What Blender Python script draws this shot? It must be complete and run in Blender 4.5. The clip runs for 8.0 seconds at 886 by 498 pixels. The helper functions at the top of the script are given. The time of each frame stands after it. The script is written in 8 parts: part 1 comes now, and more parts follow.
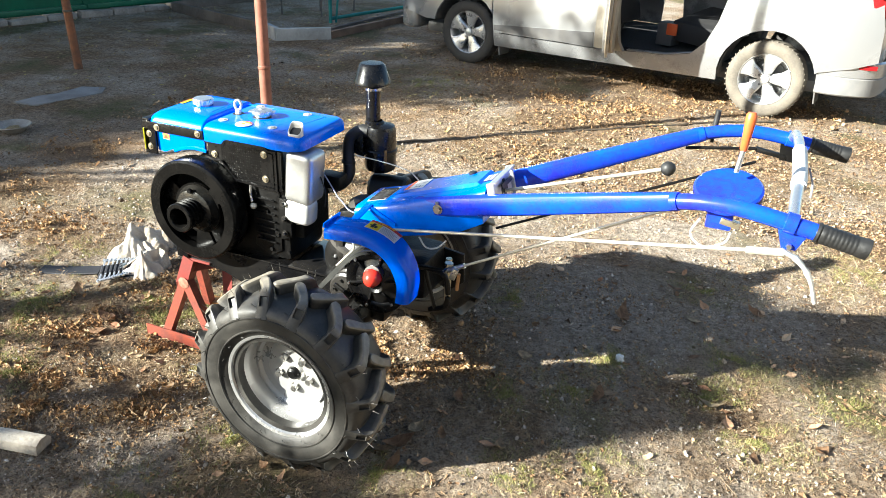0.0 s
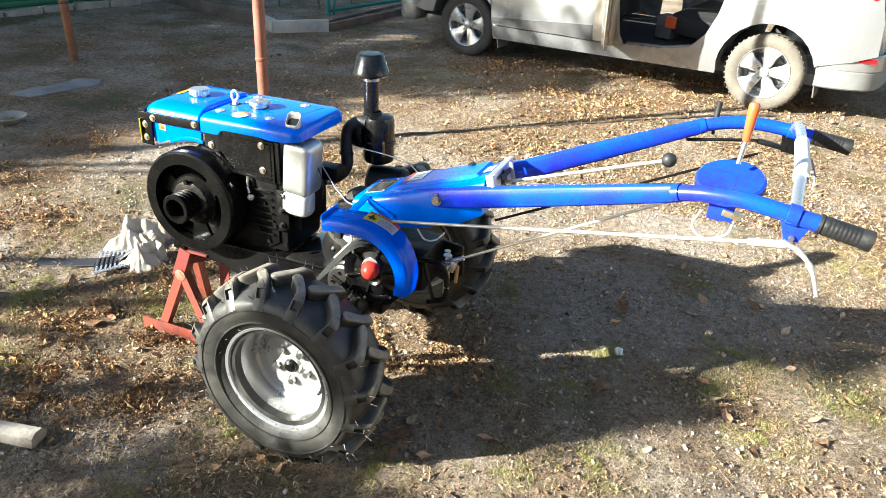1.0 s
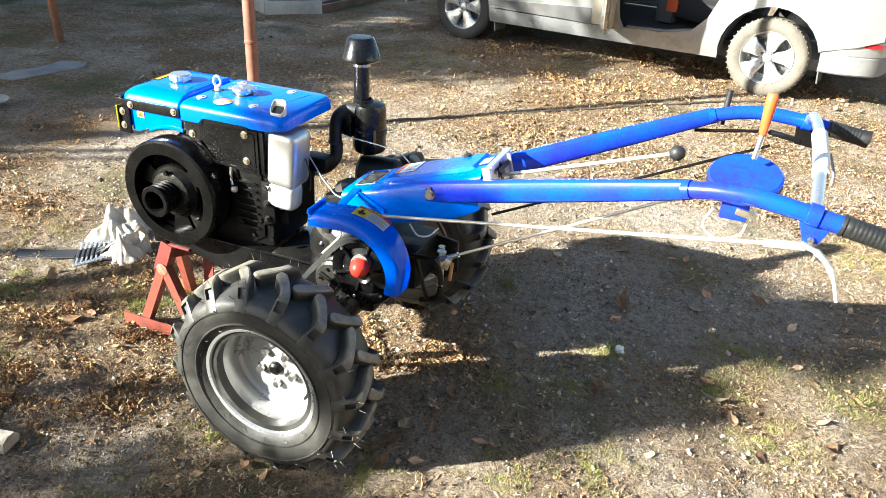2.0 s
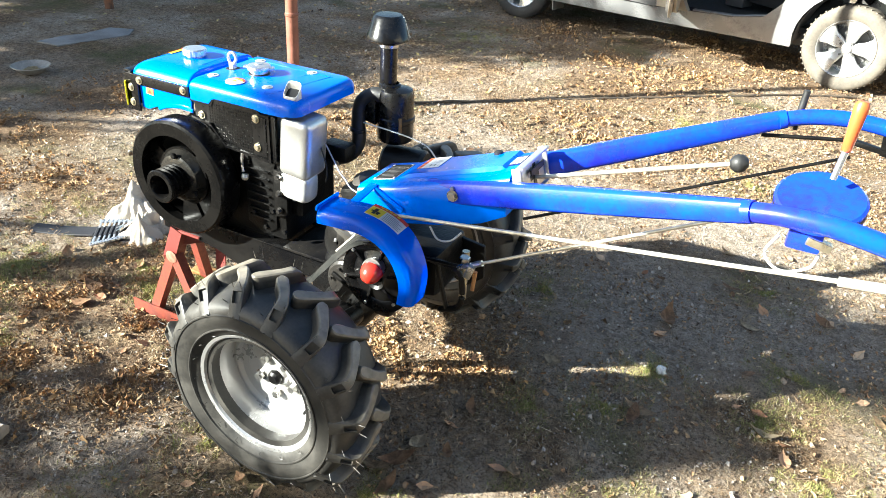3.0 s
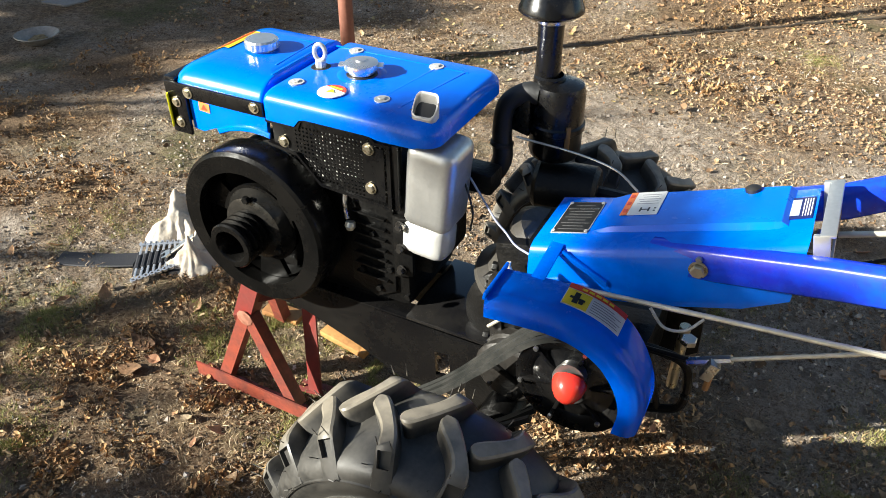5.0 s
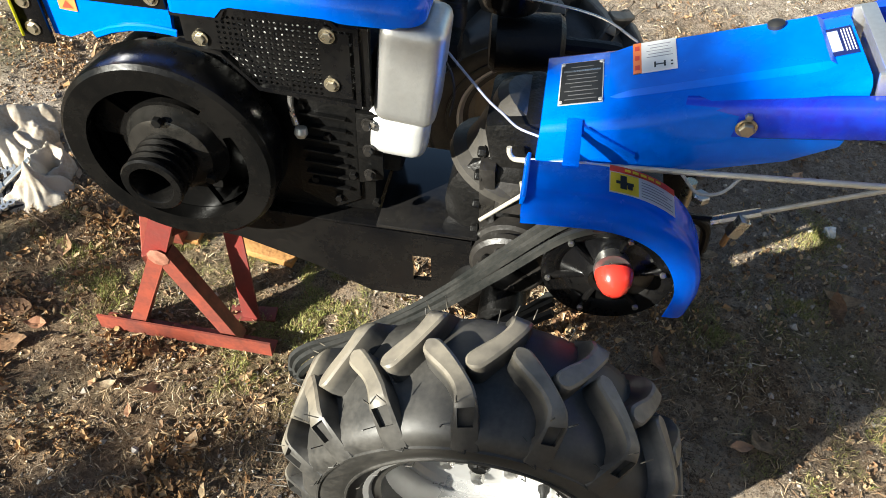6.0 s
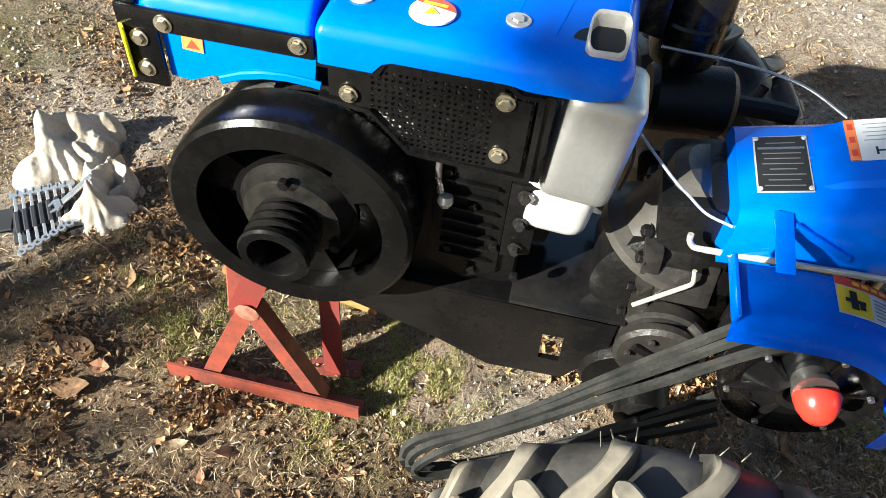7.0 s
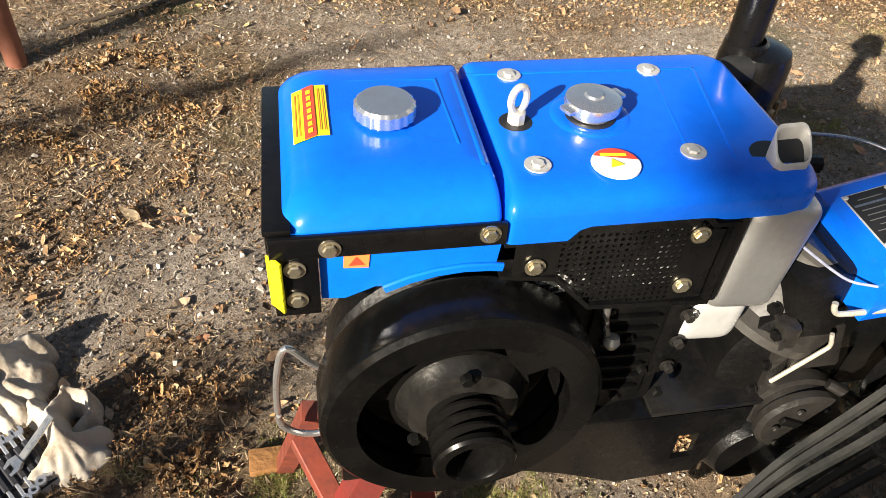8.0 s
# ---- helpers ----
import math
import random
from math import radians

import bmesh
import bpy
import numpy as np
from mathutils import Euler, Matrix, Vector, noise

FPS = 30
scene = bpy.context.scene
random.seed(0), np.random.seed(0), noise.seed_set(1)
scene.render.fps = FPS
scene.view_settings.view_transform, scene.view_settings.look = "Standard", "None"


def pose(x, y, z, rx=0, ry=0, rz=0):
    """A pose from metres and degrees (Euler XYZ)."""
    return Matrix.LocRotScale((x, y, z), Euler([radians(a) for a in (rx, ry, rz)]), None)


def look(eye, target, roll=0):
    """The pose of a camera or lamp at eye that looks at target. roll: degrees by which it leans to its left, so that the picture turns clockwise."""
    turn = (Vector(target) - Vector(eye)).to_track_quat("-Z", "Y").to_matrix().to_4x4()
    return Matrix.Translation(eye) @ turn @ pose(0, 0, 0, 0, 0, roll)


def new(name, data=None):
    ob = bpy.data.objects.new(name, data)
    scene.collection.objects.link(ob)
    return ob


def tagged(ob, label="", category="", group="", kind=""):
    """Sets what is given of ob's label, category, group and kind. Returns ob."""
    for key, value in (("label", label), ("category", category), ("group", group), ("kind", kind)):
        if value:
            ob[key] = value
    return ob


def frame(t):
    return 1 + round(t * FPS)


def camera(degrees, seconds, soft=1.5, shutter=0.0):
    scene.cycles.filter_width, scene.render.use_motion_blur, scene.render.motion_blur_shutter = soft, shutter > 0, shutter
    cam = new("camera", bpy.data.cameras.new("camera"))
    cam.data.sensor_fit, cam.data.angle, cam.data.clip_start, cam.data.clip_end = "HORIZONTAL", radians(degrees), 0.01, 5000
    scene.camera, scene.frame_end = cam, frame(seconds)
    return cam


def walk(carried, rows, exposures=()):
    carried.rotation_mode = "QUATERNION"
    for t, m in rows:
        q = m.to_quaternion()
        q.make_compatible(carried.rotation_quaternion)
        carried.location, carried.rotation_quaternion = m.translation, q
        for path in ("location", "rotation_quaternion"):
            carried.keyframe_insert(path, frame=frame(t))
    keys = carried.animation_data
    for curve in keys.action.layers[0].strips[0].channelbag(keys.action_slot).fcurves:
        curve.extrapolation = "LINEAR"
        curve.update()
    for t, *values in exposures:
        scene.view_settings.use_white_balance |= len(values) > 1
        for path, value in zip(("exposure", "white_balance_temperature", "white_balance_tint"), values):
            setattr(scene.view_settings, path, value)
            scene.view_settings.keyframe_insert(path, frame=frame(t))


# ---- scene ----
cam = camera(61.2, 8.0, soft=0.8)
PATH = [
    (0, (1.135, -1.574, 1.686), (0.47, 0.091, 0.8), 2.5),
    (0.5, (1.137, -1.57, 1.682), (0.47, 0.092, 0.793), 2.4),
    (1, (1.127, -1.563, 1.672), (0.471, 0.099, 0.772), 2.7),
    (1.5, (1.097, -1.54, 1.653), (0.46, 0.124, 0.745), 3.3),
    (1.7, (1.091, -1.516, 1.651), (0.455, 0.142, 0.734), 3.2),
    (2.8, (1.071, -1.218, 1.632), (0.386, 0.38, 0.645), 3.4),
    (3, (1.062, -1.194, 1.613), (0.317, 0.372, 0.617), 3.9),
    (3.3, (1.012, -1.134, 1.585), (0.194, 0.347, 0.521), 4.1),
    (3.5, (0.972, -1.099, 1.572), (0.138, 0.358, 0.485), 3.7),
    (4, (0.775, -0.985, 1.538), (-0.045, 0.475, 0.445), 2.5),
    (4.2, (0.699, -0.939, 1.538), (-0.144, 0.51, 0.446), 0.9),
    (5.3, (0.289, -0.61, 1.504), (-0.317, 0.798, 0.22), -0.9),
    (5.5, (0.202, -0.578, 1.49), (-0.236, 0.767, 0.075), 0.0),
    (5.8, (0.130, -0.558, 1.473), (-0.184, 0.760, 0.002), 0.3),
    (6, (0.027, -0.566, 1.463), (-0.143, 0.761, -0.025), 2.9),
    (6.3, (-0.031, -0.548, 1.442), (-0.158, 0.772, -0.057), 5.3),
    (6.5, (-0.095, -0.498, 1.426), (-0.187, 0.79, -0.101), 6.5),
    (6.8, (-0.172, -0.416, 1.416), (-0.346, 0.854, -0.119), 5.4),
    (7, (-0.234, -0.381, 1.42), (-0.41, 0.917, -0.091), 5.8),
    (7.3, (-0.361, -0.353, 1.397), (-0.418, 0.991, -0.084), 8.9),
    (7.5, (-0.457, -0.333, 1.393), (-0.448, 1.06, -0.042), 8.4),
    (7.6, (-0.519, -0.316, 1.394), (-0.471, 1.092, -0.022), 6.5),
    (7.8, (-0.627, -0.288, 1.416), (-0.485, 1.125, 0.015), 5.2),
    (8, (-0.718, -0.236, 1.422), (-0.385, 1.194, 0.064), 4.6),
]
walk(cam, [(t, look(eye, target, roll)) for t, eye, target, roll in PATH],
     [(0.0, 2.32, 6050, 4), (1.5, 2.40, 6050, 4), (3.05, 2.60, 6000, 3), (3.45, 1.83, 6250, 4), (5.5, 1.71, 6250, 6), (7.0, 1.90, 6150, 5), (7.5, 1.64, 6200, 6), (8.0, 1.30, 6750, 11)])

SUN_AZ, SUN_EL = 43.0, 24.5          # the light travels towards +x +y
world = bpy.data.worlds.new("world")
scene.world = world
world.use_nodes = True
wn = world.node_tree
sky = wn.nodes.new("ShaderNodeTexSky")
sky.sky_type, sky.sun_disc = "NISHITA", False
sky.sun_elevation, sky.sun_rotation = radians(SUN_EL), radians(270 - SUN_AZ - 0)
wn.nodes["Background"].inputs["Strength"].default_value = 0.044
wn.links.new(sky.outputs["Color"], wn.nodes["Background"].inputs["Color"])
sun = new("sun", bpy.data.lights.new("sun", "SUN"))
sun.data.energy, sun.data.angle, sun.data.color = 5.0, radians(0.55), (1.0, 0.93, 0.81)
_d = Vector((math.cos(radians(SUN_AZ)) * math.cos(radians(SUN_EL)), math.sin(radians(SUN_AZ)) * math.cos(radians(SUN_EL)), -math.sin(radians(SUN_EL))))
sun.matrix_world = look(Vector((-8, -8, 8)), Vector((-8, -8, 8)) + _d)


# ---- builders ----
NPR = np.random.RandomState(11)


def base_of(ob):
    return ob.matrix_basis if ob.parent is None else Matrix.Identity(4)


def finish(bm, name, material, angle=35):
    bmesh.ops.recalc_face_normals(bm, faces=bm.faces[:])
    me = bpy.data.meshes.new(name)
    bm.to_mesh(me)
    bm.free()
    me.materials.append(material)
    me.shade_smooth()
    me.set_sharp_from_angle(angle=radians(angle))
    return me


def part(name, bm, material, parent, label="", angle=35):
    """One mesh under a thing or under a part; its vertices are given in the world."""
    ob = new(name, finish(bm, name, material, angle))
    ob.parent = parent
    ob.matrix_parent_inverse = base_of(parent).inverted()
    if label:
        tagged(ob, label)
    return ob


def thing(name, x, y, z, label, category, group="", kind="", rz=0):
    ob = new(name)
    ob.empty_display_size = 0.1
    ob.matrix_basis = pose(x, y, z, 0, 0, rz)
    return tagged(ob, label, category, group, kind)


def solo(name, bm, material, label, category, group="", kind="", angle=35):
    return tagged(new(name, finish(bm, name, material, angle)), label, category, group, kind)


def box(size, at, rot=(0, 0, 0), bevel=0.0, segs=2, bm=None):
    own = bmesh.new()
    m = pose(*at, *rot) @ Matrix.Diagonal((*size, 1))
    bmesh.ops.create_cube(own, size=1.0)
    bmesh.ops.transform(own, matrix=m, verts=own.verts)
    if bevel:
        bmesh.ops.bevel(own, geom=own.edges[:], offset=bevel, segments=segs, profile=0.6, affect="EDGES")
    return join(bm, own)


def join(bm, own):
    if bm is None:
        return own
    me = bpy.data.meshes.new("tmp")
    own.to_mesh(me)
    own.free()
    bm.from_mesh(me)
    bpy.data.meshes.remove(me)
    return bm


def frame_of(d):
    d = Vector(d).normalized()
    a = Vector((0, 0, 1)) if abs(d.z) < 0.95 else Vector((1, 0, 0))
    u = d.cross(a).normalized()
    return u, u.cross(d).normalized()


def lathe(prof, at, axis=(0, 1, 0), seg=32, bm=None, turn=0.0):
    """prof: (radius, height along the axis), turned round the axis through at."""
    own = bmesh.new()
    d = Vector(axis).normalized()
    u, w = frame_of(d)
    at = Vector(at)
    rings = []
    for r, h in prof:
        if r < 1e-5:
            rings.append([own.verts.new(at + d * h)])
        else:
            rings.append([own.verts.new(at + d * h + (u * math.cos(a) + w * math.sin(a)) * r)
                          for a in [turn + 2 * math.pi * k / seg for k in range(seg)]])
    for a, b in zip(rings, rings[1:]):
        for k in range(seg):
            q = [a[k % len(a)], a[(k + 1) % len(a)], b[(k + 1) % len(b)], b[k % len(b)]]
            q = list(dict.fromkeys(q))
            if len(q) > 2:
                own.faces.new(q)
    return join(bm, own)


def rod(p, q, r, seg=12, r2=None, bm=None):
    p, q = Vector(p), Vector(q)
    n = (q - p).length
    r2 = r if r2 is None else r2
    return lathe([(0, 0), (r, 0), (r2, n), (0, n)], p, q - p, seg, bm)


def smooth_path(pts, per=6):
    """A Catmull-Rom line through the points."""
    p = [Vector(a) for a in pts]
    p = [p[0] * 2 - p[1]] + p + [p[-1] * 2 - p[-2]]
    out = []
    for i in range(1, len(p) - 2):
        for k in range(per):
            t = k / per
            a, b, c, d = p[i - 1:i + 3]
            out.append(0.5 * (2 * b + (c - a) * t + (2 * a - 5 * b + 4 * c - d) * t * t + (3 * b - a - 3 * c + d) * t ** 3))
    return out + [p[-2]]


def sweep(path, section, bm=None, up=(0, 0, 1), scale=None):
    """section: (sideways, upwards) points swept along the path, ends capped."""
    own = bmesh.new()
    path = [Vector(p) for p in path]
    rings = []
    for i, p in enumerate(path):
        d = (path[min(i + 1, len(path) - 1)] - path[max(i - 1, 0)]).normalized()
        s = d.cross(Vector(up))
        s = s.normalized() if s.length > 1e-4 else Vector((1, 0, 0))
        v = s.cross(d).normalized()
        k = scale[i] if scale else 1
        rings.append([own.verts.new(p + s * a * k + v * b * k) for a, b in section])
    n = len(section)
    for a, b in zip(rings, rings[1:]):
        for k in range(n):
            own.faces.new((a[k], a[(k + 1) % n], b[(k + 1) % n], b[k]))
    own.faces.new(rings[0][::-1])
    own.faces.new(rings[-1])
    return join(bm, own)


def circle(r, n=10, ry=None):
    ry = r if ry is None else ry
    return [(r * math.cos(2 * math.pi * k / n), ry * math.sin(2 * math.pi * k / n)) for k in range(n)]


def rrect(w, h, c=0.005):
    w, h = w / 2, h / 2
    return [(w, -h + c), (w, h - c), (w - c, h), (-w + c, h), (-w, h - c), (-w, -h + c), (-w + c, -h), (w - c, -h)]


def tube(pts, r, bm=None, per=6, n=10, up=(0, 0, 1)):
    return sweep(smooth_path(pts, per), circle(r, n), bm, up)


def prism(poly, depth, m, bevel=0.0, bm=None, segs=2):
    """A polygon in the local xy plane of m, drawn out along its z by depth."""
    own = bmesh.new()
    lo = [own.verts.new((x, y, 0)) for x, y in poly]
    hi = [own.verts.new((x, y, depth)) for x, y in poly]
    n = len(poly)
    own.faces.new(lo[::-1])
    own.faces.new(hi)
    for k in range(n):
        own.faces.new((lo[k], lo[(k + 1) % n], hi[(k + 1) % n], hi[k]))
    if bevel:
        bmesh.ops.bevel(own, geom=own.edges[:], offset=bevel, segments=segs, profile=0.6, affect="EDGES")
    bmesh.ops.transform(own, matrix=m, verts=own.verts)
    return join(bm, own)


XZ = Matrix(((1, 0, 0, 0), (0, 0, 1, 0), (0, 1, 0, 0), (0, 0, 0, 1)))   # local (x, y, z) to world (x, z, y): a plate facing along y


def side_plate(poly, y, depth, bevel=0.0, bm=None):
    """A plate with outline (x, z), from y to y + depth."""
    return prism(poly, depth, Matrix.Translation((0, y, 0)) @ XZ, bevel, bm)


def hex_bolt(at, axis, r=0.008, h=0.006, washer=0.0, bm=None):
    at, axis = Vector(at), Vector(axis).normalized()
    bm = join(bm, lathe([(0, 0), (r, 0), (r, h * 0.8), (r * 0.85, h), (0, h)], at, axis, 6))
    if washer:
        lathe([(0, 0), (washer, 0), (washer, 0.002), (r, 0.002)], at, axis, 16, bm)
    return bm


# ---- materials ----
def mat(name, col, rough=0.5, metal=0.0, col2=None, scale=6.0, fine=90.0, bump=0.0, bump_scale=None, coat=0.0, rough_var=0.12, spread=(0.35, 0.7), rand=0.0, spec=0.5, dist=0.01):
    m = bpy.data.materials.new(name)
    m.use_nodes = True
    n, l = m.node_tree.nodes, m.node_tree.links
    b = n["Principled BSDF"]
    tc = n.new("ShaderNodeTexCoord")
    big, small = n.new("ShaderNodeTexNoise"), n.new("ShaderNodeTexNoise")
    for node, s, d in ((big, scale, 5), (small, fine, 4)):
        node.inputs["Scale"].default_value, node.inputs["Detail"].default_value = s, d
        l.new(tc.outputs["Object"], node.inputs["Vector"])
    add = n.new("ShaderNodeMath")
    add.operation = "MULTIPLY_ADD"
    l.new(small.outputs["Fac"], add.inputs[0])
    add.inputs[1].default_value = 0.4
    l.new(big.outputs["Fac"], add.inputs[2])
    ramp = n.new("ShaderNodeMapRange")
    ramp.inputs["From Min"].default_value, ramp.inputs["From Max"].default_value = spread[0] + 0.2, spread[1] + 0.2
    l.new(add.outputs[0], ramp.inputs["Value"])
    mix = n.new("ShaderNodeMix")
    mix.data_type = "RGBA"
    mix.inputs["A"].default_value = (*col, 1)
    mix.inputs["B"].default_value = (*(col2 or [c * 0.75 for c in col]), 1)
    l.new(ramp.outputs["Result"], mix.inputs["Factor"])
    out = mix.outputs["Result"]
    if rand:
        inf = n.new("ShaderNodeNewGeometry")
        hsv = n.new("ShaderNodeHueSaturation")
        mr = n.new("ShaderNodeMapRange")
        mr.inputs["To Min"].default_value, mr.inputs["To Max"].default_value = 1 - rand, 1 + rand
        l.new(inf.outputs["Random Per Island"], mr.inputs["Value"])
        l.new(mr.outputs["Result"], hsv.inputs["Value"])
        l.new(out, hsv.inputs["Color"])
        out = hsv.outputs["Color"]
    l.new(out, b.inputs["Base Color"])
    rr = n.new("ShaderNodeMapRange")
    rr.inputs["To Min"].default_value, rr.inputs["To Max"].default_value = max(0.02, rough - rough_var), min(1, rough + rough_var)
    l.new(add.outputs[0], rr.inputs["Value"])
    rr.inputs["From Min"].default_value, rr.inputs["From Max"].default_value = 0.45, 0.95
    l.new(rr.outputs["Result"], b.inputs["Roughness"])
    b.inputs["Metallic"].default_value = metal
    b.inputs["Specular IOR Level"].default_value = spec
    b.inputs["Coat Weight"].default_value = coat
    b.inputs["Coat Roughness"].default_value = 0.06
    if bump:
        bp = n.new("ShaderNodeBump")
        bp.inputs["Strength"].default_value, bp.inputs["Distance"].default_value = bump, dist
        src = small
        if bump_scale:
            src = n.new("ShaderNodeTexNoise")
            src.inputs["Scale"].default_value, src.inputs["Detail"].default_value = bump_scale, 6
            l.new(tc.outputs["Object"], src.inputs["Vector"])
        l.new(src.outputs["Fac"], bp.inputs["Height"])
        l.new(bp.outputs["Normal"], b.inputs["Normal"])
    return m


M_BLUE = mat("blue_enamel", (0.0, 0.150, 0.86), 0.24, col2=(0.0, 0.118, 0.74), scale=5, fine=60, bump=0.05, bump_scale=14, coat=0.22, rough_var=0.10, spec=0.30)
M_VIOLET = mat("violet_blue_enamel", (0.008, 0.070, 0.76), 0.25, col2=(0.018, 0.022, 0.52), scale=7, bump=0.04, bump_scale=20, coat=0.15, rough_var=0.08, spec=0.35)
M_BLACK = mat("black_enamel", (0.0035, 0.0035, 0.004), 0.28, col2=(0.0065, 0.006, 0.0055), scale=9, bump=0.06, bump_scale=25, coat=0.08, spec=0.4)
M_CAST = mat("black_painted_casting", (0.0035, 0.0035, 0.0035), 0.40, spec=0.28, col2=(0.0055, 0.005, 0.0045), scale=14, fine=140, bump=0.35, bump_scale=120, dist=0.004)
M_FLY = mat("satin_black_flywheel", (0.003, 0.003, 0.003), 0.25, spec=0.15, col2=(0.0065, 0.006, 0.0055), scale=10, bump=0.1, bump_scale=90, dist=0.003)
def tyre_material():
    """Black rubber, with pale dust worn into the running faces of the lugs."""
    m = mat("tyre_rubber", (0.024, 0.023, 0.021), 0.46, col2=(0.062, 0.058, 0.051), scale=16, fine=140, bump=0.12, bump_scale=70, spread=(0.36, 0.75), dist=0.003)
    n, l = m.node_tree.nodes, m.node_tree.links
    b = n["Principled BSDF"]
    tc = n.new("ShaderNodeTexCoord")
    off = n.new("ShaderNodeVectorMath")
    off.operation = "MULTIPLY_ADD"
    off.inputs[1].default_value, off.inputs[2].default_value = (1, 0, 1), (-0.033, 0, -0.318)
    ln = n.new("ShaderNodeVectorMath")
    ln.operation = "LENGTH"
    l.new(tc.outputs["Object"], off.inputs[0])
    l.new(off.outputs[0], ln.inputs[0])
    r = n.new("ShaderNodeMapRange")
    r.inputs["From Min"].default_value, r.inputs["From Max"].default_value = 0.300, 0.3155
    l.new(ln.outputs["Value"], r.inputs["Value"])
    nz = n.new("ShaderNodeTexNoise")
    nz.inputs["Scale"].default_value, nz.inputs["Detail"].default_value = 38, 8
    l.new(tc.outputs["Object"], nz.inputs["Vector"])
    k = n.new("ShaderNodeMapRange")
    k.inputs["From Min"].default_value, k.inputs["From Max"].default_value, k.inputs["To Min"].default_value = 0.3, 0.6, 0.45
    l.new(nz.outputs["Fac"], k.inputs["Value"])
    f = n.new("ShaderNodeMath")
    f.operation = "MULTIPLY"
    l.new(r.outputs["Result"], f.inputs[0])
    l.new(k.outputs["Result"], f.inputs[1])
    mix = n.new("ShaderNodeMix")
    mix.data_type = "RGBA"
    src = b.inputs["Base Color"].links[0].from_socket
    lim = n.new("ShaderNodeMapRange")
    lim.inputs["From Min"].default_value, lim.inputs["From Max"].default_value = 0.322, 0.318
    l.new(ln.outputs["Value"], lim.inputs["Value"])
    g = n.new("ShaderNodeMath")
    g.operation = "MULTIPLY"
    l.new(f.outputs[0], g.inputs[0])
    l.new(lim.outputs["Result"], g.inputs[1])
    l.new(g.outputs[0], mix.inputs["Factor"])
    l.new(src, mix.inputs["A"])
    mix.inputs["B"].default_value = (0.200, 0.176, 0.136, 1)
    l.new(mix.outputs["Result"], b.inputs["Base Color"])
    return m


M_RUBBER = tyre_material()
M_BELT = mat("belt_rubber", (0.013, 0.014, 0.013), 0.60, spec=0.30, col2=(0.030, 0.029, 0.026), scale=20, fine=160, bump=0.1)
M_RIM = mat("silver_painted_steel", (0.50, 0.50, 0.495), 0.34, 0.6, col2=(0.48, 0.47, 0.45), scale=8, bump=0.05, bump_scale=60, dist=0.004)
M_CHROME = mat("chrome", (0.82, 0.82, 0.81), 0.30, 0.9, col2=(0.68, 0.68, 0.67), scale=20, rough_var=0.08)
M_ZINC = mat("yellow_zinc_steel", (0.66, 0.58, 0.40), 0.32, 0.9, col2=(0.5, 0.45, 0.36), scale=60, bump=0.1)
M_STEEL = mat("bright_steel", (0.62, 0.61, 0.58), 0.3, 0.95, col2=(0.45, 0.44, 0.42), scale=30, bump=0.05)
M_RODP = mat("light_zinc_rod", (0.64, 0.61, 0.52), 0.40, 0.5, col2=(0.50, 0.45, 0.35), scale=30)
M_ALU = mat("cast_aluminium", (0.69, 0.69, 0.67), 0.38, 0.85, col2=(0.54, 0.54, 0.525), scale=10, bump=0.12, bump_scale=150, dist=0.003)
M_WASHER = mat("dull_zinc_washer", (0.62, 0.61, 0.58), 0.42, 0.35, col2=(0.48, 0.47, 0.44), scale=60, bump=0.1)
M_REDKNOB = mat("glossy_red_plastic", (0.62, 0.035, 0.02), 0.25, col2=(0.5, 0.03, 0.02), scale=12, coat=0.3)
M_ORANGE = mat("orange_plastic", (0.75, 0.13, 0.03), 0.38, col2=(0.65, 0.1, 0.03), scale=12)
M_GRIP = mat("black_grip_rubber", (0.012, 0.012, 0.012), 0.5, col2=(0.02, 0.02, 0.02), scale=20, bump=0.1)
M_REDPAINT = mat("worn_red_primer", (0.20, 0.028, 0.022), 0.55, col2=(0.13, 0.028, 0.022), scale=14, fine=80, bump=0.2, bump_scale=90, dist=0.004)
M_ORPAINT = mat("orange_red_paint", (0.25, 0.056, 0.034), 0.50, col2=(0.13, 0.036, 0.026), scale=22, fine=120, bump=0.2, bump_scale=80, dist=0.003)
M_WHITE = mat("white_label", (0.8, 0.8, 0.78), 0.45, col2=(0.74, 0.74, 0.72))
M_YELLOW = mat("yellow_label", (0.85, 0.68, 0.02), 0.4, col2=(0.8, 0.62, 0.02))
M_REFLY = mat("yellow_reflector", (0.8, 0.75, 0.02), 0.3, col2=(0.7, 0.66, 0.02), fine=300, bump=0.3)
M_LABRED = mat("red_label", (0.7, 0.06, 0.03), 0.4, col2=(0.62, 0.06, 0.03))
M_LABOR = mat("orange_label", (0.9, 0.25, 0.07), 0.45, col2=(0.85, 0.22, 0.06))
# print ink; also the black laid in for shaded holes and slots
M_INK_HOLE = mat("black_ink_and_hole_shade", (0.015, 0.015, 0.015), 0.5)
M_CORD = mat("pale_blue_cord", (0.34, 0.36, 0.45), 0.7, col2=(0.22, 0.24, 0.33), scale=60)
M_TRANSP = mat("clear_vinyl_tube", (0.45, 0.44, 0.40), 0.25, col2=(0.65, 0.65, 0.6), scale=40)


# ---- ground ----
def spaced(lo, hi, step, far):
    core = list(np.arange(lo, hi + 1e-6, step))
    out, s, p = [], step, hi
    while p < far:
        s *= 1.2
        p += s
        out.append(p)
    left, s, p = [], step, lo
    while p > -far:
        s *= 1.22
        p -= s
        left.append(p)
    return left[::-1] + core + out


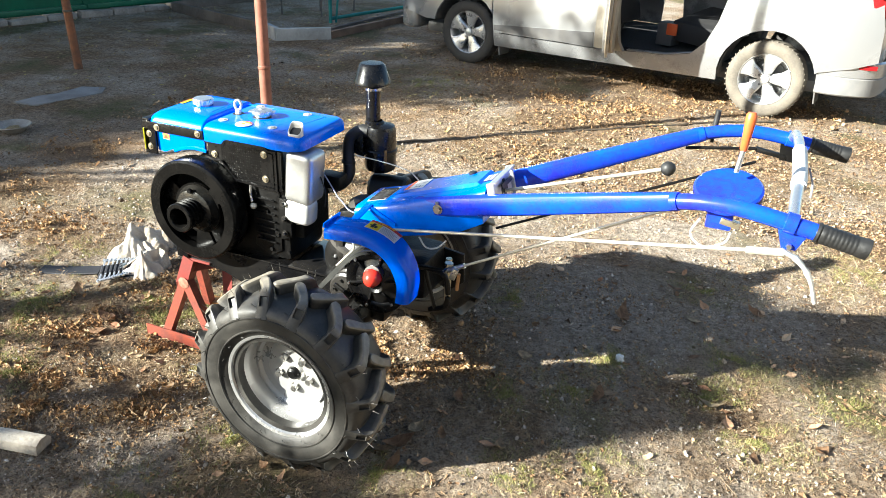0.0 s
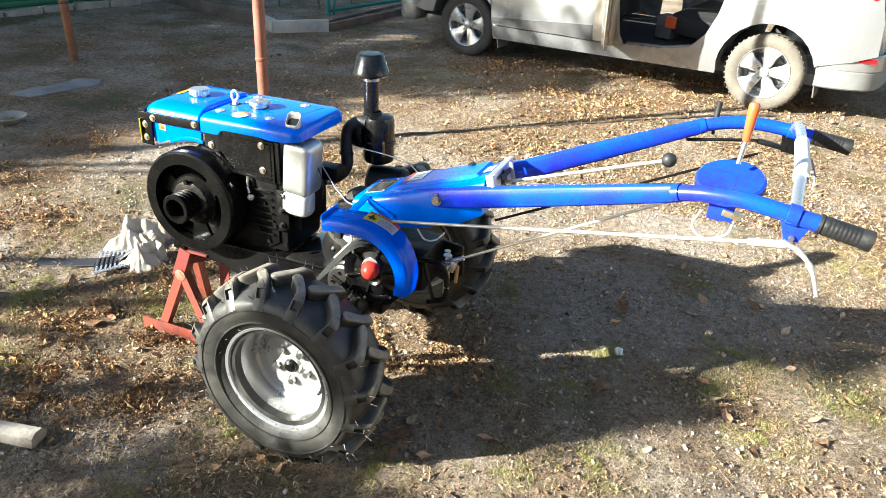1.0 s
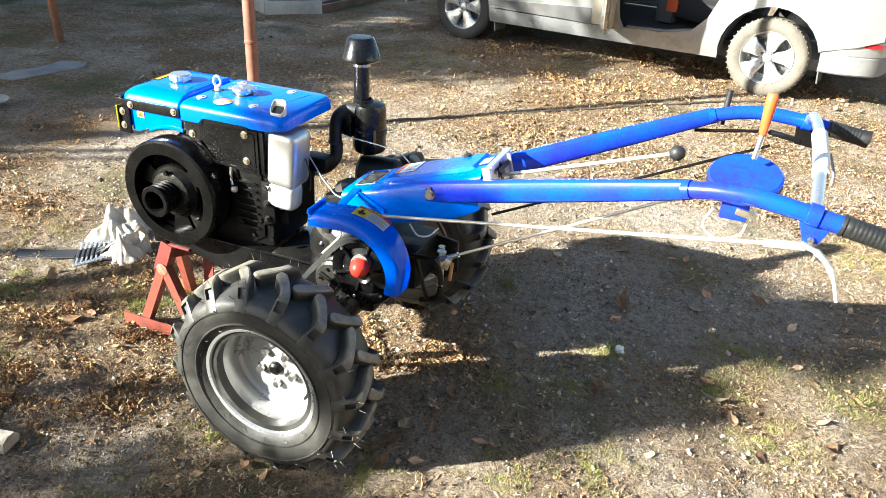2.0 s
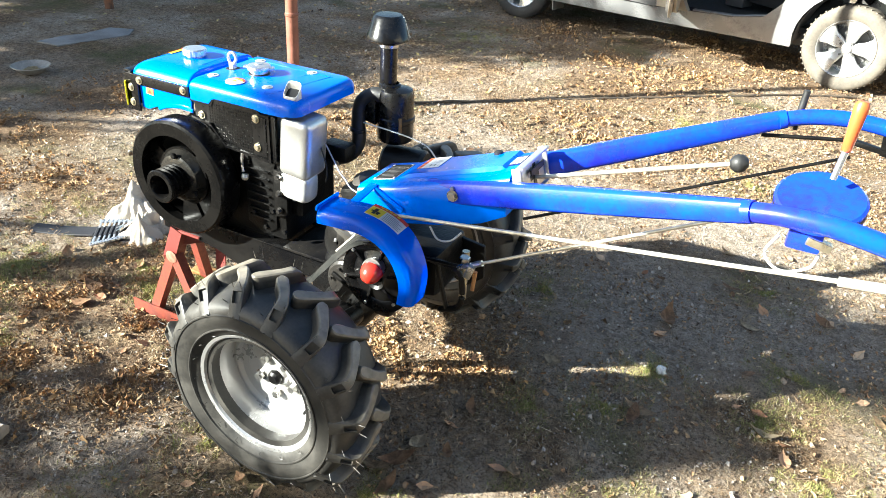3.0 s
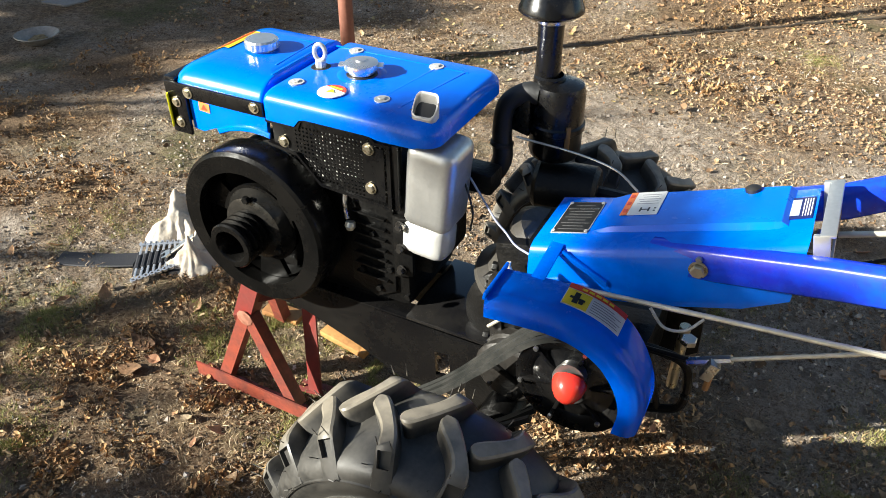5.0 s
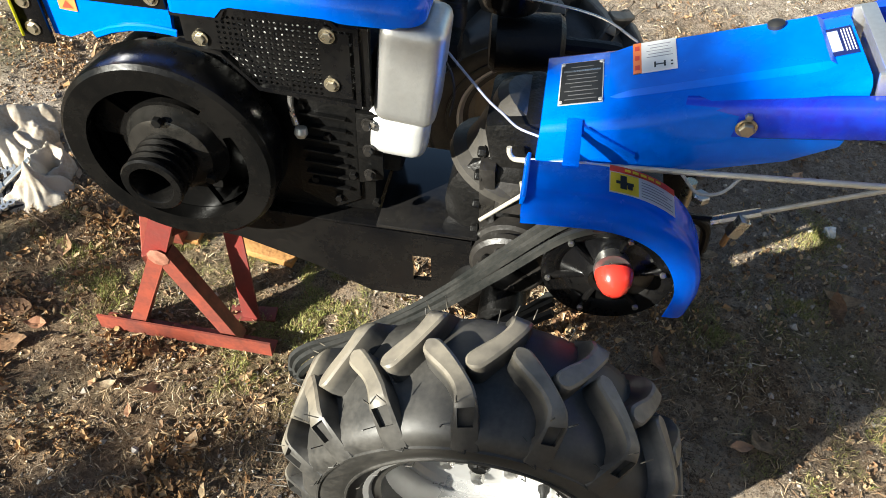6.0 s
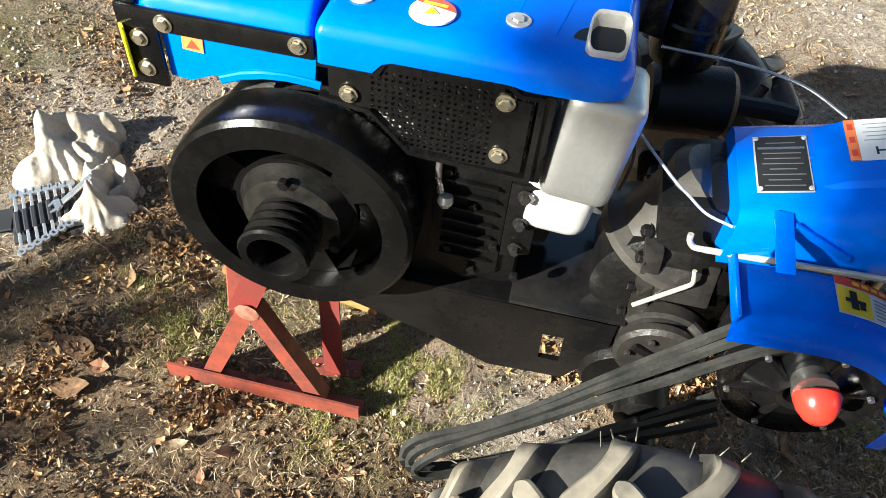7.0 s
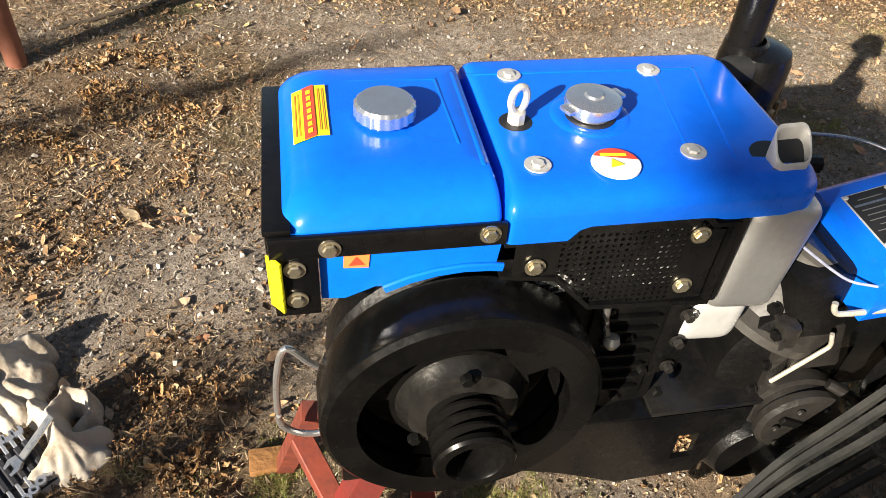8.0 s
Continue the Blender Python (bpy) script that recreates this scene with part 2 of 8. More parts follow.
def ground_z(x, y):
    v = Vector((x, y, 0.0))
    near = 1.0 / (1.0 + (max(abs(x), abs(y)) / 14.0) ** 4)
    z = 0.02 * noise.noise(v * 0.9) + 0.007 * noise.noise(v * 5.3) + 0.008 * noise.noise(v * 15.0) + 0.010 * abs(noise.noise(v * 33.0))
    return z * near


# places walked bare, free of litter; soil also lightened against shade: middle and reach
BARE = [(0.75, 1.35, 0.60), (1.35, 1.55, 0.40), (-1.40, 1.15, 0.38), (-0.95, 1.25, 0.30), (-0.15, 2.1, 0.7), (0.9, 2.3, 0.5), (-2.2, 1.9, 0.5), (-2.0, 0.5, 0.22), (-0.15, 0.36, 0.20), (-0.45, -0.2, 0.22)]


def bare_lightened(x, y):
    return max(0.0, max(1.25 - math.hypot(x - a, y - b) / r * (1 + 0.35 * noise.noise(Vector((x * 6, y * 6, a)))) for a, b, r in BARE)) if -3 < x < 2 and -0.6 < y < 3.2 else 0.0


# drifts of old leaves, soil under them darkened for shaded gaps: middle and reach
DRIFT = [(-2.76, 1.16, 0.3), (-2.42, 0.77, 0.25), (-2.03, 0.91, 0.22), (-1.17, 0.37, 0.18), (-0.99, -0.05, 0.2), (-0.75, 0.12, 0.18), (-0.6, -0.04, 0.16), (0.0, 0.66, 0.16), (0.13, 0.61, 0.14), (0.33, 0.68, 0.15), (-1.42, 1.41, 0.2), (-1.06, 0.87, 0.12), (-1.05, 0.65, 0.18), (-0.77, 0.28, 0.14), (-1.15, 0.2, 0.16), (-1.34, 2.34, 0.22), (-1.45, 2.12, 0.22), (-1.51, 1.89, 0.25), (-1.11, 2.05, 0.16), (-1.19, 1.71, 0.14), (-0.91, -0.19, 0.16), (-2.83, 1.9, 0.3), (-0.46, 4.8, 0.4), (0.3, 4.76, 0.45), (-0.19, 3.33, 0.3), (0.09, 2.99, 0.2), (0.22, 5.97, 0.4), (0.77, 5.8, 0.5), (-1.06, 5.44, 0.4), (1.73, 5.5, 0.4), (0.67, 5.4, 0.4), (-0.1, 4.2, 0.35)]


def gap_shade(x, y):
    return max(0.0, max(1.15 - math.hypot((x - a) / 1.25, y - b) / (1.25 * r) + 0.55 * noise.noise(Vector((x * 8, y * 8, a))) for a, b, r in DRIFT)) if -3.4 < x < 2.4 and -0.6 < y < 6.5 else 0.0


def ground_material():
    m = bpy.data.materials.new("yard_soil")
    m.use_nodes = True
    n, l = m.node_tree.nodes, m.node_tree.links
    b = n["Principled BSDF"]
    tc = n.new("ShaderNodeTexCoord")

    def nz(scale, detail=6, rough=0.6):
        t = n.new("ShaderNodeTexNoise")
        t.inputs["Scale"].default_value, t.inputs["Detail"].default_value, t.inputs["Roughness"].default_value = scale, detail, rough
        l.new(tc.outputs["Object"], t.inputs["Vector"])
        return t.outputs["Fac"]

    def ramp(src, a, c):
        r = n.new("ShaderNodeMapRange")
        r.inputs["From Min"].default_value, r.inputs["From Max"].default_value = a, c
        l.new(src, r.inputs["Value"])
        return r.outputs["Result"]

    def mix(f, a, c):
        x = n.new("ShaderNodeMix")
        x.data_type = "RGBA"
        l.new(f, x.inputs["Factor"])
        for k, v in (("A", a), ("B", c)):
            if isinstance(v, tuple):
                x.inputs[k].default_value = (*v, 1)
            else:
                l.new(v, x.inputs[k])
        return x.outputs["Result"]

    vor = n.new("ShaderNodeTexVoronoi")
    vor.inputs["Scale"].default_value = 70
    l.new(tc.outputs["Object"], vor.inputs["Vector"])
    soil = mix(ramp(nz(6), 0.35, 0.65), (0.27, 0.20, 0.142), (0.54, 0.435, 0.325))
    soil = mix(ramp(nz(45, 8, 0.75), 0.42, 0.62), soil, (0.66, 0.565, 0.46))
    stones = mix(ramp(vor.outputs["Distance"], 0.15, 0.42), (0.34, 0.31, 0.27), soil)
    litter = mix(ramp(nz(28, 8, 0.8), 0.4, 0.6), (0.135, 0.080, 0.045), (0.46, 0.32, 0.19))
    col = mix(ramp(nz(1.7), 0.38, 0.60), stones, litter)
    turf = mix(ramp(nz(60, 6, 0.8), 0.4, 0.62), (0.11, 0.115, 0.045), (0.28, 0.24, 0.13))
    col = mix(ramp(nz(1.3, 5), 0.53, 0.66), col, turf)
    col = mix(ramp(nz(95, 4, 0.8), 0.53, 0.63), col, (0.075, 0.058, 0.044))
    col = mix(ramp(nz(30, 8, 0.75), 0.53, 0.62), col, (0.16, 0.118, 0.083))
    col = mix(ramp(nz(330, 3, 0.8), 0.58, 0.68), col, (0.06, 0.046, 0.034))
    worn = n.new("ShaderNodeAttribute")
    worn.attribute_name = "bare_lightened"
    # paler bare soil, its colour raised to offset the tractor's shade
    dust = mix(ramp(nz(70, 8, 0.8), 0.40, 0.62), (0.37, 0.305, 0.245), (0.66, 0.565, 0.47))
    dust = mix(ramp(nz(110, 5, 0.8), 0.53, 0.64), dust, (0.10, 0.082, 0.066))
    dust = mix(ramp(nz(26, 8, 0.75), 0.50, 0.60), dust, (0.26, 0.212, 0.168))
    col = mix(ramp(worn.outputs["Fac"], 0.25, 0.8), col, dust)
    old = n.new("ShaderNodeAttribute")
    old.attribute_name = "gap_shade"
    # brown that puts the shade between drifted leaves into the soil colour
    gap_brown = mix(ramp(nz(80, 8, 0.8), 0.40, 0.62), (0.13, 0.085, 0.052), (0.37, 0.255, 0.155))
    col = mix(ramp(old.outputs["Fac"], 0.15, 0.9), col, gap_brown)
    l.new(col, b.inputs["Base Color"])
    b.inputs["Roughness"].default_value = 0.95
    b.inputs["Specular IOR Level"].default_value = 0.15
    bp = n.new("ShaderNodeBump")
    bp.inputs["Strength"].default_value, bp.inputs["Distance"].default_value = 1.0, 0.034
    hsum = n.new("ShaderNodeMath")
    l.new(nz(110, 10, 0.85), hsum.inputs[0])
    l.new(nz(14, 8, 0.7), hsum.inputs[1])
    l.new(hsum.outputs[0], bp.inputs["Height"])
    l.new(bp.outputs["Normal"], b.inputs["Normal"])
    return m


GX, GY = spaced(-2.2, 2.2, 0.015, 350), spaced(-0.7, 2.6, 0.015, 350)
gv = [(x, y, ground_z(x, y)) for y in GY for x in GX]
w = len(GX)
gf = [(j * w + i, j * w + i + 1, (j + 1) * w + i + 1, (j + 1) * w + i) for j in range(len(GY) - 1) for i in range(w - 1)]
gme = bpy.data.meshes.new("ground")
gme.from_pydata(gv, [], gf)
tr = gme.attributes.new("bare_lightened", "FLOAT", "POINT")
tr.data.foreach_set("value", [min(1.0, bare_lightened(x, y)) for x, y, _ in gv])
mo = gme.attributes.new("gap_shade", "FLOAT", "POINT")
mo.data.foreach_set("value", [min(1.0, gap_shade(x, y)) for x, y, _ in gv])
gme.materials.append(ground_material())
gme.shade_smooth()
tagged(new("ground", gme), "bare trampled yard soil with fine gravel, dry grass and leaf litter", "ground", kind="structure")


# ---- the walking tractor ----
YC = 0.487                                   # its middle plane
tractor = thing("walking_tractor", -0.1, YC, 0, "blue walking tractor with black diesel engine, propped on a stand", "tractor")


def bolts(parent, pts, axis, r=0.0085, h=0.008, washer=0.0, material=None, name="bolt"):
    for p in pts:
        part(name, hex_bolt(p, axis, r, h, washer), material or M_ZINC, parent)


# wheels
M_DUSTRIM = mat("dusty_wheel_steel", (0.38, 0.31, 0.21), 0.6, 0.1, col2=(0.22, 0.175, 0.115), scale=9, bump=0.1)
TYRE_R, RIM_R = 0.315, 0.165


def tyre_mesh():
    prof = [(0.168, -0.075), (0.178, -0.084), (0.197, -0.096), (0.220, -0.103), (0.242, -0.104), (0.258, -0.100), (0.270, -0.090), (0.278, -0.070), (0.282, -0.04), (0.2835, 0.0)]
    prof = prof + [(r, -h) for r, h in prof[-2::-1]]
    bm = lathe(prof + [(0.150, 0.07), (0.150, -0.07), prof[0]], (0, 0, 0), (0, 1, 0), 96)
    for s in (-1, 1):                        # moulded rings on the walls
        for rr, hh, ww in ((0.200, 0.0975, 0.003), (0.243, 0.1035, 0.003)):
            lathe([(rr - ww, s * (hh - 0.002)), (rr - ww * 0.5, s * (hh + 0.003)), (rr + ww * 0.5, s * (hh + 0.003)), (rr + ww, s * (hh - 0.002))], (0, 0, 0), (0, 1, 0), 96, bm)
    n = 16
    rng = random.Random(5)
    notch = []

    def on(u, h, r):
        return Vector((r * math.cos(u / 0.31), h, r * math.sin(u / 0.31)))

    for k in range(n):
        for side in (-1, 1):
            th = math.radians(95.5) + 2 * math.pi * (k + (0.5 if side > 0 else 0)) / n
            # middle line of a lug on the unrolled tread, from the shoulder to its round tip
            line = smooth_path([(0.0, 0.077, 0), (0.006, 0.054, 0), (0.025, 0.025, 0), (0.056, -0.008, 0)], 4)
            wide = [0.0160, 0.0152, 0.0144, 0.0137, 0.0130, 0.0125, 0.0122, 0.0122, 0.0126, 0.0133, 0.0142, 0.0149, 0.0150]
            rows = []
            pts = list(zip(line, wide))
            d = (line[-1] - line[-2]).normalized()
            for e in (0.35, 0.65, 0.86, 0.97):
                pts.append((line[-1] + d * 0.0150 * e, 0.0150 * math.sqrt(1 - e * e)))
            for i, (p, hw) in enumerate(pts):
                d = (pts[min(i + 1, len(pts) - 1)][0] - pts[max(i - 1, 0)][0]).normalized()
                nx, ny = -d.y, d.x
                top = 0.3165 - 0.10 * max(0, abs(p.y) - 0.05) ** 1.0 - 4.0 * max(0, p.y - 0.06) ** 1.5
                edge = min(0.004, hw * 0.5)
                row = []
                for q, r in ((-hw - 0.0045, 0.276), (-hw, top - 0.003), (-hw + edge, top), (hw - edge, top), (hw, top - 0.003), (hw + 0.0045, 0.276)):
                    u, h = p.x + nx * q, p.y + ny * q
                    row.append(bm.verts.new(on(th * 0.31 + u, h * side, r)))
                rows.append(row)
            for a, b in zip(rows, rows[1:]):
                for i in range(5):
                    bm.faces.new((a[i], a[i + 1], b[i + 1], b[i]))
            bm.faces.new(rows[-1][::-1])
            # buttress falling from the lug's end to the wall, with a moulded notch
            foot = [bm.verts.new(on(th * 0.31 + u, side * h, r)) for u, h, r in ((-0.036, 0.092, 0.246), (-0.022, 0.106, 0.246), (-0.010, 0.1075, 0.246), (0.010, 0.1075, 0.246), (0.022, 0.106, 0.246), (0.036, 0.092, 0.246))]
            mid = [bm.verts.new(a.co.lerp(b.co, 0.45)) for a, b in zip(rows[0], foot)]
            for i in range(5):
                f = bm.faces.new((rows[0][i], mid[i], mid[i + 1], rows[0][i + 1]))
                bm.faces.new((mid[i], foot[i], foot[i + 1], mid[i + 1]))
                if i == 2:
                    notch.append((f, th, side))
            # moulding hairs left on the lug's end and beside it
            for q in (-0.013, 0.013):
                p = on(th * 0.31 + q, side * 0.075, 0.311)
                e = Vector((math.cos(th) + rng.uniform(-0.15, 0.15), side * rng.uniform(0.0, 0.25), math.sin(th)))
                rod(p, p + e * rng.uniform(0.016, 0.026), 0.0011, 4, 0.0008, bm)
            p = on(th * 0.31 + 0.036, side * 0.084, 0.270)
            rod(p, p + Vector((math.cos(th), side * 0.8, math.sin(th))) * 0.018, 0.0009, 4, bm=bm)
            for r0, h0 in ((0.180, 0.091), (0.247, 0.105)):
                t2 = th + rng.uniform(-0.08, 0.08)
                p = Vector((r0 * math.cos(t2), side * h0, r0 * math.sin(t2)))
                q = p + Vector((0.4 * math.cos(t2), side, 0.4 * math.sin(t2))) * 0.008
                rod(p, q, 0.0009, 4, bm=bm)
                rod(q, q + Vector((math.cos(t2 + 1.2), 0, math.sin(t2 + 1.2))) * 0.010, 0.0009, 4, bm=bm)
    faces = [f for f, _, _ in notch]
    bmesh.ops.inset_individual(bm, faces=faces, thickness=0.0085, depth=0.0)
    for f, th, side in notch:
        for v in f.verts:
            v.co -= Vector((math.cos(th), side * 1.0, math.sin(th))) * 0.006
    return bm


def build_wheel(y, z, side):
    """side -1: the outer face looks towards -y."""
    wheel = thing("wheel", 0, y, z, "", "")
    bm = tyre_mesh()
    rim = lathe([(0.150, -0.066), (0.158, -0.080), (0.166, -0.083), (0.168, -0.079), (0.163, -0.074), (0.157, -0.062), (0.150, -0.05), (0.139, -0.03), (0.137, 0.0), (0.144, 0.03), (0.152, 0.05), (0.156, 0.07), (0.166, 0.083), (0.160, 0.083), (0.150, 0.07), (0.14, 0.03), (0.134, 0.0), (0.136, -0.03), (0.146, -0.05), (0.150, -0.066)], (0, 0, 0), (0, 1, 0), 56)
    disc = lathe([(0.138, 0.012), (0.128, 0.012), (0.12, 0.02), (0.098, 0.022), (0.09, 0.014), (0.075, 0.012), (0.03, 0.012), (0.024, 0.006), (0.0, 0.006), (0.0, 0.028), (0.09, 0.028), (0.137, 0.024)], (0, 0, 0), (0, 1, 0), 56)
    back = lathe([(0.045, 0.0295), (0.09, 0.0295), (0.133, 0.0285), (0.1365, 0.034), (0.1385, 0.044), (0.150, 0.066), (0.1485, 0.068), (0.136, 0.046), (0.130, 0.034), (0.09, 0.034), (0.045, 0.034)], (0, 0, 0), (0, 1, 0), 48)
    for q in (rim, disc, back):              # the rim stands at 0.177 m
        bmesh.ops.transform(q, matrix=Matrix.Diagonal((1.062, 1, 1.062, 1)), verts=q.verts)
    hub = lathe([(0, -0.01), (0.012, -0.012), (0.019, -0.006), (0.021, 0.008)], (0, 0, 0), (0, 1, 0), 20)
    axle = lathe([(0.03, 0.02), (0.03, 0.09), (0.024, 0.1), (0.024, 0.28), (0.045, 0.29), (0.045, 0.36)], (0, 0, 0), (0, 1, 0), 20)
    nuts = []
    for k in range(5):
        a = k * 2 * math.pi / 5 + 0.95
        nuts.append(hex_bolt((0.056 * math.cos(a), 0.012, 0.056 * math.sin(a)), (0, -1, 0), 0.0120, 0.018, 0.016))
    valve = lathe([(0, -0.02), (0.004, -0.02), (0.006, 0.0), (0.010, 0.006), (0.010, 0.014)], (0.112, -0.010, -0.050), (0, 1, 0), 10)
    turn = pose(0.033, y, z) @ Matrix.Diagonal((1, -side, 1, 1))
    made = [("tyre", bm, M_RUBBER, "dusty black rubber tractor tyre with chevron lugs"), ("rim", rim, M_RIM, "silver-painted steel rim"), ("wheel_disc", disc, M_RIM, ""), ("disc_back", back, M_DUSTRIM, "dust-brown inner wheel face"), ("hub_cap", hub, M_CAST, "black axle end"), ("axle_shaft", axle, M_CAST, ""), ("valve", valve, M_GRIP, "")] + [("wheel_nut", q, M_STEEL, "") for q in nuts]
    wheel.parent = tractor
    wheel.matrix_parent_inverse = Matrix.Identity(4)
    wheel.matrix_basis = tractor.matrix_basis.inverted()
    for nm, q, mt, lb in made:
        bmesh.ops.transform(q, matrix=turn, verts=q.verts)
        part(nm, q, mt, wheel, lb)
    for key in ("label", "category"):
        if key in wheel:
            del wheel[key]
    return wheel


build_wheel(0.0, 0.318, -1)
build_wheel(2 * YC, 0.318, 1)

# chassis
chassis = part("chassis", side_plate([(-0.69, 0.44), (-0.132, 0.4443), (-0.132, 0.380), (-0.152, 0.379), (-0.149, 0.309), (-0.113, 0.311), (-0.116, 0.381), (-0.1319, 0.380), (-0.1319, 0.4443), (-0.04, 0.445), (-0.04, 0.36), (-0.10, 0.262), (-0.235, 0.254), (-0.345, 0.308), (-0.50, 0.362), (-0.69, 0.380)], 0.372, 0.010), M_BLACK, tractor, "black painted steel channel frame")
part("side_beam", side_plate([(-0.69, 0.44), (-0.04, 0.445), (-0.04, 0.36), (-0.10, 0.262), (-0.235, 0.254), (-0.345, 0.308), (-0.50, 0.362), (-0.69, 0.380)], 2 * YC - 0.382, 0.010, 0.002), M_BLACK, chassis)
part("top_flange", box((0.65, 0.05, 0.008), (-0.365, 0.397, 0.444), bevel=0.002), M_BLACK, chassis)
part("top_flange", box((0.65, 0.05, 0.008), (-0.365, 2 * YC - 0.397, 0.444), bevel=0.002), M_BLACK, chassis)
part("deck_plate", box((0.19, 0.235, 0.008), (-0.125, YC, 0.452), bevel=0.002), mat("glossy_black_deck", (0.006, 0.006, 0.007), 0.17, col2=(0.014, 0.013, 0.012), scale=12, bump=0.05, bump_scale=20, coat=0.2, spec=0.6), chassis)
part("front_crossmember", box((0.05, 0.25, 0.05), (-0.68, YC, 0.41), bevel=0.005), M_BLACK, chassis)
part("crossmember", box((0.04, 0.21, 0.04), (-0.47, YC, 0.40), bevel=0.004), M_BLACK, chassis)
bolts(chassis, [(-0.053, 0.415, 0.456), (-0.053, 0.462, 0.456), (-0.053, 0.511, 0.456)], (0, 0, 1), 0.0115, 0.012, 0.016, mat("dusty_bolt_steel", (0.16, 0.125, 0.085), 0.45, 0.5, col2=(0.05, 0.042, 0.035), scale=60))
bolts(chassis, [(-0.60, 0.371, 0.412)], (0, -1, 0), 0.010, 0.008)

# gearbox behind the engine
gb = box((0.30, 0.20, 0.145), (0.14, YC + 0.01, 0.4975), bevel=0.03)
join(gb, box((0.15, 0.20, 0.22), (0.065, YC + 0.01, 0.46), bevel=0.03))
gear = part("gearbox", gb, M_CAST, tractor, "black cast gearbox housing")
part("bell_housing", lathe([(0, -0.09), (0.09, -0.09), (0.12, -0.07), (0.12, 0.05), (0.10, 0.09), (0, 0.09)], (0.02, YC, 0.50), (0, 1, 0), 28), M_CAST, gear)
part("gearbox_neck", box((0.10, 0.16, 0.24), (0.03, YC, 0.58), (0, -12, 0), 0.02), M_CAST, gear)
part("final_drive", lathe([(0, -0.13), (0.07, -0.13), (0.085, -0.1), (0.085, 0.1), (0.07, 0.13), (0, 0.13)], (0.0, YC, 0.312), (0, 1, 0), 24), M_CAST, gear)
part("gearbox_leg", box((0.15, 0.15, 0.18), (0.06, YC, 0.38), bevel=0.02), M_CAST, gear)
part("hitch_bar", tube([(0.25, 0.405, 0.552), (0.345, 0.402, 0.548), (0.368, 0.402, 0.50), (0.362, 0.402, 0.43), (0.305, 0.404, 0.40)], 0.009), M_CAST, gear)
part("hitch_bar", rod((0.285, 0.405, 0.55), (0.325, 0.402, 0.412), 0.007, 8), M_CAST, gear)
part("hitch_plate", side_plate([(0.25, 0.56), (0.36, 0.545), (0.365, 0.44), (0.31, 0.395), (0.25, 0.42)], YC + 0.073, 0.012, 0.002), M_CAST, gear)
part("hitch_pin", rod((0.335, YC, 0.40), (0.335, YC, 0.56), 0.011), M_ZINC, gear)
bolts(gear, [(0.349, 0.45, 0.553)], (0, 0, 1), 0.016, 0.012, 0, M_STEEL)
for k, (x, z) in enumerate(((-0.02, 0.42), (0.02, 0.40), (0.07, 0.40), (0.11, 0.43))):
    part("housing_bolt", hex_bolt((x, 0.385, z), (0, -1, 0), 0.009, 0.009), M_CAST, gear)

M_CASTG = mat("dusty_grey_black_casting", (0.060, 0.054, 0.046), 0.45, col2=(0.028, 0.026, 0.023), scale=10, fine=90, bump=0.15, bump_scale=110, dist=0.004)
M_DRUM = mat("oily_black_casting", (0.012, 0.011, 0.010), 0.34, col2=(0.022, 0.020, 0.018), scale=14, fine=90, bump=0.3, bump_scale=90, dist=0.004)
part("input_housing", lathe([(0, -0.10), (0.062, -0.10), (0.075, -0.085), (0.078, 0.0), (0.085, 0.03), (0.105, 0.045), (0.105, 0.06), (0, 0.06)], (0.015, YC, 0.60), (-0.35, 0, -1), 28), M_CASTG, gear)
part("joint_flange", box((0.030, 0.20, 0.19), (-0.020, YC, 0.515), (0, -4, 0), 0.008), M_DRUM, gear)
for y, z in ((0.400, 0.585), (0.398, 0.52), (0.43, 0.612), (0.398, 0.455), (0.54, 0.612)):
    part("flange_bolt", hex_bolt((-0.036, y, z), (-1, -0.2, 0.1), 0.010, 0.012, 0.013), M_CAST, gear)
part("inspection_cover", box((0.085, 0.075, 0.012), (0.035, 0.395, 0.555), (70, 0, 0), 0.006), M_DRUM, gear)
part("brake_drum", lathe([(0, 0), (0.064, 0.0), (0.072, 0.006), (0.072, 0.018), (0.066, 0.022), (0.066, 0.034), (0.074, 0.038), (0.074, 0.06), (0, 0.06)], (0.03, 0.335, 0.425), (0.1, 1, 0), 32), M_DRUM, gear)
part("drum_rib", box((0.10, 0.008, 0.014), (0.03, 0.333, 0.43), (0, 25, 0), 0.003), M_CAST, gear)
for a in range(6):
    part("drum_bolt", hex_bolt((0.03 + 0.05 * math.cos(a), 0.334, 0.425 + 0.05 * math.sin(a)), (0, -1, 0), 0.006, 0.006), M_DRUM, gear)
part("clutch_fork", tube([(0.06, 0.36, 0.50), (0.09, 0.34, 0.49), (0.12, 0.335, 0.47)], 0.009), M_DRUM, gear)

# clutch pulley with the red cap
clutch = part("clutch_pulley", lathe([(0.022, 0.03), (0.022, -0.015), (0.03, -0.02), (0.04, -0.012), (0.075, 0.0), (0.088, -0.01), (0.104, -0.012), (0.106, -0.006)] + [q for k in range(4) for q in ((0.106, 0.001 + k * 0.018), (0.094, 0.008 + k * 0.018), (0.094, 0.010 + k * 0.018), (0.106, 0.017 + k * 0.018))] + [(0.106, 0.08), (0.05, 0.085), (0.03, 0.15)], (0.190, 0.252, 0.552), (0, 1, 0), 40), M_BLACK, tractor, "glossy black spoked clutch pulley")
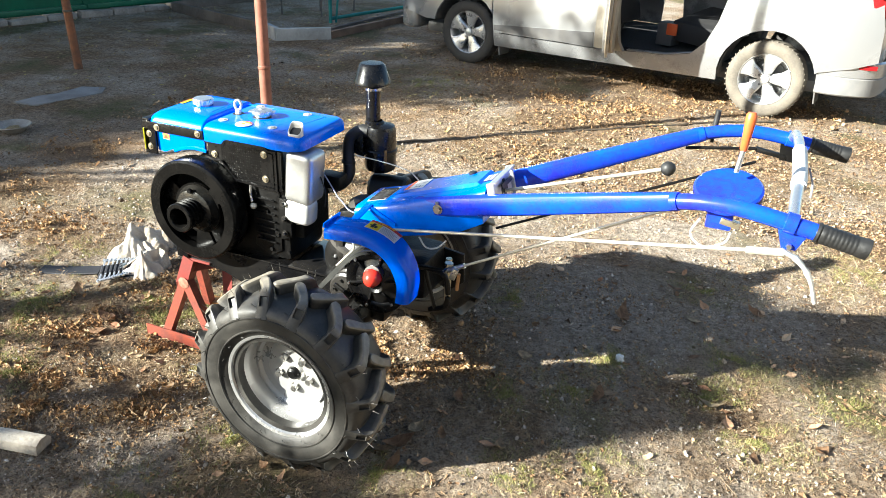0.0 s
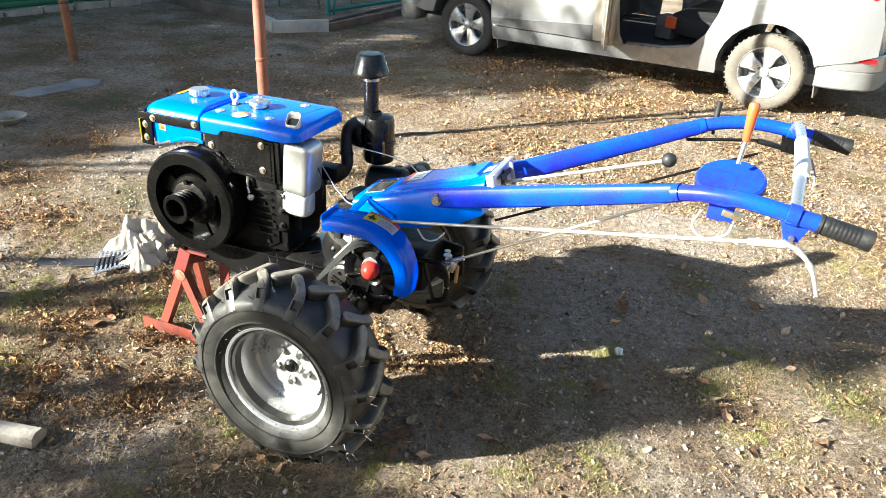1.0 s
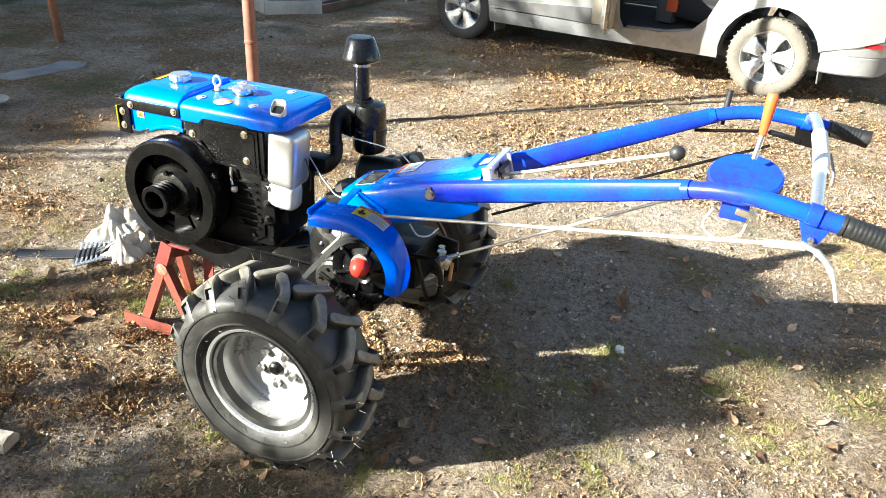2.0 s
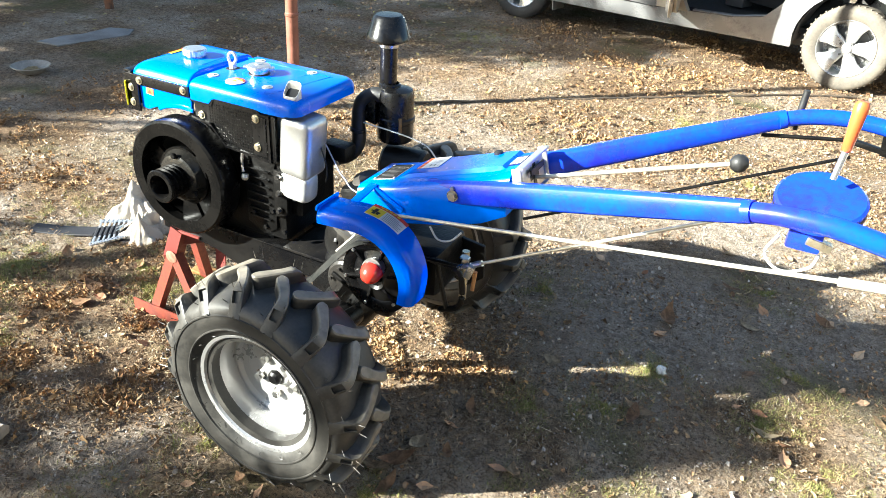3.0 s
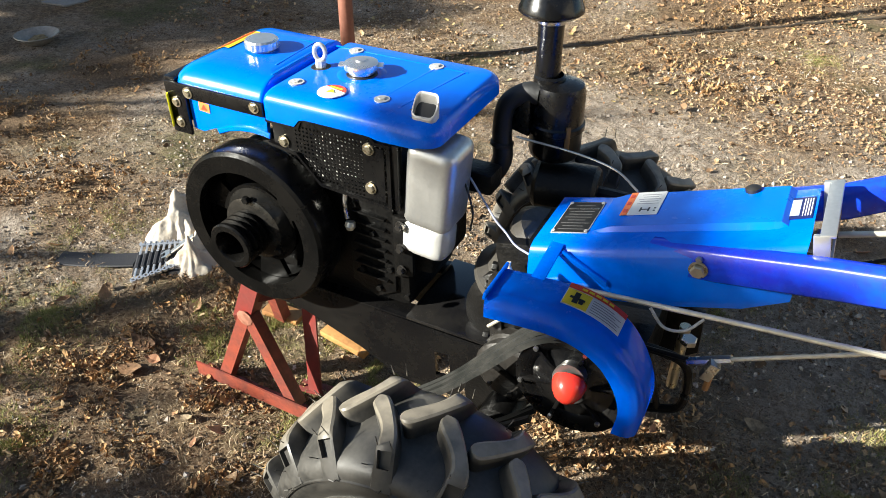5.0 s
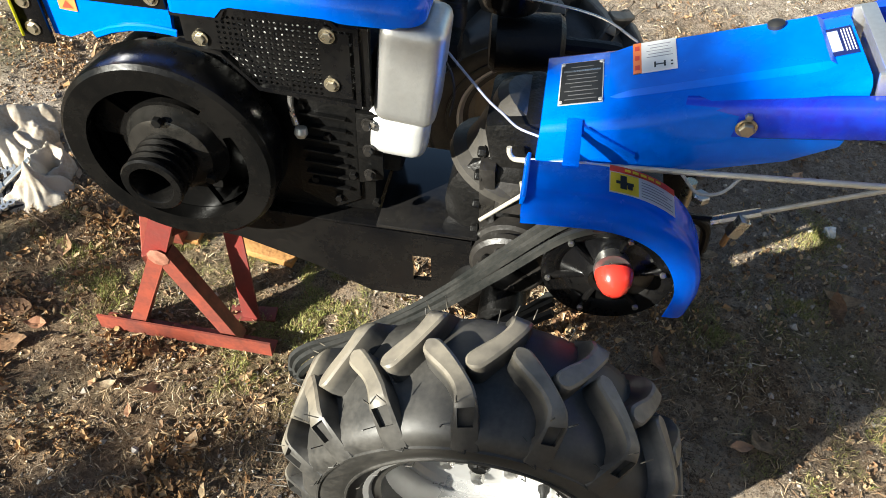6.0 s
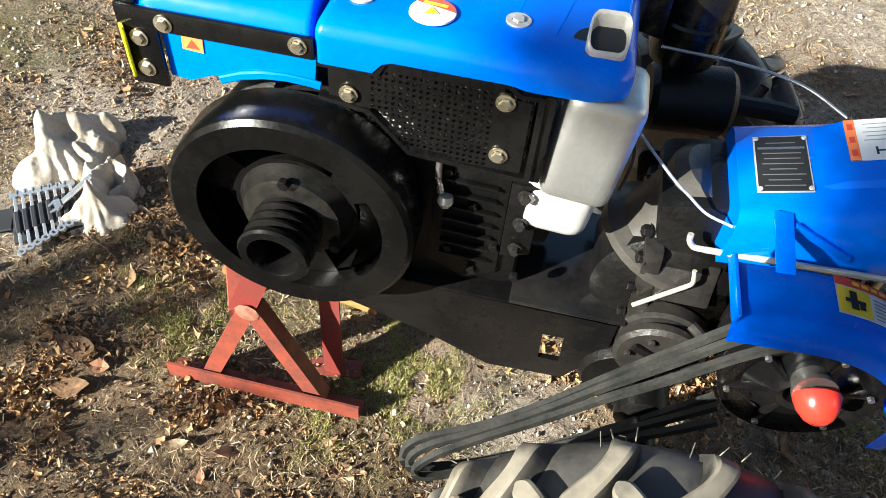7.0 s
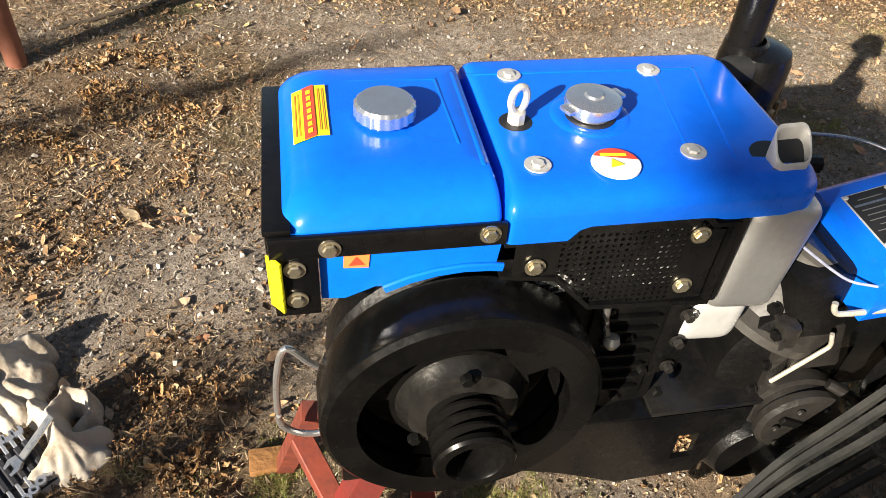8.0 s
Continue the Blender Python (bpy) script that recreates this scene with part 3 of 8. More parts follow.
for k in range(6):
    a = k * math.pi / 3 + 0.25
    part("spoke", box((0.062, 0.012, 0.007), (0.185 + 0.058 * math.cos(a), 0.243, 0.555 + 0.058 * math.sin(a)), (0, -math.degrees(a), 0), 0.002), M_BLACK, clutch)
    part("lever_tip", hex_bolt((0.185 + 0.09 * math.cos(a), 0.238, 0.555 + 0.09 * math.sin(a)), (0, -1, 0), 0.005, 0.006), M_STEEL, clutch)
part("clutch_hub", lathe([(0.026, 0.0), (0.026, -0.022), (0.029, -0.024), (0.029, -0.032), (0.0, -0.032)], (0.191, 0.246, 0.585), (0, 1, -0.25), 24), M_STEEL, clutch, "worn steel hub sleeve")
part("clutch_cap", lathe([(0.025, 0.0), (0.030, -0.003), (0.030, -0.010), (0.026, -0.024), (0.018, -0.036), (0.009, -0.042), (0, -0.043)], (0.194, 0.219, 0.590), (-0.08, 1, 0.30), 28), M_REDKNOB, clutch, "glossy red rubber cap")

# hanging drive belts
bsec = [(0.0065, -0.005), (0.0045, 0.005), (-0.0045, 0.005), (-0.0065, -0.005)]
for k, dy in enumerate((0.0, 0.026, 0.045)):
    y0, c = 0.238 + dy, dy * 0.55
    e = 0.012 * k
    path = smooth_path([(0.190 + 0.10 * math.cos(a), y0 + 0.01, 0.555 + 0.10 * math.sin(a)) for a in (-1.75, -1.1, -0.3, 0.5, 1.15, 1.7)]
                       + [(0.110, y0 + 0.004, 0.624 + e * 0.4), (0.02, 0.238 + dy * 0.85, 0.520 + e * 0.6), (-0.055, 0.236 + dy * 0.7, 0.435 + e * 0.4), (-0.135, 0.212 + c, 0.378 + e * 0.3), (-0.225, 0.172 + c, 0.346), (-0.285 - e, 0.142 + c, 0.322), (-0.312 - e, 0.128 + c, 0.290), (-0.298 - e, 0.132 + c, 0.258 - e), (-0.225, 0.165 + c, 0.254 - e), (-0.10, 0.210 + c, 0.290 - e), (0.05, y0, 0.375 - e), (0.12, y0 + 0.008, 0.430)], 5)
    part("drive_belt", sweep(path, bsec), M_BELT, tractor, "grey-black rubber V-belt hanging slack")

# belt guard
gp = [(0.036, 0.728), (0.10, 0.733), (0.162, 0.735), (0.220, 0.722), (0.270, 0.690), (0.305, 0.640), (0.321, 0.585), (0.316, 0.525)]
gs = smooth_path([(x, 0, z) for x, z in gp], 4)
bm = bmesh.new()
rows = []
for i, p in enumerate(gs):
    d = (gs[min(i + 1, len(gs) - 1)] - gs[max(i - 1, 0)]).normalized()
    nrm = Vector((-d.z, 0, d.x))
    if nrm.z < 0 and nrm.x < 0:
        nrm = -nrm
    k = i / (len(gs) - 1)
    y1 = 0.290 - 0.012 * max(0, (k - 0.55) / 0.45)
    rows.append([bm.verts.new(Vector((p.x, y, p.z)) - nrm * dn) for y, dn in ((y1, 0.022), (y1, 0.0), (y1 - 0.008, -0.004), (0.228, -0.004), (0.223, -0.002), (0.219, -0.004), (0.208, -0.001), (0.198, 0.008), (0.194, 0.020), (0.1925, 0.036))])
for a, b in zip(rows, rows[1:]):
    for i in range(len(a) - 1):
        bm.faces.new((a[i], a[i + 1], b[i + 1], b[i]))
bmesh.ops.solidify(bm, geom=bm.faces[:], thickness=0.003)
guard = part("belt_guard", bm, M_BLUE, tractor, "curved blue pressed steel belt guard", angle=50)
part("front_lip", box((0.006, 0.098, 0.016), (0.0375, 0.243, 0.7345), (0, 12, 0), 0.0025), M_BLUE, guard)
part("guard_bracket", box((0.024, 0.095, 0.004), (0.100, 0.325, 0.744), (8, 0, 0), 0.001), M_BLUE, guard)
part("guard_bracket", side_plate([(0.115, 0.752), (0.20, 0.712), (0.20, 0.700), (0.115, 0.740)], 0.352, 0.006, 0.001), M_BLUE, guard)


def guard_at(s, y, lift=0.0015):
    i = min(int(s), len(gs) - 2)
    p = gs[i].lerp(gs[i + 1], s - i)
    d = (gs[i + 1] - gs[i]).normalized()
    n = Vector((-d.z, 0, d.x))
    if n.z < 0 and n.x < 0:
        n = -n
    return Vector((p.x, y, p.z)) + n * (0.004 + lift)


def guard_patch(s0, s1, y0, y1, material, name, lift=0.0015, parent=None):
    b = bmesh.new()
    rr = [[b.verts.new(guard_at(s0 + (s1 - s0) * k / 6, y, lift)) for y in (y0, y1)] for k in range(7)]
    for p, q in zip(rr, rr[1:]):
        b.faces.new((p[0], p[1], q[1], q[0]))
    bmesh.ops.solidify(b, geom=b.faces[:], thickness=0.0006)
    return part(name, b, material, parent or guard)


lab = guard_patch(7.6, 14.6, 0.231, 0.288, M_WHITE, "warning_label")
tagged(lab, "white warning label with yellow pictogram and red band")
guard_patch(7.7, 10.4, 0.233, 0.273, M_YELLOW, "label_field", 0.0024, lab)
guard_patch(7.6, 14.6, 0.275, 0.288, M_LABRED, "label_band", 0.0024, lab)
guard_patch(8.2, 9.9, 0.250, 0.256, M_INK_HOLE, "pictogram", 0.0032, lab)
guard_patch(8.6, 9.2, 0.240, 0.268, M_INK_HOLE, "pictogram", 0.0034, lab)
guard_patch(9.3, 9.8, 0.242, 0.252, M_INK_HOLE, "pictogram", 0.0034, lab)
M_GREYINK = mat("grey_ink", (0.3, 0.3, 0.32), 0.5)
M_DIMINK = mat("worn_plate_print", (0.20, 0.20, 0.20), 0.4, 0.4)
for k in range(6):
    guard_patch(10.7, (14.2, 14.0, 14.3, 13.6, 14.2, 13.2)[k], 0.2365 + 0.0058 * k, 0.2383 + 0.0058 * k, M_GREYINK, "label_line", 0.0024, lab)
for k in range(5):
    guard_patch(9.0 + 0.8 * k, 9.6 + 0.8 * k, 0.2785, 0.284, M_YELLOW, "label_mark", 0.0030, lab)


# ---- engine ----
engine = part("engine_block", box((0.36, 0.22, 0.34), (-0.40, YC + 0.015, 0.63), bevel=0.02), M_CAST, tractor, "black cast single-cylinder diesel engine block")
part("crankcase", lathe([(0, 0), (0.15, 0), (0.165, 0.02), (0.165, 0.06), (0, 0.06)], (-0.55, 0.385, 0.62), (0, 1, 0), 32), M_CAST, engine)
part("cylinder_head", box((0.07, 0.17, 0.20), (-0.215, YC + 0.02, 0.64), bevel=0.015), M_CAST, engine)
part("oil_sump", box((0.34, 0.2, 0.05), (-0.45, YC + 0.015, 0.465), bevel=0.012), M_CAST, engine)
for x, z in ((-0.34, 0.70), (-0.30, 0.64), (-0.26, 0.56), (-0.33, 0.54), (-0.29, 0.50), (-0.22, 0.50)):
    part("case_bolt", hex_bolt((x, 0.386, z), (0, -1, 0), 0.008, 0.010), M_CAST, engine)
part("side_cover", side_plate([(-0.36, 0.74), (-0.25, 0.74), (-0.25, 0.50), (-0.30, 0.47), (-0.36, 0.50)], 0.384, 0.012, 0.004), M_CAST, engine)
for k in range(7):
    part("casting_rib", box((0.078, 0.010, 0.005), (-0.305, 0.379, 0.530 + 0.026 * k), (0, 3, 0), 0.0015), M_CAST, engine)
part("drain_tap", tube([(-0.352, 0.372, 0.735), (-0.352, 0.366, 0.70), (-0.346, 0.362, 0.675)], 0.005), M_STEEL, engine)
part("tap_knob", lathe([(0, 0), (0.010, 0.002), (0.012, 0.012), (0.007, 0.02), (0, 0.021)], (-0.338, 0.362, 0.672), (0, -0.3, -1), 12), M_RODP, engine)
part("head_plate", side_plate([(-0.250, 0.70), (-0.205, 0.70), (-0.205, 0.56), (-0.250, 0.545)], 0.380, 0.010, 0.003), M_CAST, engine)
for z in (0.575, 0.63, 0.685):
    part("head_nut", hex_bolt((-0.228, 0.375, z), (0, -1, 0), 0.0075, 0.012, 0.011), M_DRUM, engine)
part("exhaust_port", box((0.09, 0.06, 0.05), (-0.15, 0.57, 0.72), bevel=0.01), M_CAST, engine)
part("wire", tube([(-0.12, 0.43, 0.80), (-0.10, 0.42, 0.77), (-0.095, 0.43, 0.72), (-0.10, 0.43, 0.68)], 0.0022), M_GRIP, engine)

# flywheel and belt pulley
FX, FZ = -0.549, 0.623
prof = [(0.140, 0.022), (0.137, 0.0), (0.174, 0.0), (0.181, 0.006), (0.1825, 0.012), (0.1825, 0.070), (0.178, 0.078), (0.134, 0.078), (0.134, 0.034)]
fly = part("flywheel", lathe([(0.140, 0.034), *prof], (FX, 0.291, FZ), (0, 1, 0), 72), M_FLY, tractor, "satin black cast flywheel rim")
bm = bmesh.new()
for k in range(3):                           # web with three crescent windows
    a0 = k * 2 * math.pi / 3 + 0.35
    for j in range(12):
        a, b = a0 + j * 0.049, a0 + (j + 1) * 0.049
        for y in (0.325, 0.337):
            q = [Vector((FX + r * math.cos(t), y, FZ + r * math.sin(t))) for r, t in ((0.055, a), (0.139, a), (0.139, b), (0.055, b))]
            bm.faces.new([bm.verts.new(p) for p in q])
    for t in (a0, a0 + 12 * 0.049):
        bm.faces.new([bm.verts.new((FX + r * math.cos(t), y, FZ + r * math.sin(t))) for r, y in ((0.055, 0.325), (0.139, 0.325), (0.139, 0.337), (0.055, 0.337))])
    for j in range(30):
        a, b = a0 + 12 * 0.049 + j * 0.0502, a0 + 12 * 0.049 + (j + 1) * 0.0502
        for r0, r1 in ((0.055, 0.092),):
            for y in (0.325, 0.337):
                bm.faces.new([bm.verts.new((FX + r * math.cos(t), y, FZ + r * math.sin(t))) for r, t in ((r0, a), (r1, a), (r1, b), (r0, b))])
        bm.faces.new([bm.verts.new((FX + 0.092 * math.cos(t), y, FZ + 0.092 * math.sin(t))) for t, y in ((a, 0.325), (b, 0.325), (b, 0.337), (a, 0.337))])
bmesh.ops.remove_doubles(bm, verts=bm.verts, dist=0.0004)
part("flywheel_web", bm, M_FLY, fly)
part("flywheel_boss", lathe([(0, 0.0), (0.06, 0.0), (0.072, 0.006), (0.079, 0.022), (0.090, 0.034), (0.092, 0.04), (0.06, 0.045)], (FX, 0.296, FZ), (0, 1, 0), 40), mat("worn_dark_casting", (0.045, 0.042, 0.038), 0.24, 0.6, col2=(0.010, 0.010, 0.009), scale=16, fine=70, bump=0.25, bump_scale=60, dist=0.004), fly, "worn dark metal flywheel boss")
for k in range(3):
    a = k * 2 * math.pi / 3 + 1.6
    part("boss_bolt", hex_bolt((FX + 0.074 * math.cos(a), 0.300, FZ + 0.074 * math.sin(a)), (0, -1, 0), 0.009, 0.01), M_CAST, fly)
pp = [(0.0, 0.03), (0.034, 0.03), (0.0345, -0.064), (0.037, -0.068), (0.049, -0.068), (0.052, -0.064)]
for k in range(4):
    h = -0.056 + 0.016 * k
    pp += [(0.051, h), (0.040, h + 0.005), (0.040, h + 0.007), (0.051, h + 0.012)]
pp += [(0.052, 0.012), (0.056, 0.02)]
part("belt_pulley", lathe(pp, (FX, 0.293, FZ), (0, 1, 0), 40), M_FLY, fly, "black four-groove belt pulley with hollow bore")
part("flywheel_guard", tube([(-0.63, 0.465, 0.515), (-0.70, 0.458, 0.532), (-0.735, 0.455, 0.557), (-0.770, 0.455, 0.598), (-0.786, 0.455, 0.55), (-0.793, 0.455, 0.475), (-0.790, 0.455, 0.415), (-0.752, 0.456, 0.383), (-0.70, 0.46, 0.385), (-0.66, 0.465, 0.405)], 0.0055), M_CHROME, engine, "bright bent steel handle loop")

# fuel tank and hopper cover
def pressed_tank(x0, x1, y0, y1, z0, z1, near, front, far, back, drop):
    """A pressed tank shell with a broad fall at the near side and the front, and a tight edge at the back."""
    b = bmesh.new()
    rim = []
    for cx, cy, r, a0 in ((x0, y0, 0.030, 180), (x1, y0, 0.008, 270), (x1, y1, 0.008, 0), (x0, y1, 0.030, 90)):
        ox, oy = cx + (r if cx == x0 else -r), cy + (r if cy == y0 else -r)
        rim += [(ox + r * math.cos(radians(a0 + 15 * k)), oy + r * math.sin(radians(a0 + 15 * k))) for k in range(7)]
    full = []
    for (ax, ay), (bx, by) in zip(rim, rim[1:] + rim[:1]):
        n = max(1, int(math.hypot(bx - ax, by - ay) / 0.015))
        full += [(ax + (bx - ax) * k / n, ay + (by - ay) * k / n) for k in range(n)]
    mx, my = (x0 + x1) / 2, (y0 + y1) / 2

    def ring(k, z, sh=1.0):
        out = []
        for x, y in full:
            u, v = (x - x0) / (x1 - x0), (y - y0) / (y1 - y0)
            px, py = x0 + front * k + u * (x1 - x0 - (front + back) * k), y0 + near * k + v * (y1 - y0 - (near + far) * k)
            px, py = mx + (px - mx) * sh, my + (py - my) * sh
            bulge = 0.005 * max(0, 1 - ((px - mx) / (x1 - mx)) ** 2) * max(0, 1 - ((py - my) / (y1 - my)) ** 2)
            out.append(b.verts.new((px, py, z + (bulge if k > 0.9 else 0))))
        return out

    rows = [ring(1, z1, 0.4), ring(1, z1, 0.75)] + [ring(1 - math.sin(radians(15 * k)), z1 - drop * (1 - math.cos(radians(15 * k)))) for k in range(7)] + [ring(0, z0)]
    b.faces.new(rows[0])
    for p, q in zip(rows, rows[1:]):
        for i in range(len(full)):
            b.faces.new((p[i], p[(i + 1) % len(full)], q[(i + 1) % len(full)], q[i]))
    b.faces.new(rows[-1][::-1])
    return b


tank = part("fuel_tank", pressed_tank(-0.755, -0.517, 0.350, 0.650, 0.868, 0.934, 0.052, 0.048, 0.030, 0.007, 0.044), M_BLUE, tractor, "blue pressed steel fuel tank", 50)
part("tank_rib", box((0.112, 0.0035, 0.004), (-0.610, 0.588, 0.9355), (0, 0, -1), 0.0015), M_BLUE, tank)
part("tank_rib", box((0.0035, 0.140, 0.004), (-0.553, 0.516, 0.9355), (0, 0, 2), 0.0015), M_BLUE, tank)
part("tank_rib", box((0.006, 0.20, 0.006), (-0.530, 0.505, 0.9330), (0, 0, 0), 0.0025), M_BLUE, tank)
def pressed_cover(x0, x1, y0, y1, z1, fillet, near, drop, corner, skirt, crown=0.005):
    """A sheet-metal lid: crowned top, rounded rim and walls whose lower edge follows skirt(x, y)."""
    b = bmesh.new()
    rim = []
    for cx, cy, r, a0 in ((x0, y0, corner[0], 180), (x1, y0, corner[1], 270), (x1, y1, corner[1], 0), (x0, y1, corner[0], 90)):
        ox, oy = cx + (r if cx == x0 else -r), cy + (r if cy == y0 else -r)
        rim += [(ox + r * math.cos(math.radians(a0 + 15 * k)), oy + r * math.sin(math.radians(a0 + 15 * k))) for k in range(7)]
    full = []
    for (ax, ay), (bx, by) in zip(rim, rim[1:] + rim[:1]):
        n = max(1, int(math.hypot(bx - ax, by - ay) / 0.012))
        full += [(ax + (bx - ax) * k / n, ay + (by - ay) * k / n) for k in range(n)]
    mx, my = (x0 + x1) / 2, (y0 + y1) / 2

    def at(x, y, k):
        u, v = (x - x0) / (x1 - x0), (y - y0) / (y1 - y0)
        return x0 + fillet * k + u * (x1 - x0 - 2 * fillet * k), y0 + near * k + v * (y1 - y0 - (near + fillet) * k)

    rings = []
    for sh in (0.45, 0.75, 1.0):
        ring = []
        for x, y in full:
            ux, uy = at(x, y, 1.0)
            ux, uy = mx + (ux - mx) * sh, my + (uy - my) * sh
            u, v = (ux - mx) / (x1 - x0) * 2, (uy - my) / (y1 - y0) * 2
            ring.append(b.verts.new((ux, uy, z1 + crown * (1 - u * u) * (1 - v * v))))
        rings.append(ring)
    for k in range(1, 7):
        a = radians(15 * k)
        rings.append([b.verts.new((*at(x, y, 1 - math.sin(a)), z1 - drop * (1 - math.cos(a)))) for x, y in full])
    rings.append([b.verts.new((x, y, skirt(x, y))) for x, y in full])
    b.faces.new(rings[0])
    n = len(full)
    for p, q in zip(rings, rings[1:]):
        for i in range(n):
            b.faces.new((p[i], p[(i + 1) % n], q[(i + 1) % n], q[i]))
    bmesh.ops.recalc_face_normals(b, faces=b.faces[:])
    bmesh.ops.solidify(b, geom=b.faces[:], thickness=0.0025)
    return b


def cover_skirt(x, y):
    if x > -0.17:
        return 0.888
    if y > 0.40:
        return 0.866
    pts = ((-0.6, 0.868), (-0.440, 0.868), (-0.425, 0.887), (-0.272, 0.887), (-0.250, 0.882), (0.0, 0.888))
    for (a, za), (c, zc) in zip(pts, pts[1:]):
        if a <= x <= c:
            return za + (zc - za) * (x - a) / (c - a)
    return 0.866


cover = part("hopper_cover", pressed_cover(-0.513, -0.133, 0.345, 0.653, 0.930, 0.018, 0.038, 0.026, (0.010, 0.034), cover_skirt, 0.002), M_BLUE, tractor, "blue pressed steel water hopper cover", 50)
part("cover_rib", box((0.0045, 0.20, 0.003), (-0.272, 0.50, 0.9305), (0, 0, -8), 0.0012), M_BLUE, cover)
part("cover_rib", box((0.0045, 0.21, 0.003), (-0.215, 0.50, 0.9305), (0, 0, -10), 0.0012), M_BLUE, cover)
part("cover_rib", box((0.32, 0.0045, 0.003), (-0.35, 0.602, 0.9305), (0, 0, -1), 0.0012), M_BLUE, cover)
part("neck_dish", lathe([(0.030, 0.001), (0.040, 0.003), (0.050, 0.0015), (0.054, -0.001)], (-0.377, 0.497, 0.93), (0, 0, 1), 32), M_BLUE, cover)
# black disc laid under the cap as the shade in the neck's gap
part("neck_gap_shade", lathe([(0.0, 0.0032), (0.031, 0.0032), (0.032, 0.0)], (-0.377, 0.497, 0.9305), (0, 0, 1), 28), M_INK_HOLE, cover)
rad = lathe([(0.026, 0.004), (0.026, 0.012), (0.034, 0.013), (0.035, 0.018), (0.034, 0.025), (0.024, 0.028), (0.012, 0.0285), (0.010, 0.031), (0, 0.032)], (-0.377, 0.497, 0.931), (0, 0, 1), 36)
for a in (0.4, 3.54):
    box((0.022, 0.02, 0.006), (-0.377 + 0.034 * math.cos(a), 0.497 + 0.034 * math.sin(a), 0.9505), (0, 0, math.degrees(a)), 0.0025, bm=rad)
part("radiator_cap", rad, M_CHROME, cover, "bright metal radiator cap with two ears")
fc = lathe([(0.027, -0.002), (0.027, 0.008), (0.033, 0.009), (0.035, 0.011), (0.035, 0.025), (0.032, 0.029), (0.0, 0.030)], (-0.628, 0.502, 0.933), (0, 0, 1), 80)
for v in fc.verts:                           # milled edge
    d = Vector((v.co.x + 0.628, v.co.y - 0.502, 0))
    if d.length > 0.0345:
        a = math.atan2(d.y, d.x)
        v.co += d.normalized() * (0.0012 if round(a * 40 / math.pi) % 4 < 2 else 0.0)
part("fuel_cap", fc, M_CHROME, tank, "bright ribbed metal fuel cap")
# black disc laid on the cover as the shade in the eye's hole
part("eye_hole_shade", lathe([(0, 0.0008), (0.020, 0.0008), (0.021, 0)], (-0.472, 0.492, 0.9305), (0, 0, 1), 20), M_INK_HOLE, cover)
ey = lathe([(0, -0.004), (0.011, -0.004), (0.011, 0.014), (0.008, 0.016), (0, 0.016)], (-0.472, 0.492, 0.931), (0, 0, 1), 8)
own = sweep([Vector((-0.472 + 0.0105 * math.sin(t), 0.492 + 0.004 * math.sin(t), 0.9615 - 0.0165 * math.cos(t))) for t in [k * math.pi / 10 for k in range(20)] + [0.0]], circle(0.0046, 10), None, (0.3, 1, 0))
join(ey, own)
part("lifting_eye", ey, M_WASHER, cover, "bright steel lifting eye")
bolts(cover, [(-0.469, 0.404, 0.931), (-0.279, 0.412, 0.931), (-0.262, 0.598, 0.931), (-0.455, 0.598, 0.931)], (0, 0, 1), 0.008, 0.005, 0.0155, M_WASHER, "cover_bolt")
# exhaust-like filler spout through the corner of the cover
# black disc laid on the cover as the shade in the spout's hole
part("spout_hole_shade", lathe([(0, 0.0008), (0.027, 0.0008), (0.028, -0.002)], (-0.185, 0.398, 0.9300), (0, -0.06, 1), 20), M_INK_HOLE, cover)
def soft_rect(w, h, c, n=4):
    out = []
    for sx, sy, a0 in ((1, -1, 270), (1, 1, 0), (-1, 1, 90), (-1, -1, 180)):
        out += [(sx * (w / 2 - c) + c * math.cos(math.radians(a0 + 90 * k / n)), sy * (h / 2 - c) + c * math.sin(math.radians(a0 + 90 * k / n))) for k in range(n + 1)]
    return out


# upright tube of rounded-square section, cut off aslant so that its mouth looks over the near edge
def spout_ring(bm_, w, d, c, top, drop=0.0):
    out = []
    for a, b_ in soft_rect(w, d, c):
        z = 0.9525 + b_ * 1.22 - drop if top else 0.915
        out.append(bm_.verts.new((-0.173 + a - 0.05 * b_, 0.3865 + b_ + 0.06 * a, z)))
    return out


sp, bore = bmesh.new(), bmesh.new()
rows = [spout_ring(sp, 0.047, 0.031, 0.011, False), spout_ring(sp, 0.048, 0.032, 0.011, True, 0.0015), spout_ring(sp, 0.047, 0.031, 0.0105, True), spout_ring(sp, 0.0425, 0.0265, 0.009, True), spout_ring(sp, 0.0415, 0.0255, 0.0085, True, 0.002), spout_ring(sp, 0.0415, 0.0255, 0.0085, False)]
for a, b in zip(rows, rows[1:]):
    for k in range(len(a)):
        sp.faces.new((a[k], a[(k + 1) % len(a)], b[(k + 1) % len(b)], b[k]))
# black face set inside the mouth in place of the tube's shade
bore.faces.new(spout_ring(bore, 0.042, 0.026, 0.009, True, 0.017))
spout = part("vent_spout", sp, M_WASHER, cover, "bright open metal vent spout", 50)
part("spout_bore_shade", bore, M_INK_HOLE, spout)


def label_box(name, size, at, rot, material, parent, text=""):
    return part(name, box(size, at, rot, 0.0), material, parent, text)


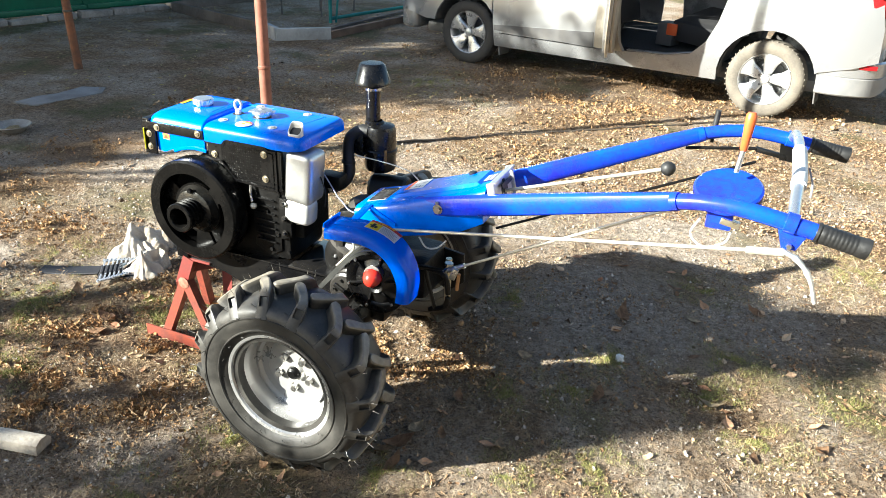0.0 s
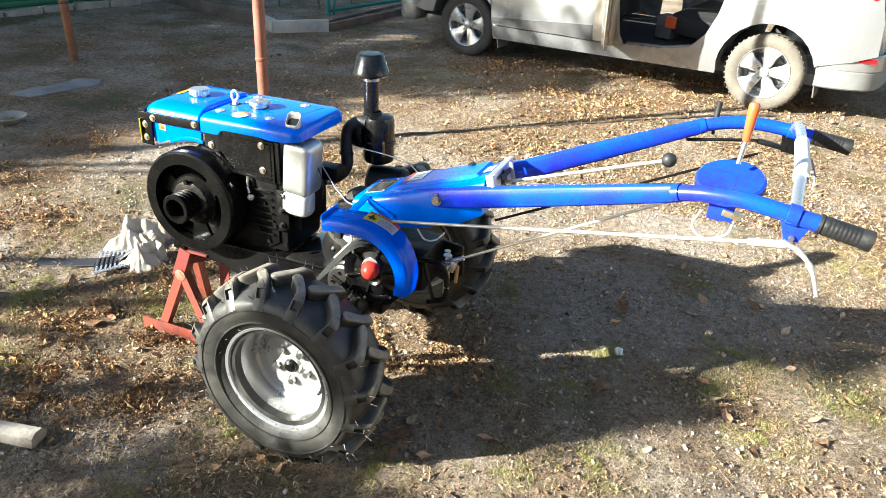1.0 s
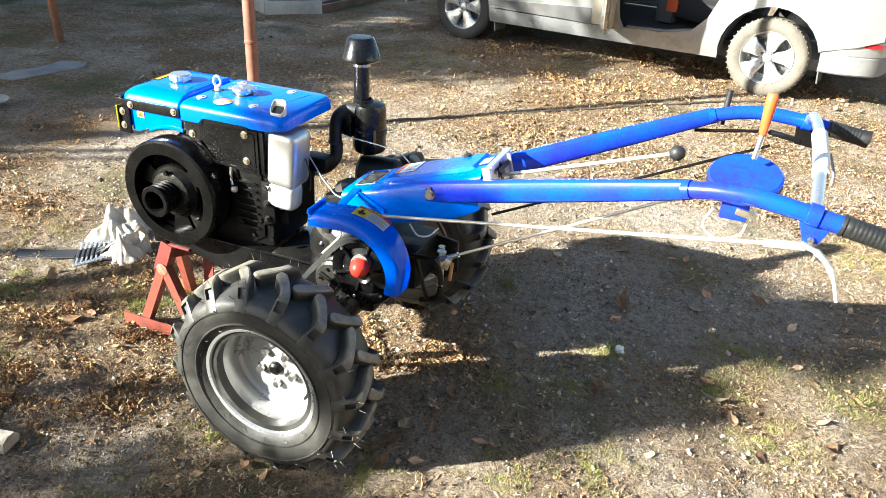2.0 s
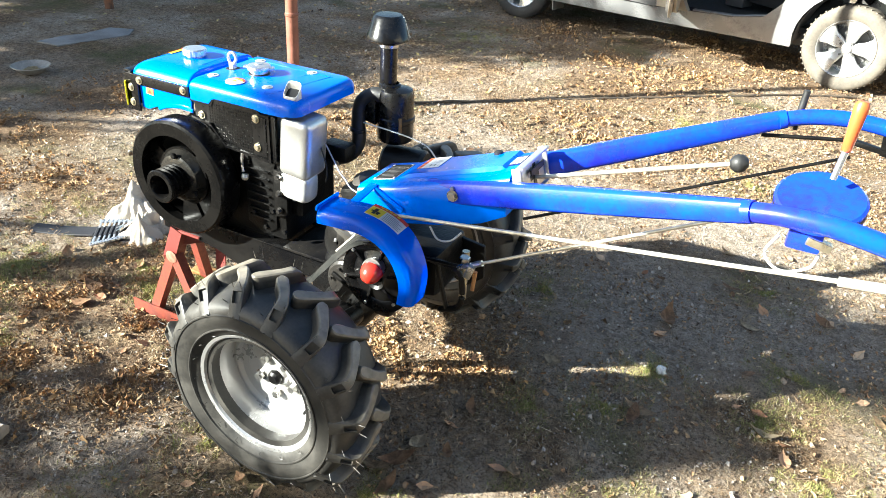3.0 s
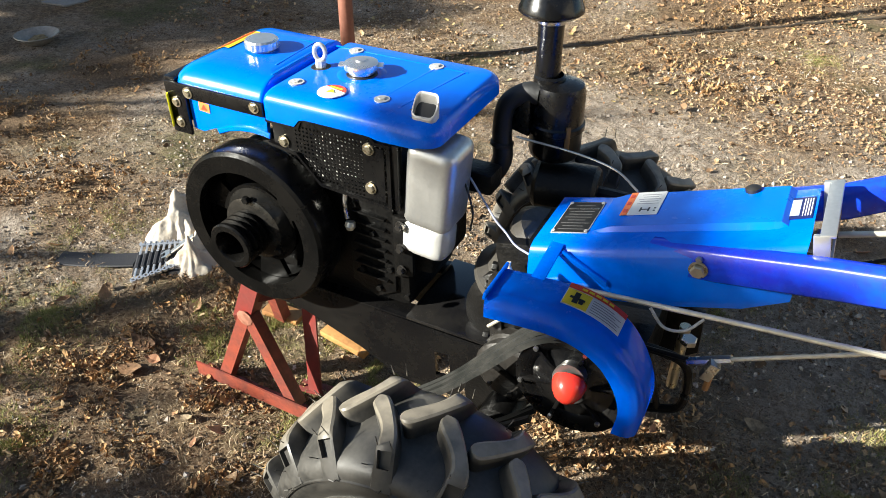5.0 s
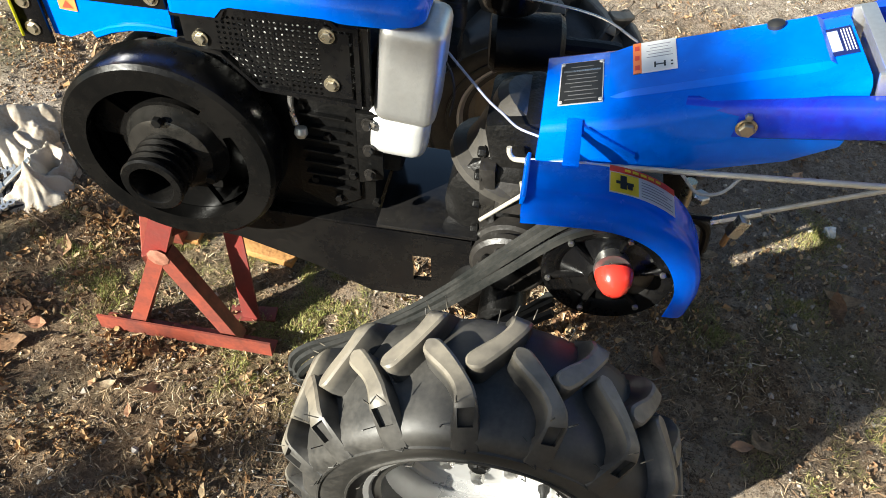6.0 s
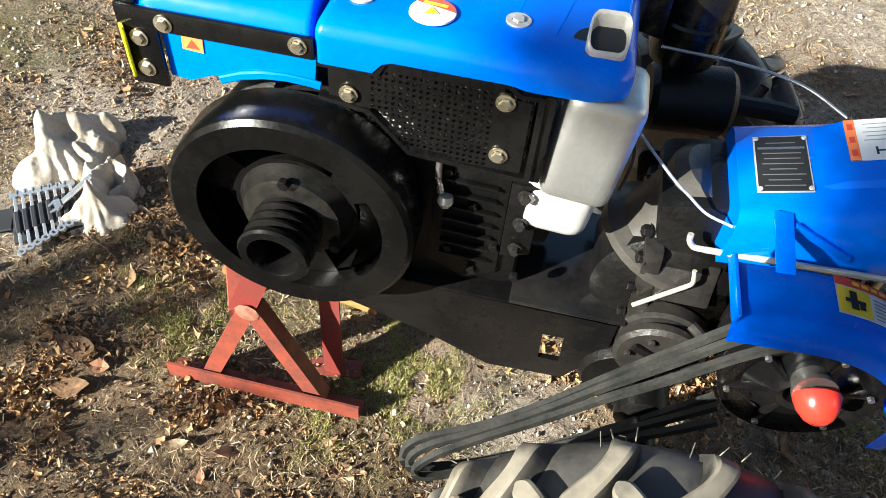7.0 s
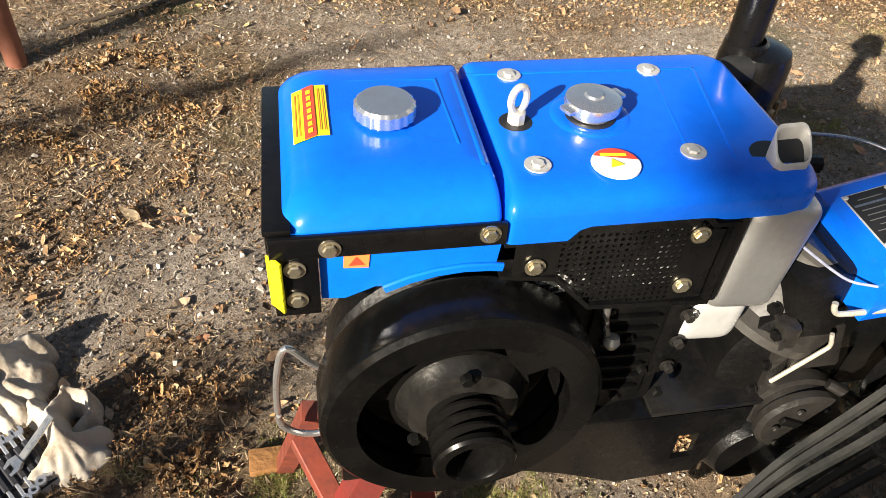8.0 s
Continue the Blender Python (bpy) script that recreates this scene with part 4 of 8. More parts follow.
def tank_patch(name, x0, x1, y0, y1, material, parent, lift, text=""):
    """A thin sticker that follows the fall of the tank's front."""
    b = bmesh.new()
    rows = []
    for k in range(9):
        x = x0 + (x1 - x0) * k / 8
        q = min(1.0, (x + 0.755) / 0.048)
        z = 0.934 - 0.044 * (1 - math.sqrt(1 - (1 - q) ** 2)) + 0.0036 * max(0.0, (q - 0.74) / 0.26) + lift
        rows.append([b.verts.new((x, y, z)) for y in (y0, y1)])
    for p, q in zip(rows, rows[1:]):
        b.faces.new((p[0], q[0], q[1], p[1]))
    return part(name, b, material, parent, text)


l1 = tank_patch("tank_label", -0.734, -0.693, 0.470, 0.578, M_YELLOW, tank, 0.0022, "yellow warning label with red stripe")
tank_patch("label_stripe", -0.721, -0.7075, 0.470, 0.578, M_LABRED, l1, 0.0032)
for k in range(7):
    tank_patch("label_line", -0.7165, -0.7115, 0.478 + 0.0135 * k, 0.4865 + 0.0135 * k, M_YELLOW, l1, 0.0042)
for k in range(2):
    tank_patch("label_line", -0.7030 + 0.005 * k, -0.7018 + 0.005 * k, 0.480, 0.568, M_ORANGE, l1, 0.0034)
    tank_patch("label_line", -0.7305 + 0.004 * k, -0.7295 + 0.004 * k, 0.480, 0.568, M_ORANGE, l1, 0.0034)
disc = part("round_label", lathe([(0, 0.0012), (0.028, 0.0022), (0.0285, 0)], (-0.380, 0.396, 0.9322), (0, 0, 1), 32), M_WHITE, cover, "round white label with red and yellow bands")
b = bmesh.new()
vs = [b.verts.new((-0.380 + 0.0275 * math.cos(t), 0.396 + 0.0275 * math.sin(t), 0.9348)) for t in [0.10 + k * (math.pi - 0.7) / 12 for k in range(13)]]
b.faces.new(vs)
part("label_band", b, M_LABRED, disc)
part("label_line", box((0.030, 0.0045, 0.0006), (-0.379, 0.4105, 0.9352), (0, 0, -6), 0), M_YELLOW, disc)
b = bmesh.new()
b.faces.new([b.verts.new((-0.380 + x, 0.396 + y, 0.9350)) for x, y in ((-0.009, -0.009), (0.009, -0.005), (-0.003, 0.008))])
part("pictogram", b, M_YELLOW, disc)
# front frame
ff = part("front_frame", box((0.016, 0.285, 0.105), (-0.762, 0.492, 0.845), bevel=0.004), M_BLACK, tractor, "black steel headlamp frame")
part("frame_rail", box((0.255, 0.008, 0.030), (-0.640, 0.347, 0.886), bevel=0.003), M_BLACK, ff)
part("frame_cheek", box((0.050, 0.007, 0.105), (-0.742, 0.348, 0.838), bevel=0.002), M_BLACK, ff)
part("frame_top", box((0.030, 0.285, 0.008), (-0.757, 0.492, 0.904), bevel=0.003), M_BLACK, ff)
part("reflector", box((0.004, 0.022, 0.074), (-0.763, 0.343, 0.838), (0, 0, 40), bevel=0.001), M_REFLY, ff, "yellow-green reflector strip")
part("reflector", box((0.004, 0.026, 0.085), (-0.772, 0.618, 0.842), bevel=0.001), M_REFLY, ff, "yellow-green reflector strip")
bolts(ff, [(-0.704, 0.343, 0.885), (-0.532, 0.343, 0.889), (-0.742, 0.344, 0.858), (-0.742, 0.344, 0.812)], (0, -1, 0), 0.008, 0.006, 0.012)
arch = [(-0.716, 0.874), (-0.716, 0.800), (-0.690, 0.797), (-0.655, 0.812)] + [(FX + 0.205 * math.cos(a), FZ + 0.205 * math.sin(a)) for a in (2.0, 1.85, 1.7, 1.55, 1.42)] + [(-0.513, 0.874)]
sp2 = part("side_panel", side_plate(arch, 0.354, 0.010, 0.0), M_BLUE, tractor, "blue side panel above the flywheel")
part("panel_lip", sweep([Vector((FX + 0.209 * math.cos(a), 0.352, FZ + 0.209 * math.sin(a))) for a in (2.05, 1.9, 1.75, 1.6, 1.45, 1.38)], rrect(0.012, 0.006, 0.002), None, (0, 1, 0)), M_BLUE, sp2)
lb = label_box("orange_label", (0.028, 0.0012, 0.020), (-0.676, 0.3530, 0.855), (0, 4, 0), M_LABOR, sp2, "small orange warning label")
b = bmesh.new()
b.faces.new([b.verts.new((-0.676 + x, 0.3518, 0.855 + z)) for x, z in ((-0.009, -0.006), (0.009, -0.006), (0, 0.007))])
part("pictogram", b, M_LABRED, lb)
# perforated screen
out = [(-0.505, 0.866), (-0.44, 0.866), (-0.43, 0.884), (-0.275, 0.884), (-0.262, 0.872), (-0.235, 0.872), (-0.235, 0.742), (-0.39, 0.752), (-0.44, 0.806), (-0.505, 0.818)]


def inside(x, z, poly):
    c = False
    for (x0, z0), (x1, z1) in zip(poly, poly[1:] + poly[:1]):
        if (z0 > z) != (z1 > z) and x < (x1 - x0) * (z - z0) / (z1 - z0) + x0:
            c = not c
    return c


pitch, verts, faces = 0.0088, [], []
seen = {}


def vtx(x, y, z):
    k = (round(x, 5), y, round(z, 5))
    if k not in seen:
        seen[k] = len(verts)
        verts.append(k)
    return seen[k]


for i in range(32):
    for j in range(18):
        x, z = -0.507 + pitch * i, 0.740 + pitch * j
        if not all(inside(x + dx, z + dz, out) for dx in (0, pitch) for dz in (0, pitch)):
            continue
        cx, cz, h = x + pitch / 2, z + pitch / 2, pitch / 2
        ring = [(cx + h * a, cz + h * c) for a, c in ((-1, -1), (0, -1), (1, -1), (1, 0), (1, 1), (0, 1), (-1, 1), (-1, 0))]
        hole = -0.445 < cx < -0.285 and cz < 0.872
        if hole:
            r = 0.0028
            inn = [(cx + r * math.cos(t), cz + r * math.sin(t)) for t in [math.pi * (1.25 + 0.25 * k) for k in range(8)]]
            for y in (0.350,):
                o = [vtx(a, y, c) for a, c in ring]
                q = [vtx(a, y, c) for a, c in inn]
                q2 = [vtx(a, y + 0.002, c) for a, c in inn]
                for k in range(8):
                    faces.append((o[k], o[(k + 1) % 8], q[(k + 1) % 8], q[k]))
                    faces.append((q[k], q[(k + 1) % 8], q2[(k + 1) % 8], q2[k]))
        else:
            faces.append([vtx(a, 0.350, c) for a, c in ring])
me = bpy.data.meshes.new("radiator_screen")
me.from_pydata(verts, [], faces)
me.materials.append(M_BLACK)
screen = new("radiator_screen", me)
screen.parent = tractor
screen.matrix_parent_inverse = tractor.matrix_basis.inverted()
tagged(screen, "black perforated steel radiator screen")
part("screen_frame", side_plate([(-0.512, 0.868), (-0.438, 0.868), (-0.428, 0.888), (-0.272, 0.888), (-0.258, 0.875), (-0.228, 0.875), (-0.228, 0.735), (-0.393, 0.746), (-0.445, 0.802), (-0.512, 0.812), (-0.512, 0.818), (-0.444, 0.808), (-0.391, 0.753), (-0.236, 0.743), (-0.236, 0.869), (-0.262, 0.869), (-0.276, 0.882), (-0.424, 0.882), (-0.434, 0.862), (-0.512, 0.862)], 0.347, 0.012), M_BLACK, screen)
part("radiator_core", box((0.24, 0.02, 0.13), (-0.36, 0.385, 0.815), bevel=0.002), mat("dusty_radiator_fins", (0.02, 0.02, 0.019), 0.6, 0.2, col2=(0.65, 0.65, 0.62), scale=120, fine=400, spread=(0.52, 0.64)), screen)
bolts(screen, [(-0.472, 0.348, 0.828), (-0.275, 0.349, 0.858), (-0.274, 0.349, 0.774)], (0, -1, 0), 0.0085, 0.007, 0.0125)
part("screen_side", box((0.02, 0.02, 0.14), (-0.225, 0.362, 0.805), bevel=0.003), M_BLACK, screen)
# white expansion tank beside the engine
res = part("coolant_pot", box((0.101, 0.106, 0.180), (-0.160, 0.410, 0.789), (0, 5, 0), 0.026, 5), M_ALU, tractor, "dull silver-white fuel filter pot with lower bowl", 60)
# paler copy of the pot's aluminium, with the bowl's sunlight in its colour
part("lower_bowl", box((0.106, 0.074, 0.096), (-0.183, 0.412, 0.660), (0, 4, 0), 0.033, 6), mat("sunlit_cast_bowl", (0.62, 0.62, 0.60), 0.42, 0.35, col2=(0.50, 0.50, 0.48), scale=14, bump=0.1, bump_scale=120, dist=0.003), res, "", 60)
part("bowl_neck", box((0.05, 0.06, 0.05), (-0.170, 0.42, 0.695), bevel=0.01), M_ALU, res)
part("bowl_drain", hex_bolt((-0.193, 0.405, 0.619), (0, 0, -1), 0.011, 0.012), M_ALU, res)
part("bowl_screw", hex_bolt((-0.220, 0.374, 0.686), (0, -1, 0.3), 0.006, 0.005), M_STEEL, res)

# air cleaner with its rain cap, at the far side
AX, AY, PX = -0.032, 0.705, -0.061
air = part("air_cleaner", lathe([(0, 0.735), (0.040, 0.735), (0.052, 0.742), (0.056, 0.755), (0.056, 0.800), (0.060, 0.804), (0.060, 0.816), (0.056, 0.820), (0.055, 0.885), (0.050, 0.900), (0.030, 0.907), (0, 0.908)], (AX, AY, 0), (0, 0, 1), 40), M_BLACK, tractor, "glossy black oil-bath air cleaner with rain cap")
part("pipe_hood", lathe([(0.034, 0.898), (0.033, 0.912), (0.028, 0.916)], (PX + 0.006, AY, 0), (0, 0, 1), 28), M_BLACK, air)
part("intake_pipe", lathe([(0.026, 0.905), (0.026, 1.03)], (PX, AY, 0), (0, 0, 1), 28), M_BLACK, air)
part("rain_cap", lathe([(0.024, 1.030), (0.030, 1.034), (0.058, 1.040), (0.065, 1.046), (0.065, 1.052), (0.061, 1.060), (0.046, 1.108), (0.038, 1.115), (0, 1.117)], (PX - 0.003, AY, 0), (0, 0, 1), 40), M_BLACK, air, "black domed rain cap")
part("cap_band", lathe([(0.0275, 1.022), (0.029, 1.024), (0.029, 1.032), (0.0275, 1.034)], (PX, AY, 0), (0, 0, 1), 28), M_STEEL, air)
part("elbow_hose", tube([(AX - 0.030, AY - 0.03, 0.880), (-0.092, 0.672, 0.880), (-0.128, 0.662, 0.850), (-0.134, 0.655, 0.790), (-0.128, 0.645, 0.725), (-0.155, 0.625, 0.682), (-0.215, 0.602, 0.664)], 0.022, None, 8, 16), M_GRIP, air, "black rubber intake elbow")
part("elbow_web", side_plate([(-0.112, 0.870), (-0.075, 0.875), (-0.075, 0.790), (-0.118, 0.800)], 0.655, 0.02, 0.004), M_BLACK, air)
part("hose_clamp", lathe([(0.0235, -0.006), (0.0255, -0.004), (0.0255, 0.004), (0.0235, 0.006)], (-0.132, 0.651, 0.765), (0.06, 0.12, 1), 24), M_GRIP, air)
part("hose_clamp", lathe([(0.0235, -0.006), (0.0255, -0.004), (0.0255, 0.004), (0.0235, 0.006)], (-0.185, 0.613, 0.672), (1, 0.38, 0.3), 24), M_STEEL, air)
part("bowl_catch", box((0.010, 0.007, 0.055), (AX + 0.040, AY - 0.042, 0.800), (0, 0, 45), 0.002), mat("brown_spring_clip", (0.25, 0.16, 0.07), 0.4, 0.5), air)
muff = part("silencer", lathe([(0, 0), (0.05, 0.0), (0.058, 0.01), (0.058, 0.13), (0.05, 0.14), (0, 0.14)], (-0.065, 0.70, 0.66), (1, 0.12, 0.0), 28), M_CAST, tractor, "black exhaust silencer drum")
part("silencer_pipe", tube([(0.065, 0.715, 0.66), (0.145, 0.72, 0.658), (0.185, 0.72, 0.655)], 0.018), M_CAST, muff)


# ---- steering column and handlebars ----
bm = bmesh.new()
stations = [(0.050, 0.362, 0.568, 0.640, 0.735), (0.165, 0.360, 0.566, 0.655, 0.768), (0.30, 0.359, 0.564, 0.688, 0.813), (0.42, 0.359, 0.562, 0.728, 0.853), (0.485, 0.362, 0.560, 0.765, 0.880)]
rows = []
for x, y0, y1, z0, z1 in stations:
    c = 0.020
    rows.append([bm.verts.new(p) for p in ((x, y0 + 0.006, z0), (x, y0, z0 + 0.02), (x, y0, z1 - c), (x, y0 + c * 0.35, z1 - c * 0.3), (x, y0 + c, z1), (x, y1 - c, z1), (x, y1 - c * 0.35, z1 - c * 0.3), (x, y1, z1 - c), (x, y1, z0 + 0.02), (x, y1 - 0.006, z0))])
for a, b in zip(rows, rows[1:]):
    for k in range(len(a)):
        bm.faces.new((a[k], a[(k + 1) % len(a)], b[(k + 1) % len(b)], b[k]))
bm.faces.new(rows[0][::-1])
bm.faces.new(rows[-1])
column = part("gear_cover", bm, M_BLUE, tractor, "blue sheet steel cover over the gear linkage", 50)
ridge = []
for x, z, h in ((0.148, 0.763, 0.0), (0.178, 0.7723, 0.009), (0.44, 0.8613, 0.010), (0.452, 0.866, 0.0)):
    ridge.append((x, z, h))
bm = bmesh.new()
rr = []
for x, z, h in ridge:
    rr.append([bm.verts.new(p) for p in ((x, 0.412, z - 0.006), (x, 0.422, z + h), (x, 0.544, z + h), (x, 0.554, z - 0.006))])
for a, b in zip(rr, rr[1:]):
    for k in range(3):
        bm.faces.new((a[k], a[k + 1], b[k + 1], b[k]))
bm.faces.new(rr[0][::-1])
bm.faces.new(rr[-1])
raised = part("raised_lid", bm, M_BLUE, column, "", 25)


def on_column(x, y, lift):
    """A place on the raised lid."""
    z = 0.7723 + (x - 0.178) / 0.262 * 0.089 + 0.0095 + lift
    return (x, y, z)


TILT_L = -math.degrees(math.atan2(0.090, 0.262))
PT = -math.degrees(math.atan2(0.033, 0.115))


def on_plate(x, y, lift):
    return (x, y, 0.735 + (x - 0.05) / 0.115 * 0.033 + lift)


np_ = part("name_plate", box((0.066, 0.112, 0.0015), on_plate(0.1055, 0.468, 0.0016), (0, PT, 0), 0.0), M_INK_HOLE, column, "black metal type plate with pale lines")
part("plate_rim", box((0.070, 0.116, 0.0010), on_plate(0.1055, 0.468, 0.0010), (0, PT, 0), 0.0), M_WASHER, np_)
for k in range(9):
    wd = (0.050, 0.040, 0.054, 0.034, 0.052, 0.046, 0.050, 0.060, 0.038)[k]
    part("plate_line", box((wd, 0.0042 if k == 7 else 0.0016, 0.0010), on_plate(0.1055, 0.422 + 0.0110 * k, 0.0022), (0, PT, 0), 0.0), M_STEEL if k == 7 else M_DIMINK, np_)
for sx in (-0.030, 0.030):
    for sy in (-0.052, 0.052):
        part("rivet", lathe([(0.0040, 0), (0.0034, 0.0018), (0, 0.0025)], on_plate(0.1055 + sx, 0.468 + sy, 0.0022), (-0.28, 0, 0.96), 8), M_WASHER, np_)
sh = part("shift_label", box((0.066, 0.085, 0.0012), on_column(0.2135, 0.5015, 0.001), (0, TILT_L, 0), 0.0), M_WHITE, raised, "white shift pattern label with orange band")
part("label_band", box((0.013, 0.085, 0.0014), on_column(0.1875, 0.5015, 0.0012), (0, TILT_L, 0), 0.0), M_LABOR, sh)
for k in range(3):
    part("label_mark", box((0.007, 0.012, 0.0014), on_column(0.1875, 0.474 + 0.027 * k, 0.0018), (0, TILT_L, 0), 0.0), M_LABRED, sh)
for sx, sy, lx, ly in ((0.213, 0.477, 0.0028, 0.015), (0.227, 0.477, 0.0028, 0.015), (0.220, 0.477, 0.013, 0.0026), (0.237, 0.472, 0.0035, 0.0035), (0.237, 0.481, 0.0035, 0.0035)):
    part("shift_mark", box((lx, ly, 0.0014), on_column(sx, sy, 0.0014), (0, TILT_L, 0), 0.0), M_INK_HOLE, sh)
for k in range(5):
    part("label_line", box(((0.040, 0.034, 0.040, 0.028, 0.036)[k], 0.0013, 0.0014), on_column(0.220, 0.499 + 0.0085 * k, 0.0014), (0, TILT_L, 0), 0.0), M_GREYINK, sh)
BT = -math.degrees(math.atan2(0.027, 0.065))


def on_rear(x, y, lift):
    return (x, y, 0.853 + (x - 0.42) / 0.065 * 0.027 + lift)


bl = part("blue_label", box((0.038, 0.070, 0.0012), on_rear(0.4625, 0.476, 0.0016), (0, BT, 0), 0.0), mat("dark_blue_label", (0.008, 0.014, 0.09), 0.4), column, "dark blue label with pale lines")
part("label_field", box((0.014, 0.052, 0.0014), on_rear(0.4555, 0.477, 0.0020), (0, BT, 0), 0.0), mat("pale_blue_print", (0.42, 0.50, 0.70), 0.45), bl)
for k in range(4):
    part("label_line", box((0.0014, 0.056, 0.0014), on_rear(0.4665 + 0.0036 * k, 0.477, 0.0020), (0, BT, 0), 0.0), M_WHITE, bl)
part("rubber_button", lathe([(0.013, 0), (0.013, 0.006), (0.008, 0.009), (0, 0.01)], on_column(0.385, 0.533, 0.0), (-0.3, 0, 1), 14), M_GRIP, raised)
# bright gate bracket at the rear of the cover
GY0 = 0.456
gate = part("gate_bracket", box((0.022, 0.182, 0.006), (0.505, GY0, 0.897), (0, -18, 0), 0.002), M_ALU, column, "bright cast gear gate bracket")
for s in (-1, 1):
    part("bracket_cheek", box((0.024, 0.008, 0.092), (0.508, GY0 + s * 0.088, 0.852), (0, -14, 0), 0.003), M_ALU, gate)
part("bracket_foot", box((0.030, 0.172, 0.008), (0.515, GY0, 0.804), (0, -14, 0), 0.002), M_ALU, gate)
part("gate_plate", box((0.004, 0.140, 0.075), (0.512, GY0, 0.852), (0, -14, 0), 0.001), M_ALU, gate)
# black bars stand in for the shade inside the gate's cutouts
for z, wd in ((0.872, 0.085), (0.850, 0.055), (0.832, 0.095)):
    part("gate_slot_shade", box((0.0045, wd, 0.014), (0.5135 + (0.852 - z) * -0.25, GY0 + 0.006, z), (0, -14, 0), 0.0), M_INK_HOLE, gate)
part("gate_slot_shade", box((0.0045, 0.016, 0.062), (0.5137, GY0 + 0.006, 0.852), (0, -14, 0), 0.0), M_INK_HOLE, gate)

# handlebars
for s in (-1, 1):
    root, mid = Vector((0.265, 0.388 if s < 0 else 0.533, 0.770)), Vector((0.53, 0.339 if s < 0 else 0.580, 0.846))
    band = Vector((1.030, YC + s * 0.302, 1.014))
    bar = part("handlebar", sweep([root, mid, mid.lerp(band, 0.33), mid.lerp(band, 0.66), band], rrect(0.034, 0.062, 0.008), scale=[1.0, 1.0, 0.95, 0.85, 0.72]), M_VIOLET, tractor, "violet-blue painted steel handlebar", 50)
    path = smooth_path([band - Vector((0.006, s * 0.002, 0.002)), band + Vector((0.03, s * 0.008, 0.008)), (1.10, YC + s * 0.320, 1.030), (1.17, YC + s * 0.332, 1.036), (1.25, YC + s * 0.342, 1.030), (1.345, YC + s * 0.347, 1.016)], 5)
    part("bent_tube", sweep(path, circle(0.0195, 16)), M_VIOLET, bar)
    part("tube_sleeve", sweep([band - Vector((0.01, s * 0.003, 0.0035)), band + Vector((0.006, s * 0.0018, 0.002))], circle(0.0228, 18)), M_VIOLET, bar)
    grip = []
    g0, g1 = Vector((1.335, YC + s * 0.3465, 1.018)), Vector((1.447, YC + s * 0.352, 1.000))
    prof = [(0.0, 0.0), (0.023, 0.0), (0.024, 0.006), (0.021, 0.010), (0.0225, 0.016)]
    for k in range(8):
        prof += [(0.0225, 0.020 + 0.009 * k), (0.0219, 0.022 + 0.009 * k), (0.0219, 0.024 + 0.009 * k), (0.0225, 0.026 + 0.009 * k)]
    prof += [(0.0235, 0.100), (0.024, 0.104), (0.0235, 0.112), (0.016, 0.1145), (0, 0.1145)]
    part("hand_grip", lathe(prof, g0, g1 - g0, 24), M_GRIP, bar, "ribbed black rubber grip")
    part("pivot_bolt", hex_bolt((0.342, 0.353 if s < 0 else 0.569, 0.789), (0, s, 0), 0.012, 0.011, 0.0155), M_ZINC, bar)
    part("stop_screw", hex_bolt((0.340, 0.355 if s < 0 else 0.567, 0.808), (0, s, 0), 0.006, 0.006), M_STEEL, bar)
cross = smooth_path([(1.285, YC - 0.340, 1.030), (1.287, YC - 0.26, 1.050), (1.293, YC - 0.12, 1.064), (1.293, YC + 0.12, 1.072), (1.287, YC + 0.26, 1.066), (1.285, YC + 0.340, 1.030)], 6)
xt = part("cross_tube", sweep(cross, circle(0.0135, 14)), M_CHROME, tractor, "bright bowed steel cross tube")
part("tube_wrap", sweep(smooth_path([(1.291, YC - 0.18, 1.059), (1.294, YC - 0.1, 1.066), (1.294, YC + 0.08, 1.071)], 6), circle(0.0185, 14)), M_WHITE, xt, "white taped middle of the tube")
for s in (-1, 1):
    part("tube_clamp", lathe([(0.0195, -0.014), (0.024, -0.012), (0.024, 0.012), (0.0195, 0.014)], (1.283, YC + s * 0.344, 1.027), (1, s * 0.05, -0.14), 18), M_VIOLET, xt)

# throttle drum behind one bar
drum = part("throttle_drum", lathe([(0, 0), (0.074, 0), (0.079, 0.004), (0.079, 0.026), (0.074, 0.030), (0, 0.030)], (1.138, 0.217, 1.062), (0.06, 0.30, -1), 40), M_VIOLET, tractor, "round blue throttle quadrant with orange lever")
# black band stands in for the shade inside the lever slot
part("drum_slot_shade", lathe([(0.0796, 0.011), (0.0796, 0.019)], (1.138, 0.217, 1.062), (0.06, 0.30, -1), 40), M_INK_HOLE, drum)
part("drum_bracket", box((0.06, 0.030, 0.07), (1.133, 0.197, 0.998), (0, 0, 0), 0.006), M_VIOLET, drum)
part("drum_clamp", box((0.045, 0.02, 0.016), (1.158, 0.187, 0.984), (0, 10, 0), 0.003), M_ZINC, drum)
lv = part("throttle_lever", rod((1.147, 0.227, 1.095), (1.153, 0.238, 1.156), 0.006), M_CHROME, drum)
part("lever_grip", lathe([(0.006, 0), (0.009, 0.004), (0.0125, 0.07), (0.0125, 0.084), (0.009, 0.09), (0, 0.091)], (1.152, 0.236, 1.146), (0.02, 0.12, 1), 18), M_ORANGE, lv, "orange plastic lever handle")
part("control_wire", tube([(1.09, 0.205, 0.975), (1.075, 0.205, 0.93), (1.11, 0.20, 0.905), (1.155, 0.20, 0.925), (1.165, 0.20, 0.955)], 0.0032), M_TRANSP, drum, "pale looped control cable")
